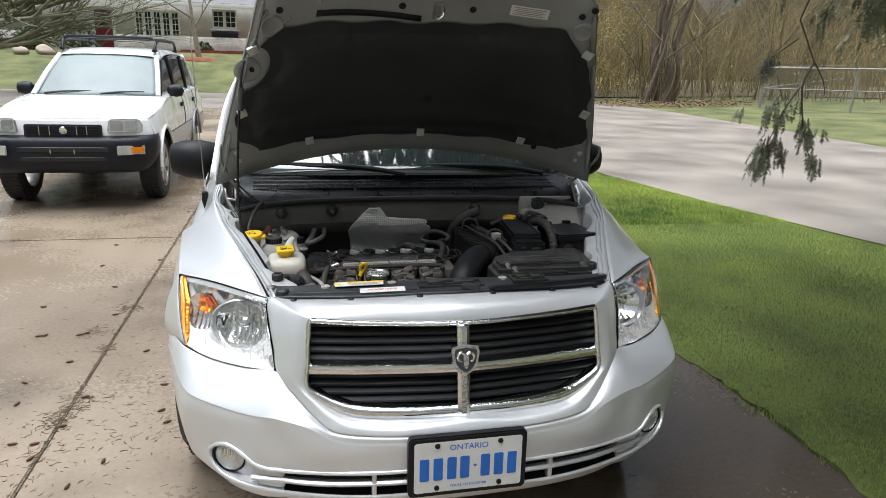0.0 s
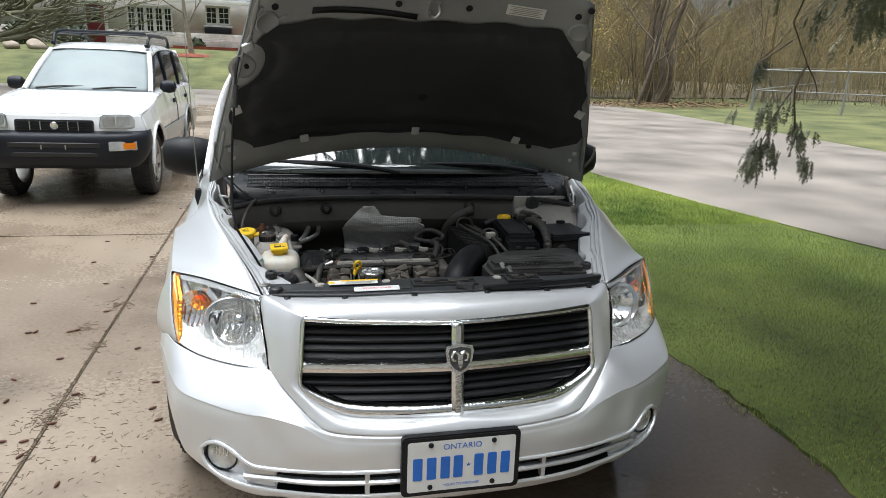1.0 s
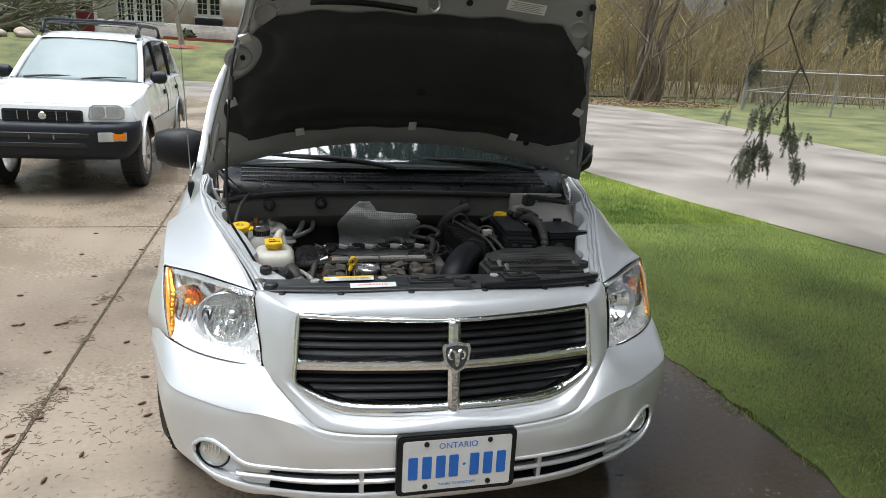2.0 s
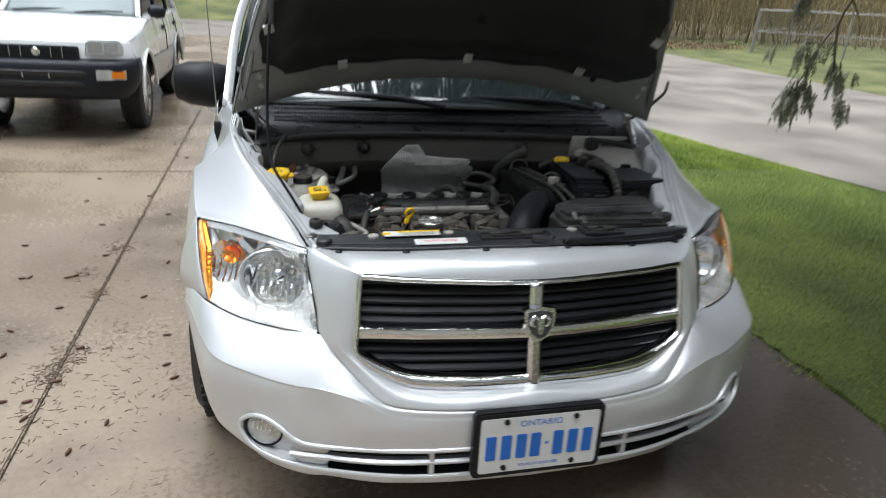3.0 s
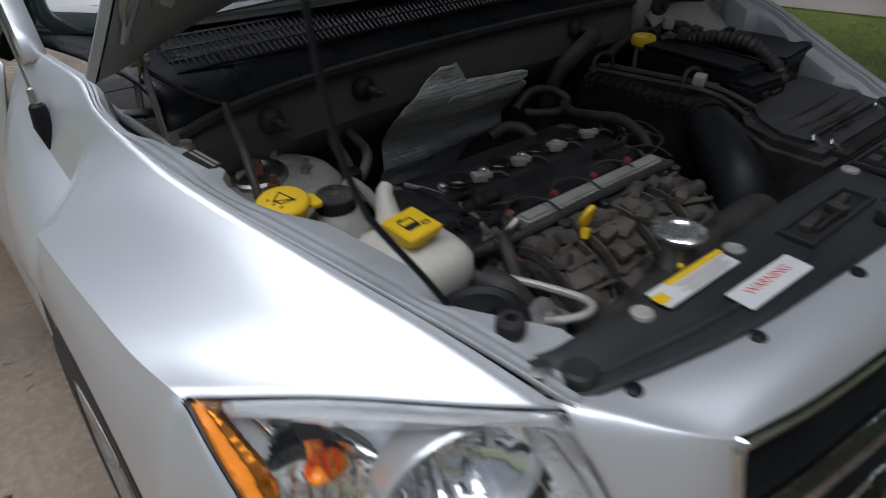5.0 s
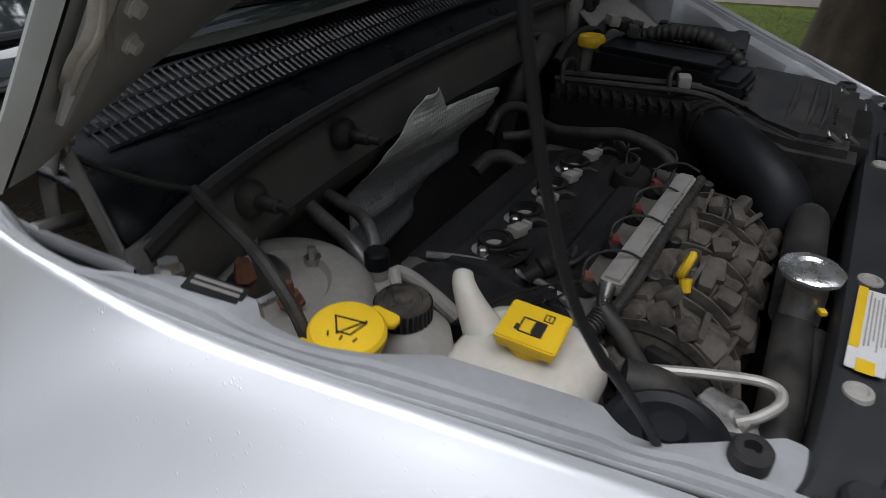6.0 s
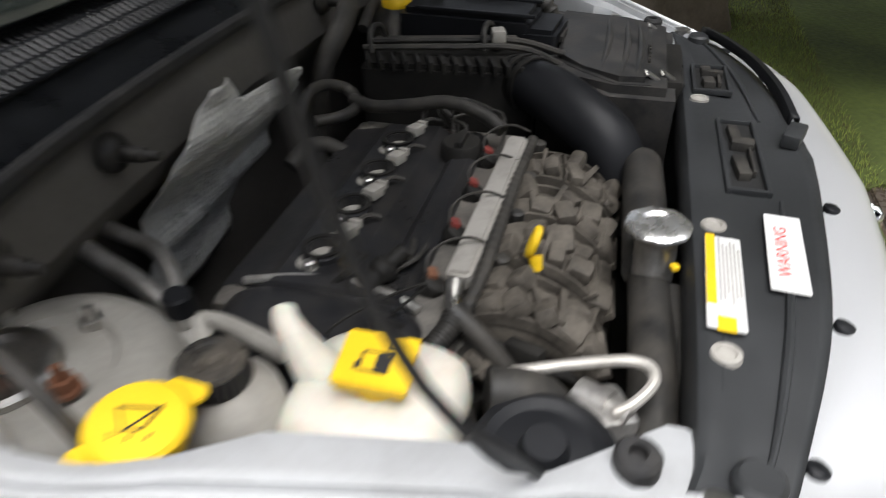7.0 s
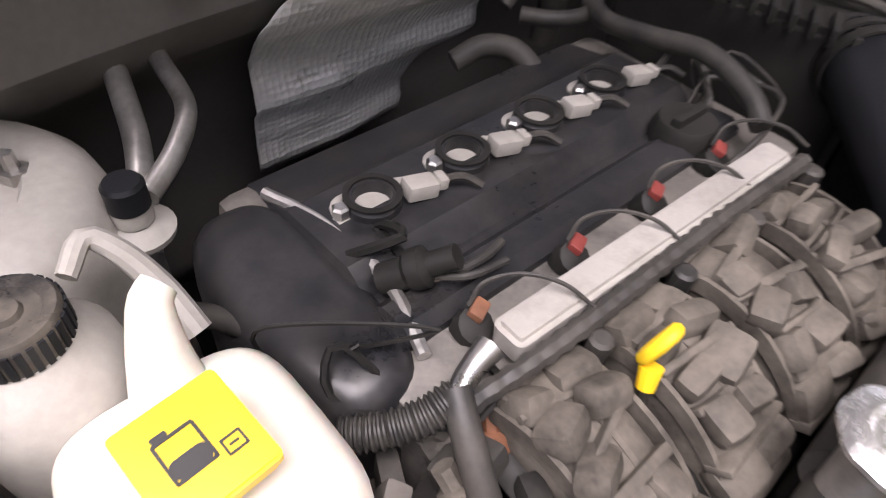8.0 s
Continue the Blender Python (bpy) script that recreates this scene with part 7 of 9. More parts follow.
    part("inner_wedge", bm, DARK_MIRROR, lamp, "dark mirrored end of the lamp", thick=0.0015)
    for t in range(11):
        u0 = 0.07 + 0.07 * t
        low_v, high_v = 0.93 - 0.05 * (t < 2), (0.52, 0.50, 0.58, 0.68, 0.75, 0.78, 0.78, 0.75, 0.72, 0.72, 0.75)[t]
        bm = bmesh.new()
        rod(bm, on_housing(s, u0, low_v), on_housing(s, u0 + 0.03, high_v), 0.0008, 0.0008, 5)
        part("bezel_groove", bm, GREY_TANK, lamp)

# wipers, cowl vents, antenna
for s, x0, x1 in ((0, -0.02, -0.60), (1, 0.56, -0.03)):
    bm = bmesh.new()
    base = (x0, 0.93 + 0.05 * abs(x0), 1.018)
    tipp = (x1, 0.99 + 0.08 * abs(x1), 1.050)
    tube(bm, [base, ((x0 * 0.7 + x1 * 0.3), 0.950, 1.045), tipp], [0.010, 0.008, 0.005], 8, 20)
    wiper = part("wiper", bm, BLACK_PLASTIC, car, "black windshield wiper")
    bm = bmesh.new()
    tube(bm, [(x0 * 0.75 + x1 * 0.25, 0.968, 1.040), ((x0 + x1) / 2, 0.972, 1.046), (x1 * 1.04, 1.01 + 0.07 * abs(x1), 1.050)], 0.006, 6, 20)
    part("blade", bm, RUBBER, wiper)
# cowl mesh: a black sheet paints the recess's shade under three rows of small openings, and ribbed vents beside it
def cowl_at(x, f, lift=0.0):
    """A point on the sloping cowl: f 0 at the low edge to 1 at the upper edge."""
    a = Vector((x, 0.905 - 0.037 * abs(x), 0.9655))
    b = Vector((x, 0.935, 0.986))
    n = Vector((0, -0.55, 0.83))
    return a.lerp(b, f) + n * lift


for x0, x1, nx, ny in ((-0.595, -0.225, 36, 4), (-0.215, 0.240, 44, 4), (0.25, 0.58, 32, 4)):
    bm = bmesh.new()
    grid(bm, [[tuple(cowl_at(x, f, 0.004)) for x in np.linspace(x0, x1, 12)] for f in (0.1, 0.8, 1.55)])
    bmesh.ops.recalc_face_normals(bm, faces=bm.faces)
    mesh_ = part("vent_shade_sheet", bm, INK_AND_HOLES, cowl, "black sheet standing in for the shade behind the cowl mesh", thick=0.003)
    for i in range(nx + 1):
        x = x0 + (x1 - x0) * i / nx
        bm = bmesh.new()
        rod(bm, cowl_at(x, 0.08, 0.009), cowl_at(x, 1.58, 0.009), 0.0017, 0.0017, 4)
        part("vent_rib", bm, COWL_PLASTIC, mesh_)
    for i in range(ny):
        f = 0.08 + 1.5 * i / (ny - 1)
        bm = bmesh.new()
        tube(bm, [tuple(cowl_at(x, f, 0.009)) for x in (x0 - 0.004, (x0 + x1) / 2, x1 + 0.004)], 0.0024, 4, 10)
        part("vent_bar", bm, COWL_PLASTIC, mesh_)
bm = bmesh.new()
lathe(bm, (-0.776, 0.937, 0.925), (0, 0.1, 1), [(-0.035, 0.004), (0.0, 0.013), (0.028, 0.011), (0.034, 0.006)], 14)
ant = part("antenna", bm, BLACK_PLASTIC, car, "thin whip antenna on a black base")
bm = bmesh.new()
lathe(bm, (-0.776, 0.940, 0.957), (0, 0.1, 1), [(0, 0.007), (0.02, 0.006), (0.022, 0.003)], 10)
tube(bm, [(-0.776, 0.942, 0.975), (-0.790, 0.99, 1.25), (-0.81, 1.06, 1.62)], [0.0022, 0.0018, 0.0012], 6, 12)
part("mast", bm, STEEL, ant)


# ---- the white suv parked ahead ----
suv = thing("parked_suv", "white suv with dark grey bumper parked on the wet driveway", "car", pose(-2.49, 5.07, 0, 0, 0, 0.5) @ Matrix.Diagonal((0.935, 1.03, 1, 1)))
TINT = material("tinted_glass", (0.010, 0.011, 0.012), 0.10, 0.0, 0.2, 3, 40, 0.0, 0.02, Specular_IOR_Level=0.25)
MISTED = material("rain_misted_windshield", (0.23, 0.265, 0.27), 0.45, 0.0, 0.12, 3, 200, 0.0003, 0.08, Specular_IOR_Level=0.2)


def suv_both(curves, n, m, name, mat, label="", thick=0.004, keep=None, parent=None, xs=1.0):
    p = loft(curves, n, m) * np.array([xs, 1, 1])
    bm = bmesh.new()
    grid(bm, p, keep=keep)
    grid(bm, flipx(p), keep=keep)
    bmesh.ops.remove_doubles(bm, verts=bm.verts, dist=0.001)
    bmesh.ops.recalc_face_normals(bm, faces=bm.faces)
    return part(name, bm, mat, parent or suv, label, thick=thick)


# hood and front face
suv_both([[(0, -0.005, 0.845), (-0.35, 0.005, 0.845), (-0.60, 0.04, 0.845), (-0.742, 0.135, 0.842)],
          [(0, 0.03, 0.875), (-0.35, 0.04, 0.872), (-0.60, 0.09, 0.868), (-0.752, 0.20, 0.858)],
          [(0, 0.45, 0.945), (-0.35, 0.46, 0.94), (-0.60, 0.50, 0.925), (-0.768, 0.52, 0.890)],
          [(0, 1.02, 1.0), (-0.35, 1.05, 1.0), (-0.60, 1.11, 0.995), (-0.754, 1.17, 0.984)]], 18, 20, "hood", WHITE_PAINT, "white hood")
suv_both([[(0, -0.01, 0.845), (-0.35, 0.0, 0.845), (-0.60, 0.035, 0.845), (-0.74, 0.13, 0.84)],
          [(0, -0.03, 0.76), (-0.35, -0.02, 0.76), (-0.62, 0.02, 0.76), (-0.765, 0.13, 0.76)],
          [(0, -0.035, 0.685), (-0.35, -0.03, 0.685), (-0.63, 0.01, 0.685), (-0.785, 0.13, 0.685)]], 18, 10, "front_panel", WHITE_PAINT, "white front panel")
# bumper
suv_both([[(0, -0.03, 0.70), (-0.4, -0.025, 0.70), (-0.66, 0.01, 0.70), (-0.79, 0.12, 0.70), (-0.80, 0.26, 0.70)],
          [(0, -0.10, 0.665), (-0.4, -0.095, 0.665), (-0.68, -0.05, 0.665), (-0.80, 0.08, 0.66), (-0.81, 0.26, 0.66)],
          [(0, -0.12, 0.55), (-0.4, -0.11, 0.55), (-0.68, -0.06, 0.55), (-0.80, 0.08, 0.55), (-0.81, 0.25, 0.56)],
          [(0, -0.10, 0.42), (-0.4, -0.095, 0.42), (-0.66, -0.04, 0.42), (-0.76, 0.08, 0.43), (-0.77, 0.2, 0.46)],
          [(0, -0.04, 0.36), (-0.4, -0.035, 0.36), (-0.62, 0.0, 0.36), (-0.70, 0.10, 0.37), (-0.71, 0.2, 0.42)]], 24, 22, "bumper", BUMPER_BLACK, "dark grey plastic bumper")
# raised black strips paint the shade of the two bumper slots
for z, h, w in ((0.58, 0.06, 0.50), (0.495, 0.055, 0.48)):
    bm = bmesh.new()
    pts = [(-w, -0.06, z), (-w * 0.8, -0.100, z), (0, -0.113, z), (w * 0.8, -0.100, z), (w, -0.06, z)]
    c = curve_pts(pts, 30)
    grid(bm, np.stack([c + [0, 0, h / 2], c + [0, -0.010, h / 2 - 0.012], c + [0, -0.010, -h / 2 + 0.012], c + [0, 0, -h / 2]]))
    bmesh.ops.recalc_face_normals(bm, faces=bm.faces)
    part("bumper_slot_shade", bm, INK_AND_HOLES, suv, thick=0.006)
for x in (-0.11, 0.10):
    bm = bmesh.new()
    box(bm, (x, -0.124, 0.565), (0.012, 0.01, 0.04), 0.003)
    part("plate_bracket", bm, STEEL, suv)
# grille
bm = bmesh.new()
slab(bm, rounded(0.69, 0.114, 0.02), face_m((0, -0.034, 0.742), (1, 0, 0), (0, 0.10, 1)), 0.010, 0.003)
sg = part("grille", bm, INK_AND_HOLES, suv, "black grille with small bright bars")
for z in (0.705, 0.730, 0.755, 0.780):
    bm = bmesh.new()
    box(bm, (0, -0.048 + (z - 0.742) * 0.1, z), (0.65, 0.012, 0.008), 0.002)
    part("grille_bar", bm, BUMPER_BLACK, sg)
for x in (-0.21, -0.12, 0.12, 0.21):
    bm = bmesh.new()
    box(bm, (x, -0.052, 0.742), (0.008, 0.010, 0.085), 0.002)
    part("grille_rib", bm, STEEL, sg)
bm = bmesh.new()
lathe(bm, (0, -0.050, 0.745), (0, -1, 0), [(0, 0.036), (0.006, 0.036), (0.010, 0.030), (0.008, 0.022), (0.008, 0)], 28)
part("emblem", bm, CHROME, sg, "plain round chrome emblem")
# lamps
SUV_LENS = material("ribbed_lamp_glass", (0.52, 0.54, 0.53), 0.12, 0.2, 0.25, 9, 60, 0.004, 0.05, coat=1.0)
for s in (-1, 1):
    bm = bmesh.new()
    m = face_m((s * 0.545, -0.010, 0.787), (1, s * 0.20, 0), (0, 0.10, 1))
    shape = [(s * u, v) for u, v in ((-0.150, -0.066), (0.120, -0.066), (0.158, -0.050), (0.166, 0.010), (0.140, 0.052), (0.105, 0.066), (-0.115, 0.062), (-0.140, 0.046), (-0.156, -0.040))]
    shape = shape if s > 0 else shape[::-1]
    slab(bm, shape, m, 0.012, 0.004)
    hl_ = part("headlight", bm, STEEL, suv, "ribbed clear headlight")
    bm = bmesh.new()
    slab(bm, [(u * 0.94, v * 0.90) for u, v in shape], m @ Matrix.Translation((0, 0, 0.006)), 0.014, 0.005)
    part("lens", bm, SUV_LENS, hl_)
    for u in (-0.07, 0.06):
        bm = bmesh.new()
        slab(bm, rounded(0.118, 0.092, 0.022), m @ Matrix.Translation((s * u, 0.002, 0.019)), 0.003, 0.001)
        for k in range(5):
            box(bm, m @ Vector((s * u + 0.022 * (k - 2), 0.002, 0.0225)), (0.003, 0.003, 0.070), 0.001)
        part("lamp_bowl", bm, DARK_MIRROR, hl_)
    bm = bmesh.new()
    m = face_m((s * 0.60, -0.078, 0.575), (1, s * 0.42, 0), (0, 0.02, 1))
    slab(bm, rounded(0.255, 0.085, 0.012), m, 0.014, 0.004)
    sig = part("turn_signal", bm, SUV_LENS, suv, "clear and amber turn signal")
    bm = bmesh.new()
    slab(bm, rounded(0.115, 0.058, 0.008), m @ Matrix.Translation((s * 0.058, 0, 0.012)), 0.006, 0.002)
    part("amber_lens", bm, AMBER, sig)
# sides with wheel arches
AX, WB = 0.63, 2.30


def off_wheels(c):
    return min(math.hypot(c[1] - AX, c[2] - 0.33), math.hypot(c[1] - AX - WB, c[2] - 0.33)) > 0.385


suv_both([[(-0.74, 0.14, 0.84), (-0.765, 0.5, 0.885), (-0.75, 1.15, 0.98), (-0.755, 2.4, 0.99), (-0.73, 3.75, 0.98)],
          [(-0.785, 0.14, 0.70), (-0.805, 0.5, 0.74), (-0.79, 1.2, 0.80), (-0.795, 2.4, 0.80), (-0.79, 3.85, 0.78)],
          [(-0.80, 0.2, 0.60), (-0.812, 0.5, 0.62), (-0.795, 1.2, 0.62), (-0.80, 2.4, 0.62), (-0.80, 3.9, 0.62)]], 60, 14, "side", WHITE_PAINT, "white body side", keep=off_wheels)
suv_both([[(-0.803, 0.2, 0.62), (-0.815, 0.5, 0.62), (-0.80, 1.2, 0.62), (-0.805, 2.4, 0.62), (-0.805, 3.9, 0.62)],
          [(-0.80, 0.25, 0.46), (-0.81, 0.5, 0.46), (-0.80, 1.2, 0.46), (-0.80, 2.4, 0.46), (-0.79, 3.9, 0.46)],
          [(-0.76, 0.3, 0.33), (-0.77, 0.5, 0.33), (-0.76, 1.2, 0.33), (-0.76, 2.4, 0.33), (-0.76, 3.8, 0.36)]], 60, 12, "lower_side", SILVER_LOWER, "grey lower body side", keep=off_wheels)
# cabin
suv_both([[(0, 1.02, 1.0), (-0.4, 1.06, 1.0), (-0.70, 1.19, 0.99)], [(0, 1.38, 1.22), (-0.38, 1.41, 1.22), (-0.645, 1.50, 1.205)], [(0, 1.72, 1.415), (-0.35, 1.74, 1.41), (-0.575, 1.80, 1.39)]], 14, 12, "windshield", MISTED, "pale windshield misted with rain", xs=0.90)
suv_both([[(0, 1.70, 1.420), (-0.35, 1.72, 1.415), (-0.58, 1.79, 1.395), (-0.635, 1.84, 1.36)], [(0, 2.0, 1.475), (-0.35, 2.0, 1.47), (-0.58, 2.02, 1.45), (-0.645, 2.02, 1.41)],
          [(0, 2.9, 1.495), (-0.35, 2.9, 1.49), (-0.58, 2.9, 1.47), (-0.645, 2.9, 1.43)], [(0, 3.75, 1.45), (-0.35, 3.75, 1.445), (-0.57, 3.72, 1.43), (-0.63, 3.68, 1.39)]], 16, 20, "roof", WHITE_PAINT, "white roof", xs=0.92)
suv_both([[(-0.725, 1.19, 0.99), (-0.745, 2.4, 1.0), (-0.725, 3.72, 0.99)], [(-0.685, 1.52, 1.20), (-0.70, 2.4, 1.22), (-0.685, 3.70, 1.20)], [(-0.638, 1.84, 1.36), (-0.648, 2.4, 1.42), (-0.635, 3.66, 1.39)]], 24, 10, "side_glass", TINT, "dark side windows", xs=0.93)
suv_both([[(-0.760, 0.98, 0.965), (-0.752, 1.5, 0.984), (-0.757, 2.4, 0.990), (-0.735, 3.74, 0.980)], [(-0.66, 1.06, 0.992), (-0.665, 1.5, 1.0), (-0.68, 2.4, 1.008), (-0.66, 3.74, 0.998)]], 30, 5, "shoulder", WHITE_PAINT)
suv_both([[(0, 3.75, 1.45), (-0.57, 3.72, 1.43)], [(0, 3.86, 1.0), (-0.73, 3.78, 0.98)], [(0, 3.95, 0.7), (-0.80, 3.88, 0.66)], [(0, 3.92, 0.40), (-0.76, 3.85, 0.40)]], 12, 12, "tailgate", WHITE_PAINT)
for s in (-1, 1):
    for pts, r in (([(s * 0.655, 1.16, 0.985), (s * 0.603, 1.51, 1.215), (s * 0.545, 1.82, 1.395)], 0.030),):
        bm = bmesh.new()
        tube(bm, pts, r, 10, 14)
        part("pillar", bm, WHITE_PAINT, suv)
    for y0, y1 in ((2.05, 2.08), (3.0, 3.03)):
        bm = bmesh.new()
        tube(bm, [(s * 0.690, y0, 0.99), (s * 0.655, y0 + 0.02, 1.22), (s * 0.606, y1 + 0.03, 1.41)], 0.018, 8, 10)
        part("window_post", bm, BUMPER_BLACK, suv)
        bm = bmesh.new()
        tube(bm, [(s * 0.757, y0, 0.98), (s * 0.798, y0, 0.80), (s * 0.80, y0, 0.6), (s * 0.79, y0, 0.40)], 0.004, 6, 12)
        part("door_seam", bm, INK_AND_HOLES, suv)
    for y in (1.90, 2.88):
        bm = bmesh.new()
        box(bm, (s * 0.795, y, 0.865), (0.025, 0.14, 0.05), 0.010)
        part("door_handle", bm, BUMPER_BLACK, suv)
    bm = bmesh.new()
    rows = []
    for t, a, b in ((0.0, 0.02, 0.03), (0.03, 0.055, 0.060), (0.10, 0.065, 0.072), (0.165, 0.050, 0.058), (0.185, 0.01, 0.012)):
        rows.append([(s * (0.72 + t), 1.40 + a * math.cos(q), 1.045 + b * math.sin(q)) for q in np.linspace(0, 2 * math.pi, 18, endpoint=False)])
    grid(bm, rows, closed=True)
    bmesh.ops.recalc_face_normals(bm, faces=bm.faces)
    part("door_mirror", bm, BUMPER_BLACK, suv, "black door mirror")
    bm = bmesh.new()
    tube(bm, [(s * 0.520, 1.86, 1.455), (s * 0.528, 1.93, 1.545), (s * 0.532, 2.05, 1.578), (s * 0.535, 2.6, 1.585), (s * 0.532, 3.15, 1.575), (s * 0.526, 3.28, 1.535), (s * 0.520, 3.36, 1.465)], 0.019, 10, 50)
    rack = part("roof_rail", bm, BUMPER_BLACK, suv, "black arched roof rail")
    for y in (1.88, 3.33):
        bm = bmesh.new()
        box(bm, (s * 0.520, y, 1.468), (0.050, 0.12, 0.035), 0.012)
        part("rail_foot", bm, BUMPER_BLACK, rack)
    for y in (AX, AX + WB):
        wheel(suv, pose(s * 0.665, y, 0.335, 0, 0, 0 if s > 0 else 180), 0.335, 0.21, 5, "black tyre on a silver alloy rim")
        bm = bmesh.new()
        arc = [(s * 0.812, y + 0.395 * math.cos(a), 0.33 + 0.395 * math.sin(a)) for a in np.linspace(radians(5), radians(175), 13)]
        tube(bm, arc, 0.018, 8, 40)
        part("wheel_arch_trim", bm, WHITE_PAINT if y == AX else SILVER_LOWER, suv)
for y in (1.98, 2.95):
    bm = bmesh.new()
    tube(bm, [(-0.535, y, 1.572), (-0.48, y, 1.600), (-0.25, y, 1.606), (0.25, y, 1.606), (0.48, y, 1.600), (0.535, y, 1.572)], 0.017, 8, 40)
    part("roof_bar", bm, BUMPER_BLACK, suv, "black roof rack bar")
for x0, x1 in ((-0.55, -0.02), (0.02, 0.52)):
    bm = bmesh.new()
    tube(bm, [(x0 + 0.05, 1.05, 1.012), ((x0 + x1) / 2, 1.07, 1.035), (x1, 1.10, 1.040)], [0.012, 0.008, 0.006], 8, 14)
    part("wiper", bm, INK_AND_HOLES, suv, "black windshield wiper")
bm = bmesh.new()
tube(bm, [(0.60, 1.80, 1.40), (0.57, 1.74, 1.52), (0.53, 1.66, 1.68)], 0.004, 6, 8)
part("antenna", bm, STEEL, suv)
bm = bmesh.new()
box(bm, (0, 1.9, 0.42), (1.3, 3.3, 0.18), 0.03)
part("underbody", bm, INK_AND_HOLES, suv)


# ---- house across the road ----
BRICK = material("pale_grey_brick", (0.60, 0.57, 0.53), 0.9, 0.0, 0.15, 1.5, 18, 0.006, 0.05)
STONE = material("pale_ledge_stone", (0.50, 0.465, 0.415), 0.9, 0.0, 0.25, 4, 20, 0.01, 0.05)
SHINGLE = material("grey_shingles", (0.16, 0.16, 0.17), 0.9, 0.0, 0.25, 3, 12, 0.01, 0.05)
TRIM = material("white_trim", (0.75, 0.75, 0.73), 0.5, 0.0, 0.05, 3, 60, 0.0)
RED_DOOR = material("red_door_paint", (0.17, 0.02, 0.026), 0.4, 0.0, 0.1, 3, 60, 0.0)
MULCH = material("red_brown_mulch", (0.20, 0.055, 0.03), 0.95, 0.0, 0.4, 5, 40, 0.03, 0.03)
HZ = 1.62
house = thing("house", "long pale brick bungalow with white windows and red door", "house", pose(0, 39, HZ))
bm = bmesh.new()
grid(bm, [[(x, 0, z) for x in (-26, 16)] for z in (0.7, 2.45)])
part("brick_wall", bm, BRICK, house, thick=0.25)
bm = bmesh.new()
grid(bm, [[(x, -0.06, z) for x in (-26, 16)] for z in (-1.0, 0.72)])
part("stone_wall", bm, STONE, house, thick=0.3)
for k in range(8):
    bm = bmesh.new()
    box(bm, (-5, -0.065, 0.02 + 0.085 * k), (42, 0.02, 0.012))
    part("mortar_joint", bm, BRICK, house)
bm = bmesh.new()
slab(bm, [(-0.7, 0.0), (6.0, 2.6), (6.0, 2.4), (-0.7, -0.22)], face_m((-26.5, 0, 2.48), (0, 1, 0), (0, 0, 1)) @ Matrix.Translation((0, 0, 0)), 43)
part("roof", bm, SHINGLE, house, "grey shingle roof")
bm = bmesh.new()
box(bm, (-5, -0.72, 2.36), (43, 0.06, 0.20), 0.01)
part("eave", bm, TRIM, house)


def house_window(x0, x1, z0, z1, lights, cols, rows):
    bm = bmesh.new()
    box(bm, ((x0 + x1) / 2, -0.02, (z0 + z1) / 2), (x1 - x0, 0.10, z1 - z0), 0.01)
    win = part("window", bm, TRIM, house, "white window with small panes")
    w = (x1 - x0) / lights
    for i in range(lights):
        for c in range(cols):
            for r in range(rows):
                bm = bmesh.new()
                pw, ph = (w - 0.14) / cols, (z1 - z0 - 0.2) / rows
                box(bm, (x0 + w * i + 0.07 + pw * (c + 0.5), -0.075, z0 + 0.1 + ph * (r + 0.5)), (pw - 0.035, 0.012, ph - 0.035))
                part("pane", bm, GLASS, win)
    bm = bmesh.new()
    box(bm, ((x0 + x1) / 2, -0.12, z0 - 0.05), (x1 - x0 + 0.2, 0.2, 0.09), 0.01)
    part("sill", bm, TRIM, win)


house_window(-8.75, -6.45, 0.62, 2.02, 5, 2, 4)
house_window(-4.75, -3.45, 1.18, 2.20, 2, 2, 3)
house_window(1.5, 3.6, 0.9, 2.1, 3, 2, 3)
bm = bmesh.new()
box(bm, (-4.1, -0.20, 0.88), (1.4, 0.35, 0.28), 0.03)
part("flower_box", bm, BUMPER_BLACK, house, "dark window box")
bm = bmesh.new()
box(bm, (-10.35, -0.02, 1.0), (1.25, 0.16, 2.2), 0.02)
dr = part("door", bm, TRIM, house, "red front door in a white frame")
bm = bmesh.new()
box(bm, (-10.30, -0.10, 0.95), (0.85, 0.06, 1.95), 0.01)
part("door_leaf", bm, RED_DOOR, dr)
bm = bmesh.new()
box(bm, (-10.30, -0.13, 1.45), (0.55, 0.03, 0.75), 0.01)
part("door_glass", bm, GLASS, dr)
bm = bmesh.new()
slab(bm, [(-6.4, -1.6), (8, -1.6), (8, 0), (-6.4, 0)], Matrix.Translation((0, 39, HZ - 0.3)), 0.32, 0.1)
solid("mulch_bed", bm, MULCH, "red-brown mulch bed along the house wall", "garden bed", kind="structure")

# ---- bare trees, thicket and woods ----
BARK = material("grey_brown_bark", (0.13, 0.105, 0.08), 0.95, 0.0, 0.35, 6, 40, 0.01, 0.04)
PALE_BARK = material("pale_bark", (0.24, 0.21, 0.16), 0.95, 0.0, 0.35, 6, 40, 0.01, 0.04)
TWIG = material("thicket_twigs", (0.19, 0.145, 0.075), 0.95, 0.0, 0.4, 0.5, 4, 0.0, 0.03, color2=(0.38, 0.30, 0.155))
MOSSY = material("green_grey_bark", (0.14, 0.14, 0.085), 0.95, 0.0, 0.4, 8, 60, 0.008, 0.04)


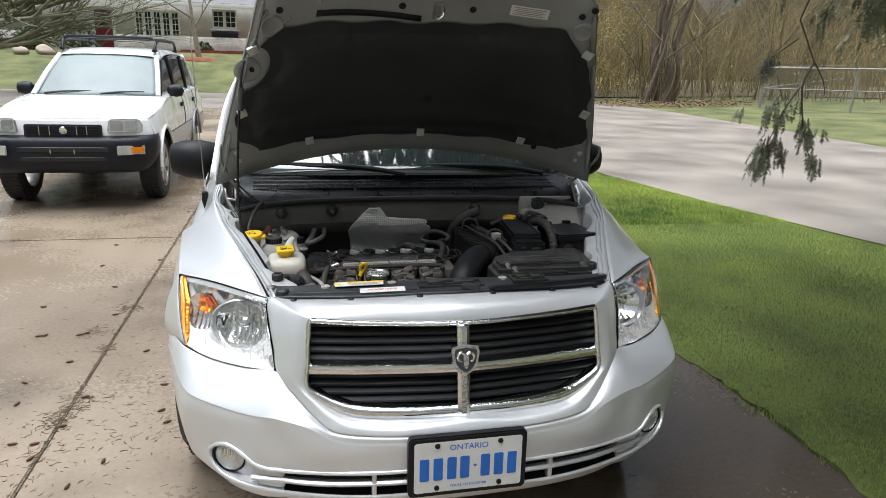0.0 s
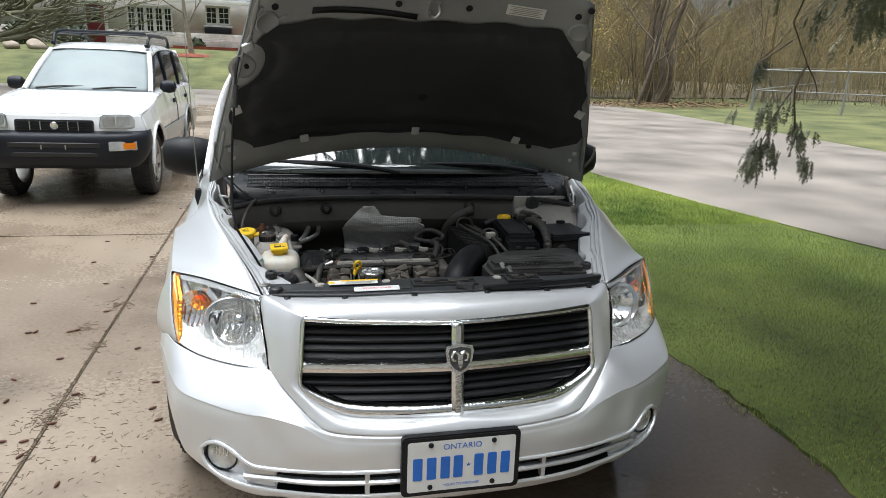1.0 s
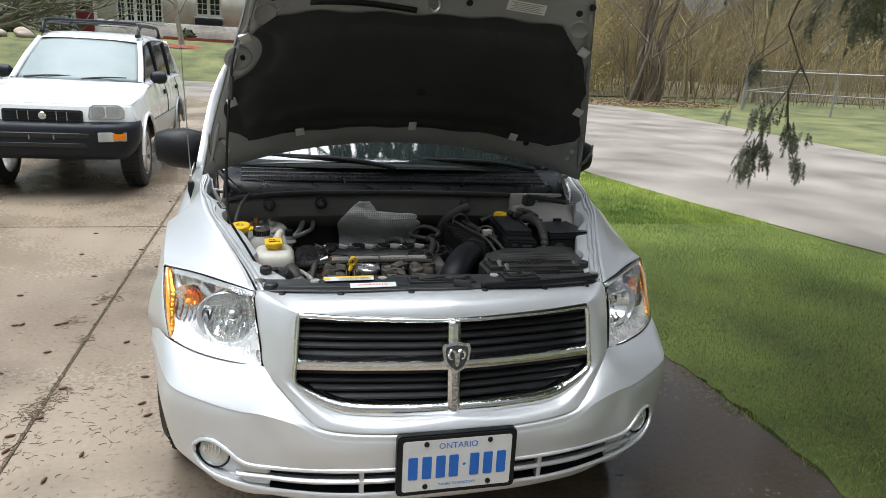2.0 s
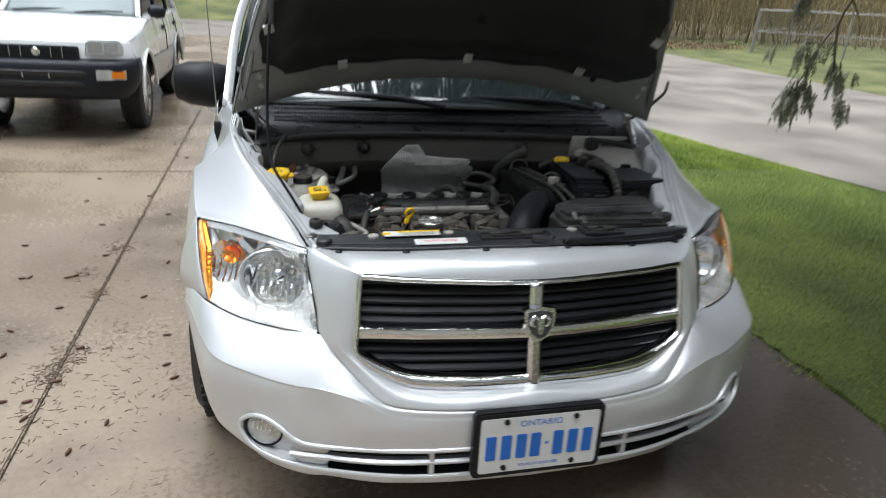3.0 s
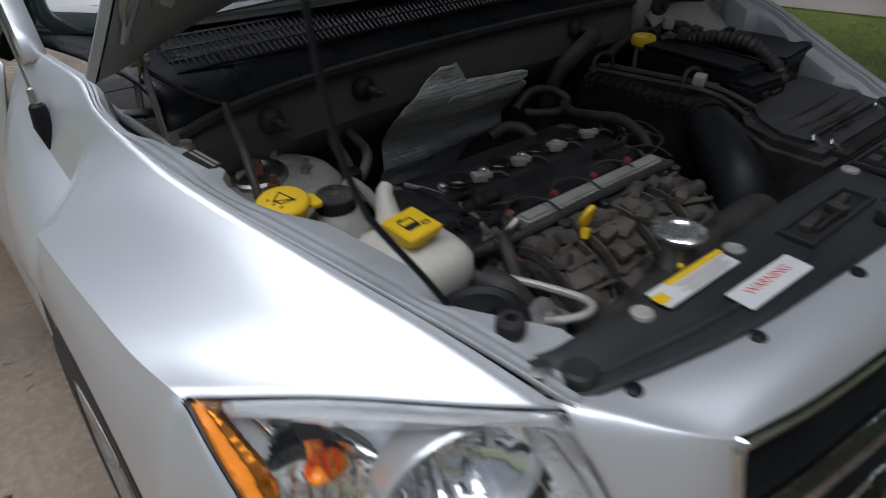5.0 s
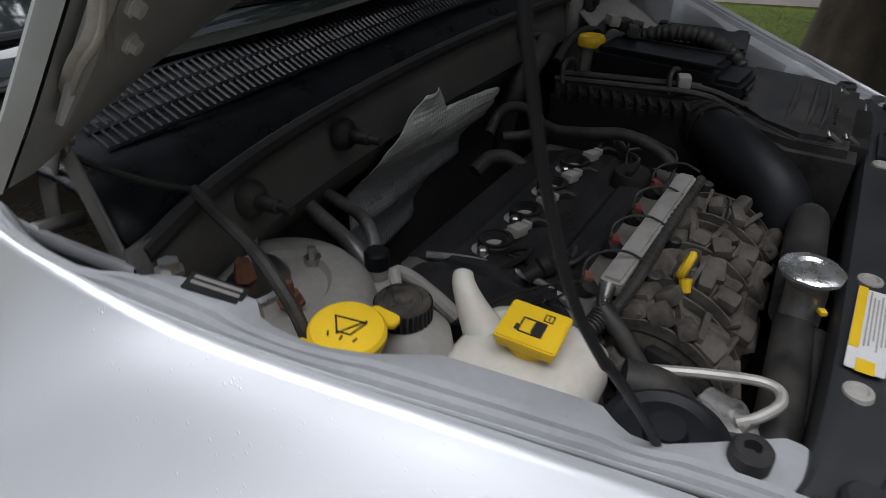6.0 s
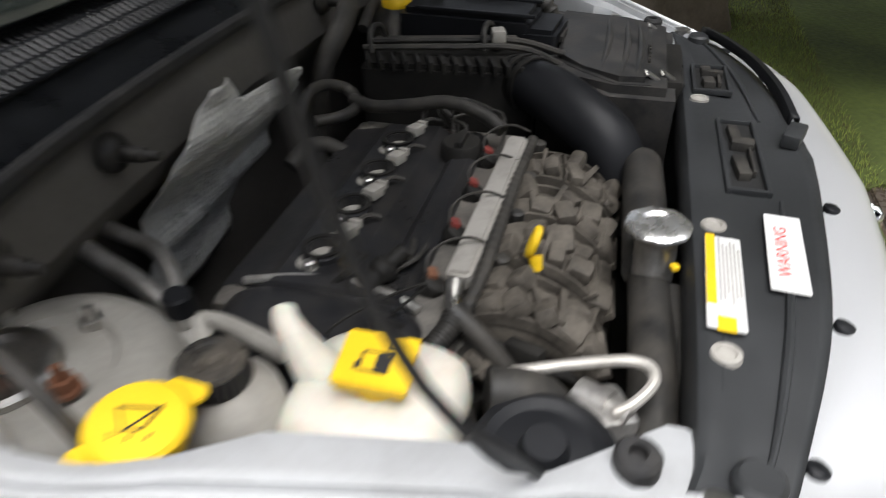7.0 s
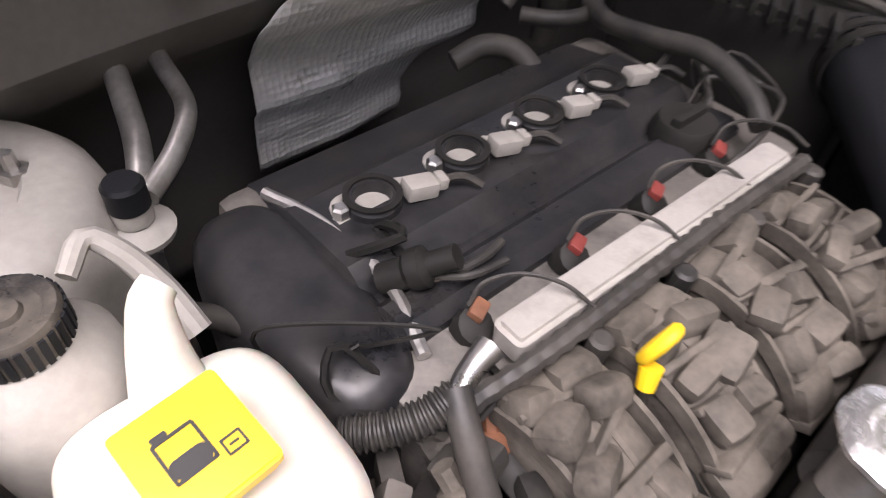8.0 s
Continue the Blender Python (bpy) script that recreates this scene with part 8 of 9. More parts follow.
def sprout(verts, faces, p, d, length, r, depth, rng, spread=0.6, lift=0.12, kids=3, sides=4):
    """Grows one tapered, bent limb and its children into a list of verts and faces."""
    n = 3 if depth else 2
    pts, q = [Vector(p)], Vector(d).normalized()
    for _ in range(n):
        q = (q + Vector((rng.uniform(-1, 1), rng.uniform(-1, 1), rng.uniform(-0.6, 1) * 0.6 + lift)) * 0.22).normalized()
        pts.append(pts[-1] + q * (length / n))
    _, a, b = frame_of(d)
    base = len(verts)
    for i, c in enumerate(pts):
        rad = r * (1 - 0.72 * i / n) if depth else r * (1 - 0.9 * i / n)
        for k in range(sides):
            t = 2 * math.pi * k / sides
            verts.append(c + (a * math.cos(t) + b * math.sin(t)) * rad)
    for i in range(n):
        for k in range(sides):
            j = (k + 1) % sides
            faces.append((base + i * sides + k, base + i * sides + j, base + (i + 1) * sides + j, base + (i + 1) * sides + k))
    if depth:
        for k in range(kids + (depth > 2)):
            t = rng.uniform(0.35, 1.0)
            i = min(int(t * n), n - 1)
            start = pts[i].lerp(pts[i + 1], t * n - i)
            way = (q + Vector((rng.uniform(-1, 1), rng.uniform(-1, 1), rng.uniform(-0.5, 0.9))) * spread * 1.4).normalized()
            sprout(verts, faces, start, way, length * rng.uniform(0.45, 0.75), r * 0.42, depth - 1, rng, spread, lift, kids, max(3, sides - 1))


def from_lists(name, verts, faces, mat):
    me = bpy.data.meshes.new(name)
    me.from_pydata([tuple(v) for v in verts], [], faces)
    me.materials.append(mat)
    me.polygons.foreach_set("use_smooth", [True] * len(me.polygons))
    return me


def bare_tree(name, at, height, r, seed, mat, label, depth=4, spread=0.7, way=(0, 0, 1), kids=3, group=""):
    rng = random.Random(seed)
    tree = thing(name, label, "tree", Matrix.Translation(at), group)
    verts, faces = [], []
    sprout(verts, faces, (0, 0, -0.1), way, height * 0.55, r, 0, rng, sides=8)
    ob = new("trunk", from_lists("trunk", verts, faces, mat))
    ob.parent = tree
    top = Vector(verts[-1])
    verts, faces = [], []
    for k in range(7):
        t = 0.35 + 0.65 * k / 6
        start = top * t
        a = rng.uniform(0, 2 * math.pi)
        sprout(verts, faces, start, (math.cos(a), math.sin(a), rng.uniform(0.7, 1.6)), height * rng.uniform(0.25, 0.42), r * 0.36, depth - 1, rng, spread, 0.12, kids, 5)
    ob = new("branchwork", from_lists("branchwork", verts, faces, mat))
    ob.parent = tree
    return tree


bare_tree("bare_tree", (-5.0, 34.5, 1.25), 7.5, 0.15, 3, PALE_BARK, "bare tree with pale bark before the house")
bm = bmesh.new()
lathe(bm, (-5.0, 34.5, 1.12), (0, 0, 1), [(0, 1.1), (0.1, 0.9), (0.16, 0.3)], 24)
solid("mulch_ring", bm, MULCH, "ring of red mulch round the bare tree", "garden bed", kind="structure")
# a low spreading tree by the left of the drive, its limbs reaching over the lawn
rng = random.Random(11)
spreading = thing("spreading_tree", "leafless spreading tree with mossy limbs over the lawn", "tree", Matrix.Translation((-11.4, 24.5, 0.0)))
verts, faces = [], []
sprout(verts, faces, (0, 0, -0.1), (0.1, 0, 1), 2.0, 0.32, 0, rng, sides=8)
ob = new("trunk", from_lists("trunk", verts, faces, MOSSY))
ob.parent = spreading
verts, faces = [], []
for k in range(16):
    sprout(verts, faces, (0.1, 0, 1.2 + 0.12 * k), (1.0, rng.uniform(-0.6, 0.6), rng.uniform(-0.05, 0.5)), rng.uniform(3.2, 5.6), 0.13, 3, rng, 0.55, 0.02, 4, 5)
ob = new("branchwork", from_lists("branchwork", verts, faces, MOSSY))
ob.parent = spreading

LEAF_DARK = material("dark_evergreen", (0.030, 0.048, 0.020), 0.7, 0.0, 0.4, 4, 30, 0.0, 0.08, color2=(0.075, 0.095, 0.04))


def leaf_clump(rng, count, radius, size, mat, flat=0.8):
    """Loose leaves filling an uneven rounded crown."""
    verts, faces = [], []
    for _ in range(count):
        d = Vector((rng.gauss(0, 1), rng.gauss(0, 1), rng.gauss(0, 1) * flat)).normalized()
        c = d * radius * (rng.uniform(0.2, 1.0) ** 0.5) * (0.8 + 0.3 * noise.noise(d * 2.3))
        c.z = max(c.z, -radius * 0.35)
        u = Vector((rng.uniform(-1, 1), rng.uniform(-1, 1), rng.uniform(-1, 1))).normalized()
        w = u.cross(d).normalized()
        i = len(verts)
        s = size * rng.uniform(0.6, 1.3)
        verts += [c - u * s, c + w * s * 0.4, c + u * s, c - w * s * 0.4]
        faces.append((i, i + 1, i + 2, i + 3))
    return from_lists("leaves", verts, faces, mat)


for x, y, r, seed in ((-11.2, 37.4, 1.3, 1), (-13.2, 37.0, 1.1, 2), (-5.2, 38.0, 0.55, 3), (0.5, 38.0, 0.7, 4), (-15.5, 36.5, 1.6, 5)):
    sh = thing("shrub", "dark evergreen shrub by the house", "shrub", Matrix.Translation((x, y, 1.45 + r * 0.35)), "shrubs by the house")
    ob = new("leaves", leaf_clump(random.Random(seed), 1400, r, 0.10, LEAF_DARK))
    ob.parent = sh
    bm = bmesh.new()
    rod(bm, (0, 0, -r * 0.7), (0, 0, 0.1), 0.05, 0.03, 6)
    part("stem", bm, BARK, sh)
ROCK = material("tan_boulder", (0.30, 0.25, 0.20), 0.9, 0.0, 0.3, 2, 20, 0.02, 0.05)
for x, y, r in ((-11.9, 34.6, 0.55), (-12.9, 34.2, 0.42), (-10.9, 34.4, 0.3)):
    bm = bmesh.new()
    bmesh.ops.create_icosphere(bm, subdivisions=3, radius=r)
    for v in bm.verts:
        v.co *= 0.85 + 0.3 * noise.noise(v.co * 1.7)
        v.co.z *= 0.65
    bm.transform(Matrix.Translation((x, y, 1.22 + r * 0.25)))
    solid("boulder", bm, ROCK, "tan garden boulder on the lawn", "rock", "boulders on the lawn")

# thicket of bare brush beyond the road, as trees and a tangle of stems
rng = random.Random(21)
for k in range(16):
    x, y = 13.6 + rng.uniform(0, 9), 27.5 + rng.uniform(-1, 9) - k * 0.25
    bare_tree("woodland_tree", (x, y, rise(x, y)), rng.uniform(6, 9), rng.uniform(0.05, 0.10), 40 + k, (BARK, TWIG, BARK)[k % 3], "bare woodland tree among brown brush", 4, 0.5, (rng.uniform(-0.15, 0.15), 0, 1), 3, "trees of the wood")
verts, faces = [], []
for k in range(1100):
    x = rng.uniform(9.0, 24 if k < 320 else 40)
    y = rng.uniform(26.5, 40) if x < 17 else rng.uniform(22.5, 40) - max(0, (x - 17)) * 0.15 + 2.0
    sprout(verts, faces, (x, y, rise(x, y)), (rng.uniform(-0.3, 0.3), rng.uniform(-0.3, 0.3), 1), rng.uniform(1.2, 4.2), 0.022, 3 if k < 320 else 2, rng, 0.75, 0.08, 4, 3)
ob = new("brush", from_lists("brush", verts, faces, TWIG))
tagged(ob, "dense brown leafless brush at the wood's edge", "brush", kind="stuff")
# twisted old trunks at the wood's edge, wound with vines
for k, (x, y) in enumerate(((15.1, 24.9), (15.45, 25.2), (14.8, 25.4))):
    old_tree = thing("old_tree", "leaning brown trunk wound with bare vines", "tree", Matrix.Translation((x, y, rise(x, y))), "old trunks")
    bm = bmesh.new()
    lean_ = (-0.35, 0.30, -0.12)[k]
    spine = [(0.12 * math.sin(j * 1.3 + k), 0.1 * math.cos(j * 1.7), 0.85 * j) for j in range(8)]
    spine = [(px + lean_ * pz * 0.25, py, pz - 0.1) for px, py, pz in spine]
    tube(bm, spine, [0.24 - 0.05 * k, 0.15, 0.12, 0.09, 0.05], 9, 40)
    part("trunk", bm, BARK, old_tree)
    for q in range(5):
        bm = bmesh.new()
        tube(bm, [(px + 0.22 * math.cos(pz * 1.4 + q * 1.26), py + 0.22 * math.sin(pz * 1.4 + q * 1.26), pz) for px, py, pz in spine[:7]], [0.035, 0.03, 0.02, 0.012], 5, 40)
        part("vine", bm, (BARK, TWIG)[q % 2], old_tree)
# swelling buds: flecks of yellow and olive through the brush
BUD = material("spring_buds", (0.28, 0.24, 0.055), 0.9, 0.0, 0.4, 0.35, 4, 0.0, 0.03, color2=(0.56, 0.45, 0.14))
verts, faces = [], []
for k in range(26000):
    near_ = k < 15000
    x, y = (rng.gauss(12.6, 1.5), rng.uniform(25.9, 31.0)) if near_ else (rng.uniform(14.5, 36), rng.uniform(23.0, 33) + 1.5)
    z = rise(x, y) + (rng.uniform(0.3, 5.5) if near_ else rng.uniform(0.2, 4.5))
    if noise.noise(Vector((x * 0.8, y * 0.5, z * 0.8))) < -0.05:
        continue
    u = Vector((rng.uniform(-1, 1), rng.uniform(-1, 1), rng.uniform(-1, 1))).normalized() * rng.uniform(0.02, 0.06)
    w = Vector((u.z, u.x, -u.y)) * 0.5
    i, c = len(verts), Vector((x, y, z))
    verts += [c - u, c + w, c + u, c - w]
    faces.append((i, i + 1, i + 2, i + 3))
tagged(new("spring_buds", from_lists("spring_buds", verts, faces, BUD)), "yellow and olive buds scattered through the bare brush", "buds", kind="stuff")
BACKWOOD = material("far_wood", (0.095, 0.085, 0.050), 1.0, 0.0, 0.5, 0.25, 3.0, 0.0, 0.02, color2=(0.21, 0.185, 0.105))
bm = bmesh.new()
arc = [(-90, 62), (-40, 60), (0, 62), (20, 56), (36, 50), (52, 38), (60, 20), (62, -10), (60, -60)]
c = curve_pts([(x, y, 0) for x, y in arc], 80)
hts = np.array([9 + 2.5 * math.sin(i * 0.9) + 1.5 * math.sin(i * 2.3) for i in range(80)])
grid(bm, np.stack([c + [0, 0, -1], c + np.stack([0 * hts, 0 * hts, hts], 1)]))
solid("backdrop", bm, BACKWOOD, "brown wall of distant leafless woods", "woods", kind="structure")
LEAF_LITTER = material("dead_leaves", (0.15, 0.095, 0.05), 0.95, 0.0, 0.4, 3, 40, 0.02)
verts, faces = [], []
for k in range(2600):
    a, q = rng.uniform(0, 2 * math.pi), rng.random() ** 0.6
    x, y = 14.0 + 4.6 * q * math.cos(a), 25.2 + 2.6 * q * math.sin(a) - 0.1 * (14.0 - 4.6 * q)
    u = Vector((rng.uniform(-1, 1), rng.uniform(-1, 1), rng.uniform(-0.35, 0.35))) * 0.075
    w = Vector((-u.y, u.x, rng.uniform(-0.03, 0.03))) * 0.6
    c = Vector((x, y, rise(x, y) + 0.01 + 0.05 * rng.random()))
    i = len(verts)
    verts += [c - u, c + w, c + u, c - w]
    faces.append((i, i + 1, i + 2, i + 3))
tagged(new("leaf_litter", from_lists("leaf_litter", verts, faces, LEAF_LITTER)), "scattered dead brown leaves at the wood's edge", "leaf litter", kind="stuff")
FOREST = material("brown_forest_floor", (0.055, 0.048, 0.024), 0.95, 0.0, 0.4, 0.6, 8, 0.03, 0.03, color2=(0.12, 0.095, 0.05))
bm = bmesh.new()
grid(bm, [[(x, y, rise(x, y) + 0.015) for x in np.linspace(9, 60, 30)] for y in np.linspace(28.0, 58, 16)])
solid("forest_floor", bm, FOREST, "brown floor of the bare woods", "ground", kind="structure")

# ---- chain-link fence ----
GALV = material("galvanised_steel", (0.27, 0.27, 0.255), 0.6, 0.1, 0.15, 3, 60, 0.0)
MESH_WIRE = material("fence_wire", (0.30, 0.31, 0.31), 0.5, 0.6, 0.15, 3, 60, 0.0)
fence = thing("chain_link_fence", "galvanised chain-link fence with slanted barb arms", "fence")
CORNER = (17.2, 21.6)
posts = [(CORNER[0] + 1.75 * k, CORNER[1] - 2.6 * k) for k in range(0, 6)] + [(CORNER[0] + 5.2 * k, CORNER[1] + 4.4 * k) for k in range(1, 4)]
for k, (x, y) in enumerate(posts):
    z = rise(x, y) - 0.05
    bm = bmesh.new()
    rod(bm, (x, y, z), (x, y, z + 1.52), 0.055 if k == 0 else 0.038, None, 10)
    lathe(bm, (x, y, z + 1.52), (0, 0, 1), [(0, 0.06), (0.03, 0.05), (0.06, 0.01)], 10)
    post = part("post", bm, GALV, fence)
    bm = bmesh.new()
    rod(bm, (x, y, z + 1.52), (x - 0.28, y - 0.1, z + 1.78), 0.022, None, 6)
    part("barb_arm", bm, GALV, post)
for run in (posts[:6], [CORNER] + posts[6:]):
    for (x0, y0), (x1, y1) in zip(run, run[1:]):
        z0, z1 = rise(x0, y0), rise(x1, y1)
        for h, r in ((1.48, 0.03), (0.72, 0.024)):
            bm = bmesh.new()
            rod(bm, (x0, y0, z0 + h), (x1, y1, z1 + h), r, None, 8)
            part("rail", bm, GALV, fence)
        verts, faces = [], []
        L = math.hypot(x1 - x0, y1 - y0)
        n = int(L / 0.16)
        for i in range(-11, n + 1):
            for sgn in (1, -1):
                a, b = i * 0.16, i * 0.16 + 1.45
                pa, pb = (a, 0.0), (b, 1.45)
                if pa[0] < 0:
                    pa = (0.0, -a)
                if pb[0] > L:
                    pb = (L, L - a)
                if pa[0] >= L or pb[1] <= pa[1]:
                    continue
                q = []
                for (u, h) in (pa, pb):
                    u = u if sgn > 0 else L - u
                    q.append(Vector((x0 + (x1 - x0) * u / L, y0 + (y1 - y0) * u / L, z0 + (z1 - z0) * u / L + 0.03 + h)))
                i0 = len(verts)
                w = Vector((0, 0, 0.004))
                s_ = Vector((0.004, 0.003, 0))
                verts += [q[0] - w, q[0] + w, q[1] + w, q[1] - w, q[0] - s_, q[0] + s_, q[1] + s_, q[1] - s_]
                faces += [(i0, i0 + 1, i0 + 2, i0 + 3), (i0 + 4, i0 + 5, i0 + 6, i0 + 7)]
        ob = new("wire_mesh", from_lists("wire_mesh", verts, faces, MESH_WIRE))
        ob.parent = fence

# ---- conifer on the lawn beside the car ----
NEEDLE = material("hemlock_needles", (0.150, 0.160, 0.105), 0.6, 0.0, 0.4, 6, 60, 0.0, 0.08, color2=(0.34, 0.345, 0.25))
conifer = thing("conifer", "tall conifer with drooping dark green sprays over the lawn", "tree", Matrix.Translation((3.45, 0.15, 0)))
rng = random.Random(8)
bm = bmesh.new()
rows = []
for z, r in ((-0.15, 0.46), (0.12, 0.36), (0.5, 0.31), (1.5, 0.285), (3.5, 0.25), (7, 0.17), (11, 0.05)):
    rows.append([((r * (1 + 0.10 * math.sin(5 * a + z) + 0.06 * math.sin(11 * a))) * math.cos(a), (r * (1 + 0.10 * math.sin(5 * a + z))) * math.sin(a), z) for a in np.linspace(0, 2 * math.pi, 40, endpoint=False)])
grid(bm, rows, closed=True)
bmesh.ops.recalc_face_normals(bm, faces=bm.faces)
part("trunk", bm, BARK, conifer, "rough grey-brown trunk", angle=60)


def spray(verts, faces, p, d, length, rng, leaf=0.045):
    """A drooping twig with flat needles on both sides."""
    d = Vector(d).normalized()
    q = Vector(p)
    fine = leaf < 0.075
    n = max(3, int(length / (0.0075 if fine else 0.045)))
    for i in range(n):
        d = (d + Vector((rng.uniform(-0.06, 0.06), rng.uniform(-0.06, 0.06), -0.05 if fine else -0.12))).normalized()
        nq = q + d * (length / n)
        side = d.cross(Vector((rng.uniform(-0.3, 0.3), rng.uniform(-0.3, 0.3), 1))).normalized()
        taper = math.sin(math.pi * min(1.0, (i + 1.5) / (n + 1.5))) ** 0.5
        for s in (-1, 1):
            if fine:
                tip = nq + side * s * leaf * rng.uniform(0.30, 0.44) * taper + d * leaf * rng.uniform(0.15, 0.35)
                w = d * 0.0042
            else:
                tip = nq + side * s * leaf * rng.uniform(0.35, 0.6) + d * leaf * rng.uniform(0.4, 0.9)
                w = d.cross(side) * 0.006 + d * 0.016
            k = len(verts)
            verts += [nq - w, tip, nq + w] if fine else [q - w, tip, nq + w]
            faces.append((k, k + 1, k + 2))
        q = nq
    return q


def bough(verts, faces, wood, pts, rng, density=1.0, twig=0.35, first=0.15, leaf=0.06):
    """A bough along pts: wood tubes and hanging sprays."""
    c = curve_pts(pts, 26)
    wood.append((pts, 0.016))
    for i in range(int(26 * first), 26):
        for _ in range(int(1 + 2 * density)):
            if rng.random() > density:
                continue
            t = Vector(c[min(i + 1, 25)] - c[max(i - 1, 0)]).normalized()
            side = t.cross(Vector((0, 0, 1))).normalized() * rng.choice((-1, 1))
            d = (t * 0.7 + side * rng.uniform(0.3, 1.0) + Vector((0, 0, rng.uniform(-0.8, 0.0)))).normalized()
            L = twig * rng.uniform(0.5, 1.2)
            end = spray(verts, faces, c[i], d, L, rng, leaf)
            for _ in range(3):
                f = rng.uniform(0.2, 0.9)
                spray(verts, faces, Vector(c[i]).lerp(end, f), (d + side * rng.uniform(-0.8, 0.8) + Vector((0, 0, -0.5))).normalized(), L * 0.5, rng, leaf)


verts, faces, wood = [], [], []
O = Vector((3.45, 0.15, 0))
# the bough that hangs in view: limb, fork and hanging tips
rel = lambda *p: tuple(Vector(p) - O)
limb = [rel(3.40, 0.30, 3.3), rel(3.20, 1.7, 2.75), rel(3.17, 2.7, 2.1), rel(3.26, 2.9, 1.70), rel(3.43, 2.9, 1.53)]
wood += [(limb, 0.012), ([limb[-1], rel(3.36, 2.9, 1.38), rel(3.40, 2.9, 1.15), rel(3.46, 2.9, 0.95), rel(3.62, 2.9, 0.66)], 0.006),
         ([limb[-1], rel(3.55, 2.92, 1.40), rel(3.62, 2.95, 1.28)], 0.005),
         ([rel(3.26, 2.9, 1.70), rel(3.10, 2.88, 1.60), rel(2.92, 2.86, 1.50)], 0.005),
         ([rel(3.34, 2.9, 1.34), rel(3.22, 2.9, 1.15), rel(3.16, 2.9, 0.98), rel(3.05, 2.9, 0.70)], 0.004)]
for base, tip, count, L in ((rel(3.16, 2.9, 1.00), rel(3.06, 2.9, 0.86), 12, 0.22), (rel(3.10, 2.9, 0.90), rel(3.04, 2.9, 0.76), 8, 0.15), (rel(3.20, 2.9, 1.00), rel(3.30, 2.9, 0.86), 7, 0.18),
                            (rel(3.42, 2.9, 1.12), rel(3.50, 2.9, 0.94), 12, 0.15), (rel(3.55, 2.9, 0.86), rel(3.60, 2.9, 0.78), 8, 0.14), (rel(3.05, 2.88, 1.58), rel(2.95, 2.86, 1.50), 7, 0.14),
                            (rel(3.20, 2.9, 1.30), rel(3.10, 2.9, 1.20), 6, 0.20), (rel(3.30, 2.9, 1.25), rel(3.22, 2.9, 1.12), 6, 0.16), (rel(2.85, 2.86, 1.20), rel(2.80, 2.86, 1.15), 2, 0.10), (rel(3.55, 2.9, 1.05), rel(3.66, 2.92, 1.0), 3, 0.12)):
    for k in range(int(count * 2.1)):
        p = Vector(base).lerp(Vector(tip), rng.random()) + Vector((rng.uniform(-0.03, 0.03), rng.uniform(-0.05, 0.05), 0))
        spray(verts, faces, p, (rng.uniform(-0.7, 0.5), rng.uniform(-0.3, 0.3), -1), L * rng.uniform(0.6, 1.3), rng, 0.070)
# upper sprays that fringe the view
for k in range(16):
    x = 2.45 + 0.13 * k + rng.uniform(-0.05, 0.05)
    y = 2.7 + rng.uniform(-0.2, 0.4)
    z = 2.15 + rng.uniform(-0.05, 0.2) - (0.16 if x > 3.5 else 0)
    bough(verts, faces, wood, [rel(3.4, 0.6, 3.4 + 0.02 * k), rel((x + 3.4) / 2, 1.7, 2.9), rel(x, y, z)], rng, 0.75 if x < 3.4 else 0.95, 0.27 if x < 3.4 else 0.34, 0.6)
# boughs all round the trunk, high over the lawn and drive
for k in range(70):
    z = 2.6 + 0.105 * k
    a = k * 2.399 + rng.uniform(-0.2, 0.2)
    L = (3.6 - 0.03 * k) * rng.uniform(0.8, 1.1)
    dense = 0.75
    if math.sin(a) > 0.15 and math.cos(a) > -0.5:
        continue
    elif math.cos(a) < -0.2:
        L, z, dense = L * 1.25, z + 1.4, 0.6
    else:
        L, dense = L * 1.1, 1.0
    d = Vector((math.cos(a), math.sin(a), 0))
    bough(verts, faces, wood, [tuple(d * 0.2 + Vector((0, 0, z))), tuple(d * L * 0.5 + Vector((0, 0, z + 0.15))), tuple(d * L + Vector((0, 0, z - 0.5)))], rng, dense, 0.5, leaf=0.06 if math.sin(a) > -0.2 and math.cos(a) > -0.6 else 0.09)
# low dense skirt, out of view, with outsize needles added to shade the lawn's near corner
for k in range(130):
    a = radians(150 + 1.35 * k + rng.uniform(-3, 3))
    z = 2.75 + 0.12 * (k % 9) + rng.uniform(0, 0.5) + max(0.0, 0.03 * (28 - k) * 0.85)
    L = rng.uniform(1.9, 3.5)
    if math.cos(a) < -0.4:
        L = min(L, 2.2)
    d = Vector((math.cos(a), math.sin(a), 0))
    bough(verts, faces, wood, [tuple(d * 0.2 + Vector((0, 0, z))), tuple(d * L * 0.5 + Vector((0, 0, z + 0.12))), tuple(d * L + Vector((0, 0, z - 0.25)))], rng, 0.9, 0.55, leaf=0.32)
# unseen upper tier, added to block more light from above
for k in range(70):
    a = radians(140 + 2.9 * k + rng.uniform(-4, 4))
    z = 4.1 + 0.35 * (k % 7) + rng.uniform(0, 0.5)
    L = rng.uniform(2.2, 4.0) if math.cos(a) > -0.4 else rng.uniform(1.8, 2.6)
    d = Vector((math.cos(a), math.sin(a), 0))
    bough(verts, faces, wood, [tuple(d * 0.2 + Vector((0, 0, z))), tuple(d * L * 0.5 + Vector((0, 0, z + 0.2))), tuple(d * L + Vector((0, 0, z - 0.3)))], rng, 1.0, 0.6, leaf=0.24)
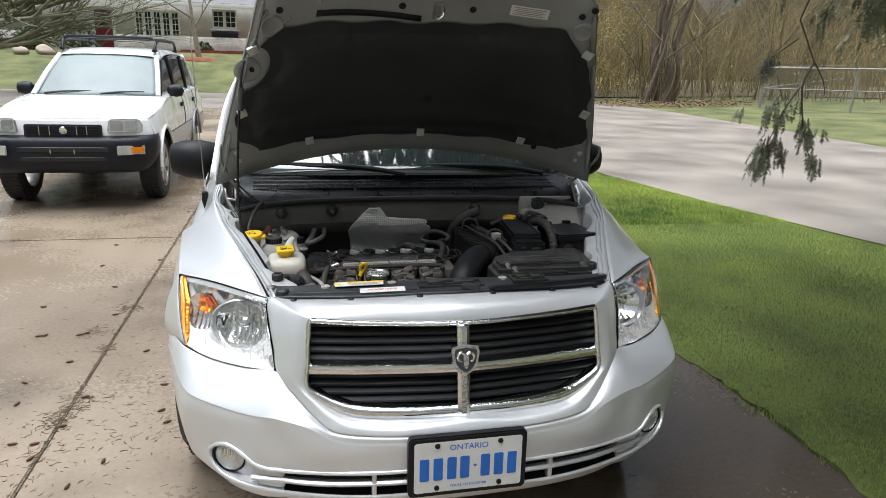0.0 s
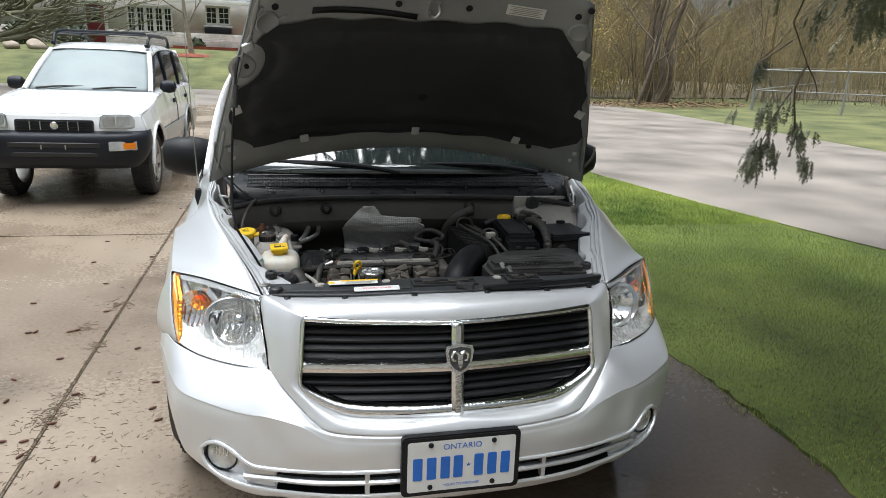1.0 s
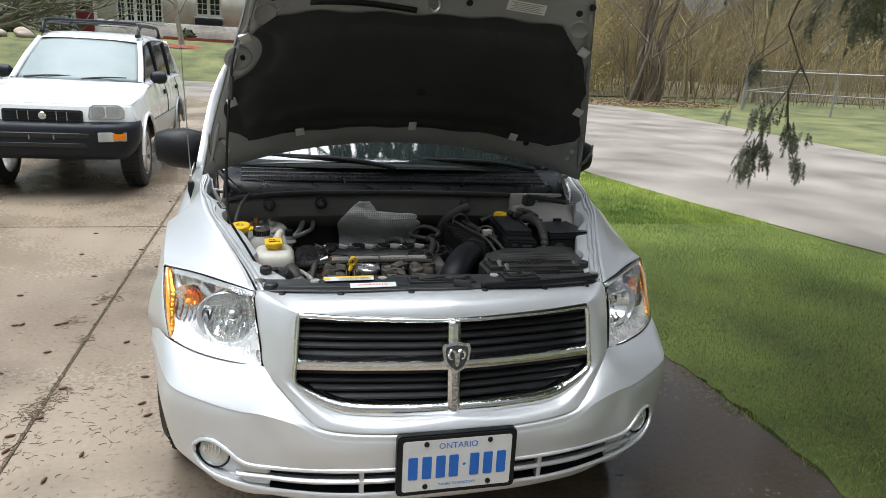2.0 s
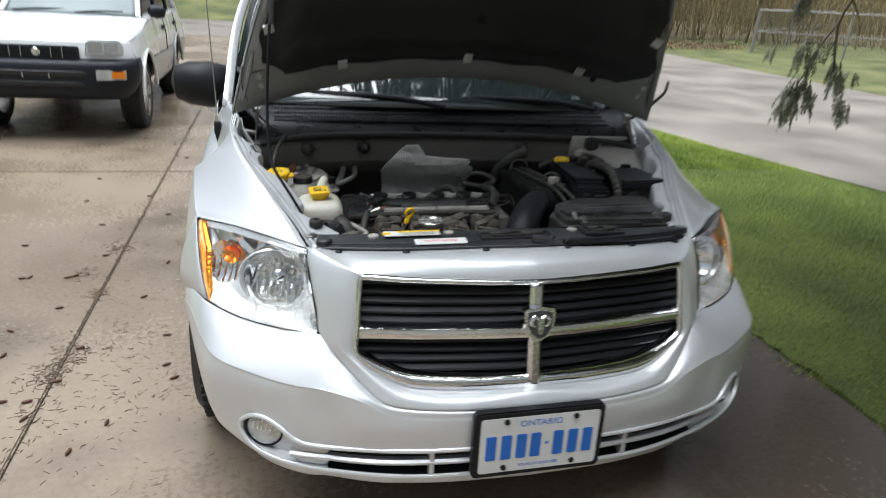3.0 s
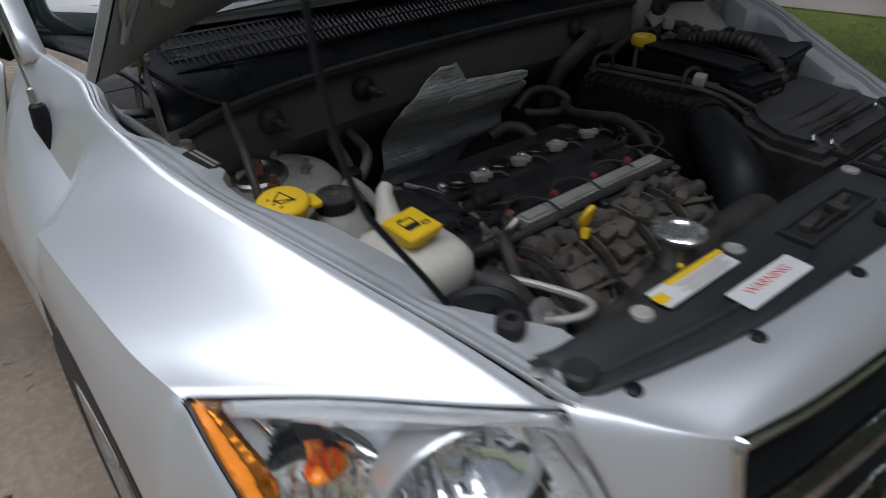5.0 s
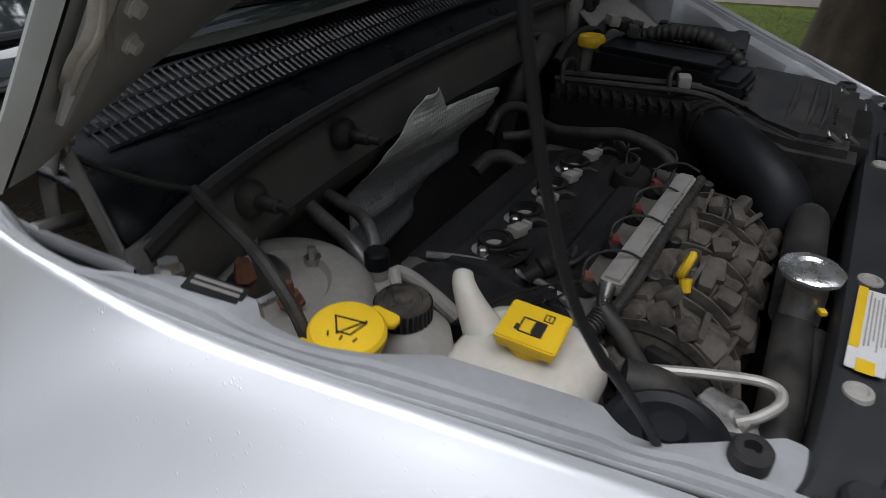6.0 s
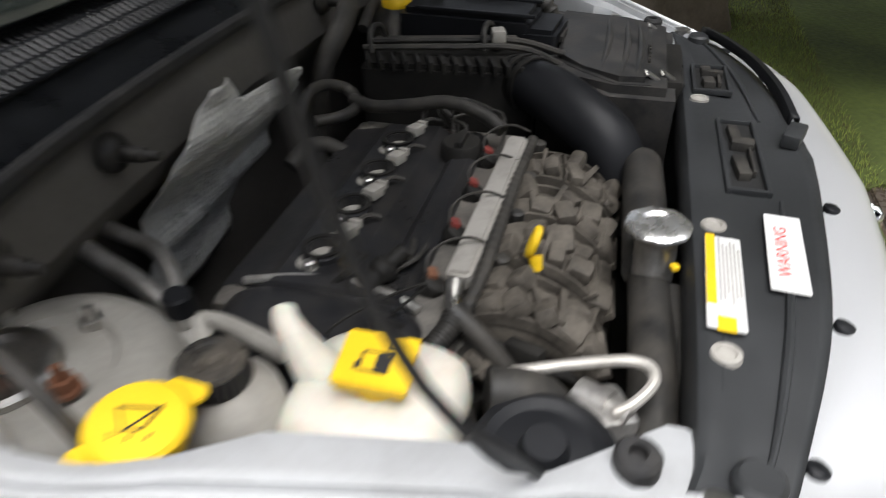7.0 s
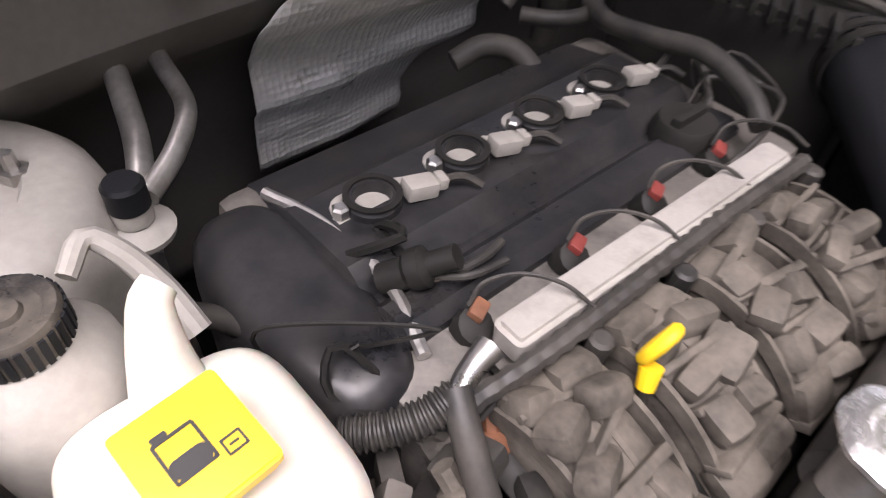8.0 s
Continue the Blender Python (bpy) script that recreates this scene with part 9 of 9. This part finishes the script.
# unseen low boughs over the near corner of the lawn, added to block the sky
for k in range(70):
    a = radians(196 + 2.3 * k + rng.uniform(-3, 3))
    z = 1.95 + 0.16 * (k % 6) + rng.uniform(0, 0.3)
    L = rng.uniform(1.3, 2.4)
    d = Vector((math.cos(a), math.sin(a), 0))
    bough(verts, faces, wood, [tuple(d * 0.2 + Vector((0, 0, z + 0.25))), tuple(d * L * 0.5 + Vector((0, 0, z + 0.15))), tuple(d * L + Vector((0, 0, z - 0.2)))], rng, 1.0, 0.45, leaf=0.24)
# and a thicker unseen tier above them, towards the road as well, for more shade
for k in range(66):
    a = radians(138 + 1.5 * k + rng.uniform(-3, 3))
    z = 2.75 + 0.22 * (k % 7) + rng.uniform(0, 0.3)
    L = rng.uniform(1.2, 2.1) if a < radians(150) else rng.uniform(1.4, 2.5)
    d = Vector((math.cos(a), math.sin(a), 0))
    bough(verts, faces, wood, [tuple(d * 0.2 + Vector((0, 0, z))), tuple(d * L * 0.5 + Vector((0, 0, z + 0.12))), tuple(d * L + Vector((0, 0, z - 0.1)))], rng, 0.9, 0.40, leaf=0.24)
# and the lowest, thickest boughs, unseen, added to keep the corner beside the car in deep shade
for k in range(46):
    a = radians(157 + 1.15 * k + rng.uniform(-3, 3))
    z = 2.05 + 0.11 * (k % 6) + rng.uniform(0, 0.2) + max(0.0, 0.03 * (28 - k))
    L = rng.uniform(1.3, 2.1)
    d = Vector((math.cos(a), math.sin(a), 0))
    bough(verts, faces, wood, [tuple(d * 0.2 + Vector((0, 0, z + 0.2))), tuple(d * L * 0.5 + Vector((0, 0, z + 0.15))), tuple(d * L + Vector((0, 0, z)))], rng, 1.0, 0.45, leaf=0.26)
# boughs right over the windshield
for k in range(20):
    a = radians(142 + 2.1 * k + rng.uniform(-2, 2))
    z = 3.9 + 0.29 * ((k * 11) % 20)
    L = rng.uniform(3.3, 5.0)
    d = Vector((math.cos(a), math.sin(a), 0))
    bough(verts, faces, wood, [tuple(d * 0.2 + Vector((0, 0, z))), tuple(d * L * 0.5 + Vector((0, 0, z + 0.3))), tuple(d * L + Vector((0, 0, z - 0.4)))], rng, 0.55, 0.5, 0.45, leaf=0.11)
# long high boughs reaching over the car
for k in range(26):
    a = radians(116 + 2.4 * k)
    z = 4.7 + 0.20 * ((k * 7) % 26)
    L = rng.uniform(3.4, 5.6)
    d = Vector((math.cos(a), math.sin(a), 0))
    bough(verts, faces, wood, [tuple(d * 0.2 + Vector((0, 0, z))), tuple(d * L * 0.5 + Vector((0, 0, z + 0.3))), tuple(d * L + Vector((0, 0, z - 0.5)))], rng, 0.55, 0.6, leaf=0.11)
ob = new("needles", from_lists("needles", verts, faces, NEEDLE))
ob.parent = conifer
bm = bmesh.new()
for pts, r in wood:
    tube(bm, pts, [r * 1.6, r, r * 0.4], 5, 10, caps=False)
part("branchwork", bm, BARK, conifer)

# ---- an assumed, unseen house wall behind the camera closes the place ----
bm = bmesh.new()
box(bm, (0.8, -5.8, 1.6), (15, 0.3, 3.4))
garage_wall = solid("wall_south", bm, BRICK, "unseen plain brick wall, assumed at the head of the driveway", "wall", kind="structure")
bm = bmesh.new()
slab(bm, [(-7.5, -6.8), (9.1, -6.8), (9.1, -5.1), (-7.5, -5.1)], Matrix.Translation((0, 0, 3.3)), 0.2)
solid("eaves_south", bm, TRIM, "unseen white eaves over the assumed brick wall", "eaves", kind="structure")
# unseen door, kept white to throw light on the car's front
GDOOR = material("white_bounce_door", (0.70, 0.69, 0.66), 0.5, 0.0, 0.15, 2, 50, 0.0006)
bm = bmesh.new()
for k in range(4):
    box(bm, (-1.4, -5.62, 0.30 + 0.56 * k), (4.8, 0.06, 0.55), 0.02)
solid("door_south", bm, GDOOR, "unseen white sectional door, added to bounce light onto the bumper", "garage door", kind="structure")


# ---- grass of the near lawn ----
BLADE = material("grass_blades", (0.12, 0.25, 0.018), 0.6, 0.0, 0.45, 0.8, 6, 0.0, 0.08, color2=(0.50, 0.58, 0.11))
rng = np.random.default_rng(5)


def lawn_edge(y):
    return np.interp(y, [-4, 0.2, 3.35, 5.0, 6.8, 9.0, 18.0], [7.1, 5.5, 4.55, 4.1, 3.75, 3.5, 2.95])


def blades(name, n, y0, y1, h, w, label, mat=BLADE, straw=False):
    y = y0 + (y1 - y0) * rng.random(n) ** 1.25
    ragged = 0.05 * np.sin(y * 5.3) * np.sin(y * 2.1 + 1) + 0.03 * np.sin(y * 17)
    x = 1.490 + ragged + (lawn_edge(y) - 1.505 - ragged) * rng.random(n)
    # little green grows along the edge; under the conifer, brown blades also paint its shade
    under = np.clip(1.3 - np.hypot(x - 2.9, y + 0.1) / 2.2, 0, 0.65)
    patchy = 0.12 * np.sin(x * 4.1 + 1.3 * np.sin(y * 2.7)) * np.sin(y * 3.7 + x)
    dry = rng.random(n) < np.clip(np.maximum(0.70 - (x - 1.5) * 1.7, under) + patchy * (under > 0.05), 0.05, 1)
    keep = ~((x < 1.62) & (rng.random(n) < 0.35)) & (dry == straw)
    x, y = x[keep], y[keep]
    n = len(x)
    a = rng.random(n) * 2 * np.pi
    hh = h * (0.45 + 0.9 * rng.random(n))
    lean = hh * (0.3 + 1.5 * rng.random(n))
    b = rng.random(n) * 2 * np.pi
    ww = w * (0.7 + 0.6 * rng.random(n))
    p0 = np.stack([x - ww * np.cos(a), y - ww * np.sin(a), np.full(n, -0.02)], 1)
    p1 = np.stack([x + ww * np.cos(a), y + ww * np.sin(a), np.full(n, -0.02)], 1)
    p2 = np.stack([x + lean * np.cos(b), y + lean * np.sin(b), hh], 1)
    verts = np.stack([p0, p1, p2], 1).reshape(-1, 3)
    me = bpy.data.meshes.new(name)
    me.vertices.add(len(verts))
    me.vertices.foreach_set("co", verts.ravel())
    me.loops.add(3 * n)
    me.loops.foreach_set("vertex_index", np.arange(3 * n))
    me.polygons.add(n)
    me.polygons.foreach_set("loop_start", np.arange(0, 3 * n, 3))
    me.update(calc_edges=True)
    me.materials.append(mat)
    tagged(new(name, me), label, "grass", kind="stuff")


blades("grass", 400000, -0.6, 6.5, 0.021, 0.0024, "short green spring grass beside the driveway")
STRAW = material("dead_and_shaded_grass", (0.075, 0.055, 0.026), 0.8, 0.0, 0.4, 2, 20, 0.0, 0.08, color2=(0.17, 0.135, 0.06))
blades("dead_and_shaded_grass", 300000, -0.6, 8.0, 0.020, 0.0022, "brown dead grass along the driveway's edge, and dark blades as shade under the conifer", STRAW, True)
blades("far_grass", 110000, 4.0, 12.0, 0.032, 0.0045, "short green grass towards the road")
bm = bmesh.new()
edge_rng = random.Random(12)
turf_edge = [(1.525 + 0.035 * math.sin(y * 3.1) * math.sin(y * 1.3 + 0.6) + edge_rng.uniform(-0.022, 0.022), y) for y in np.arange(-5.5, 12.0, 0.055)]
slab(bm, [(7.4, -5.5), (5.45, 0.2), (4.5, 3.35), (4.05, 5.0), (3.7, 6.8), (3.45, 9.0), (2.95, 18.15), (1.537, 18.15)] + turf_edge[::-1], Matrix.Translation((0, 0, -0.10)), 0.104)
solid("lawn", bm, SOIL, "turf between the driveway and the road", "lawn", kind="structure")
bm = bmesh.new()
slab(bm, [(-40, -5.5), (-4.455, -5.5), (-4.455, 18.15), (-40, 18.15)], Matrix.Translation((0, 0, -0.10)), 0.09)
solid("lawn_west", bm, SOIL, "turf beyond the driveway", "lawn", kind="structure")

# ---- litter on the concrete ----
CONE = material("red_brown_catkin", (0.10, 0.040, 0.022), 0.6, 0.0, 0.4, 40, 300, 0.001)
DRY = material("dry_twig", (0.075, 0.052, 0.032), 0.8, 0.0, 0.4, 30, 200, 0.0, color2=(0.17, 0.125, 0.075))
bm = bmesh.new()
lathe(bm, (-0.02, 0, 0.006), (1, 0.05, 0), [(0, 0.0015), (0.006, 0.0048), (0.016, 0.0060), (0.028, 0.0050), (0.036, 0.0015)], 9)
cone = solid("fallen_catkin", bm, CONE, "small red-brown catkin fallen on the damp concrete", "catkin", "catkins on the driveway")
spots = [(-1.44, 0.86, 20), (-1.52, 0.87, 5), (-1.42, 0.76, 60), (-1.38, 0.98, 10), (-1.16, 0.70, 80), (-1.05, 1.29, 0), (-1.20, 1.68, 35),
         (-1.53, 1.60, 15), (-1.58, 1.94, 20), (-1.55, 1.96, 30), (-1.78, 1.95, 10), (-1.75, 1.96, 60), (-1.47, 2.22, 10), (-1.59, 2.72, -10), (-1.42, 3.3, 0), (-1.78, 3.2, 25), (-1.82, 3.75, 0), (-1.36, 1.22, 25), (-1.62, 1.2, 70), (-1.02, 1.05, 30), (-1.9, 2.4, 0), (-2.2, 1.9, 45), (-1.25, 2.9, 15),
         (-1.30, 4.4, 10), (-1.45, 4.9, 50), (-0.98, 0.95, 25), (-1.15, 2.1, 65), (-1.70, 0.95, 12), (-1.66, 1.4, -30)]
for x, y, a in spots:
    copy_thing(cone, pose(x, y, 0.0, 0, 0, a))
cone.matrix_basis = pose(-1.24, 0.56, 0, 0, 0, 75)
rng = random.Random(3)
verts, faces = [], []


def stick(x, y, L, a, r):
    i = len(verts)
    d = Vector((math.cos(a), math.sin(a), 0))
    s = Vector((-d.y, d.x, 0)) * r
    bend = s * rng.uniform(-6, 6)
    for k, q in enumerate((0, 0.5, 1)):
        p = Vector((x, y, 0.0015)) + d * (L * (q - 0.5)) + (bend if k == 1 else Vector())
        verts.extend([p - s, p + s, p + Vector((0, 0, r * 1.6))])
    for k in (0, 3):
        for u, v in ((0, 1), (1, 2), (2, 0)):
            faces.append((i + k + u, i + k + v, i + k + 3 + v, i + k + 3 + u))


for _ in range(900):
    x = rng.gauss(-1.25, 0.28) if rng.random() < 0.75 else rng.uniform(-3.6, 1.4)
    y = rng.uniform(-0.6, 3.2) ** 1.0 if rng.random() < 0.8 else rng.uniform(0, 8)
    stick(x, y, rng.uniform(0.005, 0.030), rng.gauss(0.2, 0.9), rng.uniform(0.0004, 0.0010))
for cx, cy, n, sp in ((-1.42, 1.02, 110, 0.04), (-1.40, 1.12, 70, 0.03), (-1.38, 1.20, 60, 0.04), (-1.52, 1.98, 60, 0.04), (-1.42, 2.33, 110, 0.04), (-1.41, 1.75, 60, 0.03), (-1.42, 0.8, 30, 0.05), (-1.0, 2.35, 50, 0.05), (-1.22, 1.25, 30, 0.08), (-1.15, 0.85, 40, 0.10), (-1.35, 0.72, 30, 0.08)):
    for _ in range(n):
        stick(cx + rng.gauss(0, sp), cy + rng.gauss(0, sp), rng.uniform(0.008, 0.030), rng.uniform(0, 3.14), rng.uniform(0.0006, 0.0013))
for k in range(420):
    y = 0.2 + 6.5 * (k / 420) + rng.uniform(-0.01, 0.01)
    stick(JX + rng.gauss(0, 0.006 + 0.008 * (rng.random() < 0.2)), y, rng.uniform(0.008, 0.03), rng.gauss(1.57, 0.5), rng.uniform(0.001, 0.002))
ob = new("needle_litter", from_lists("needle_litter", verts, faces, DRY))
tagged(ob, "dry needles and twigs strewn over the driveway", "litter", kind="stuff")
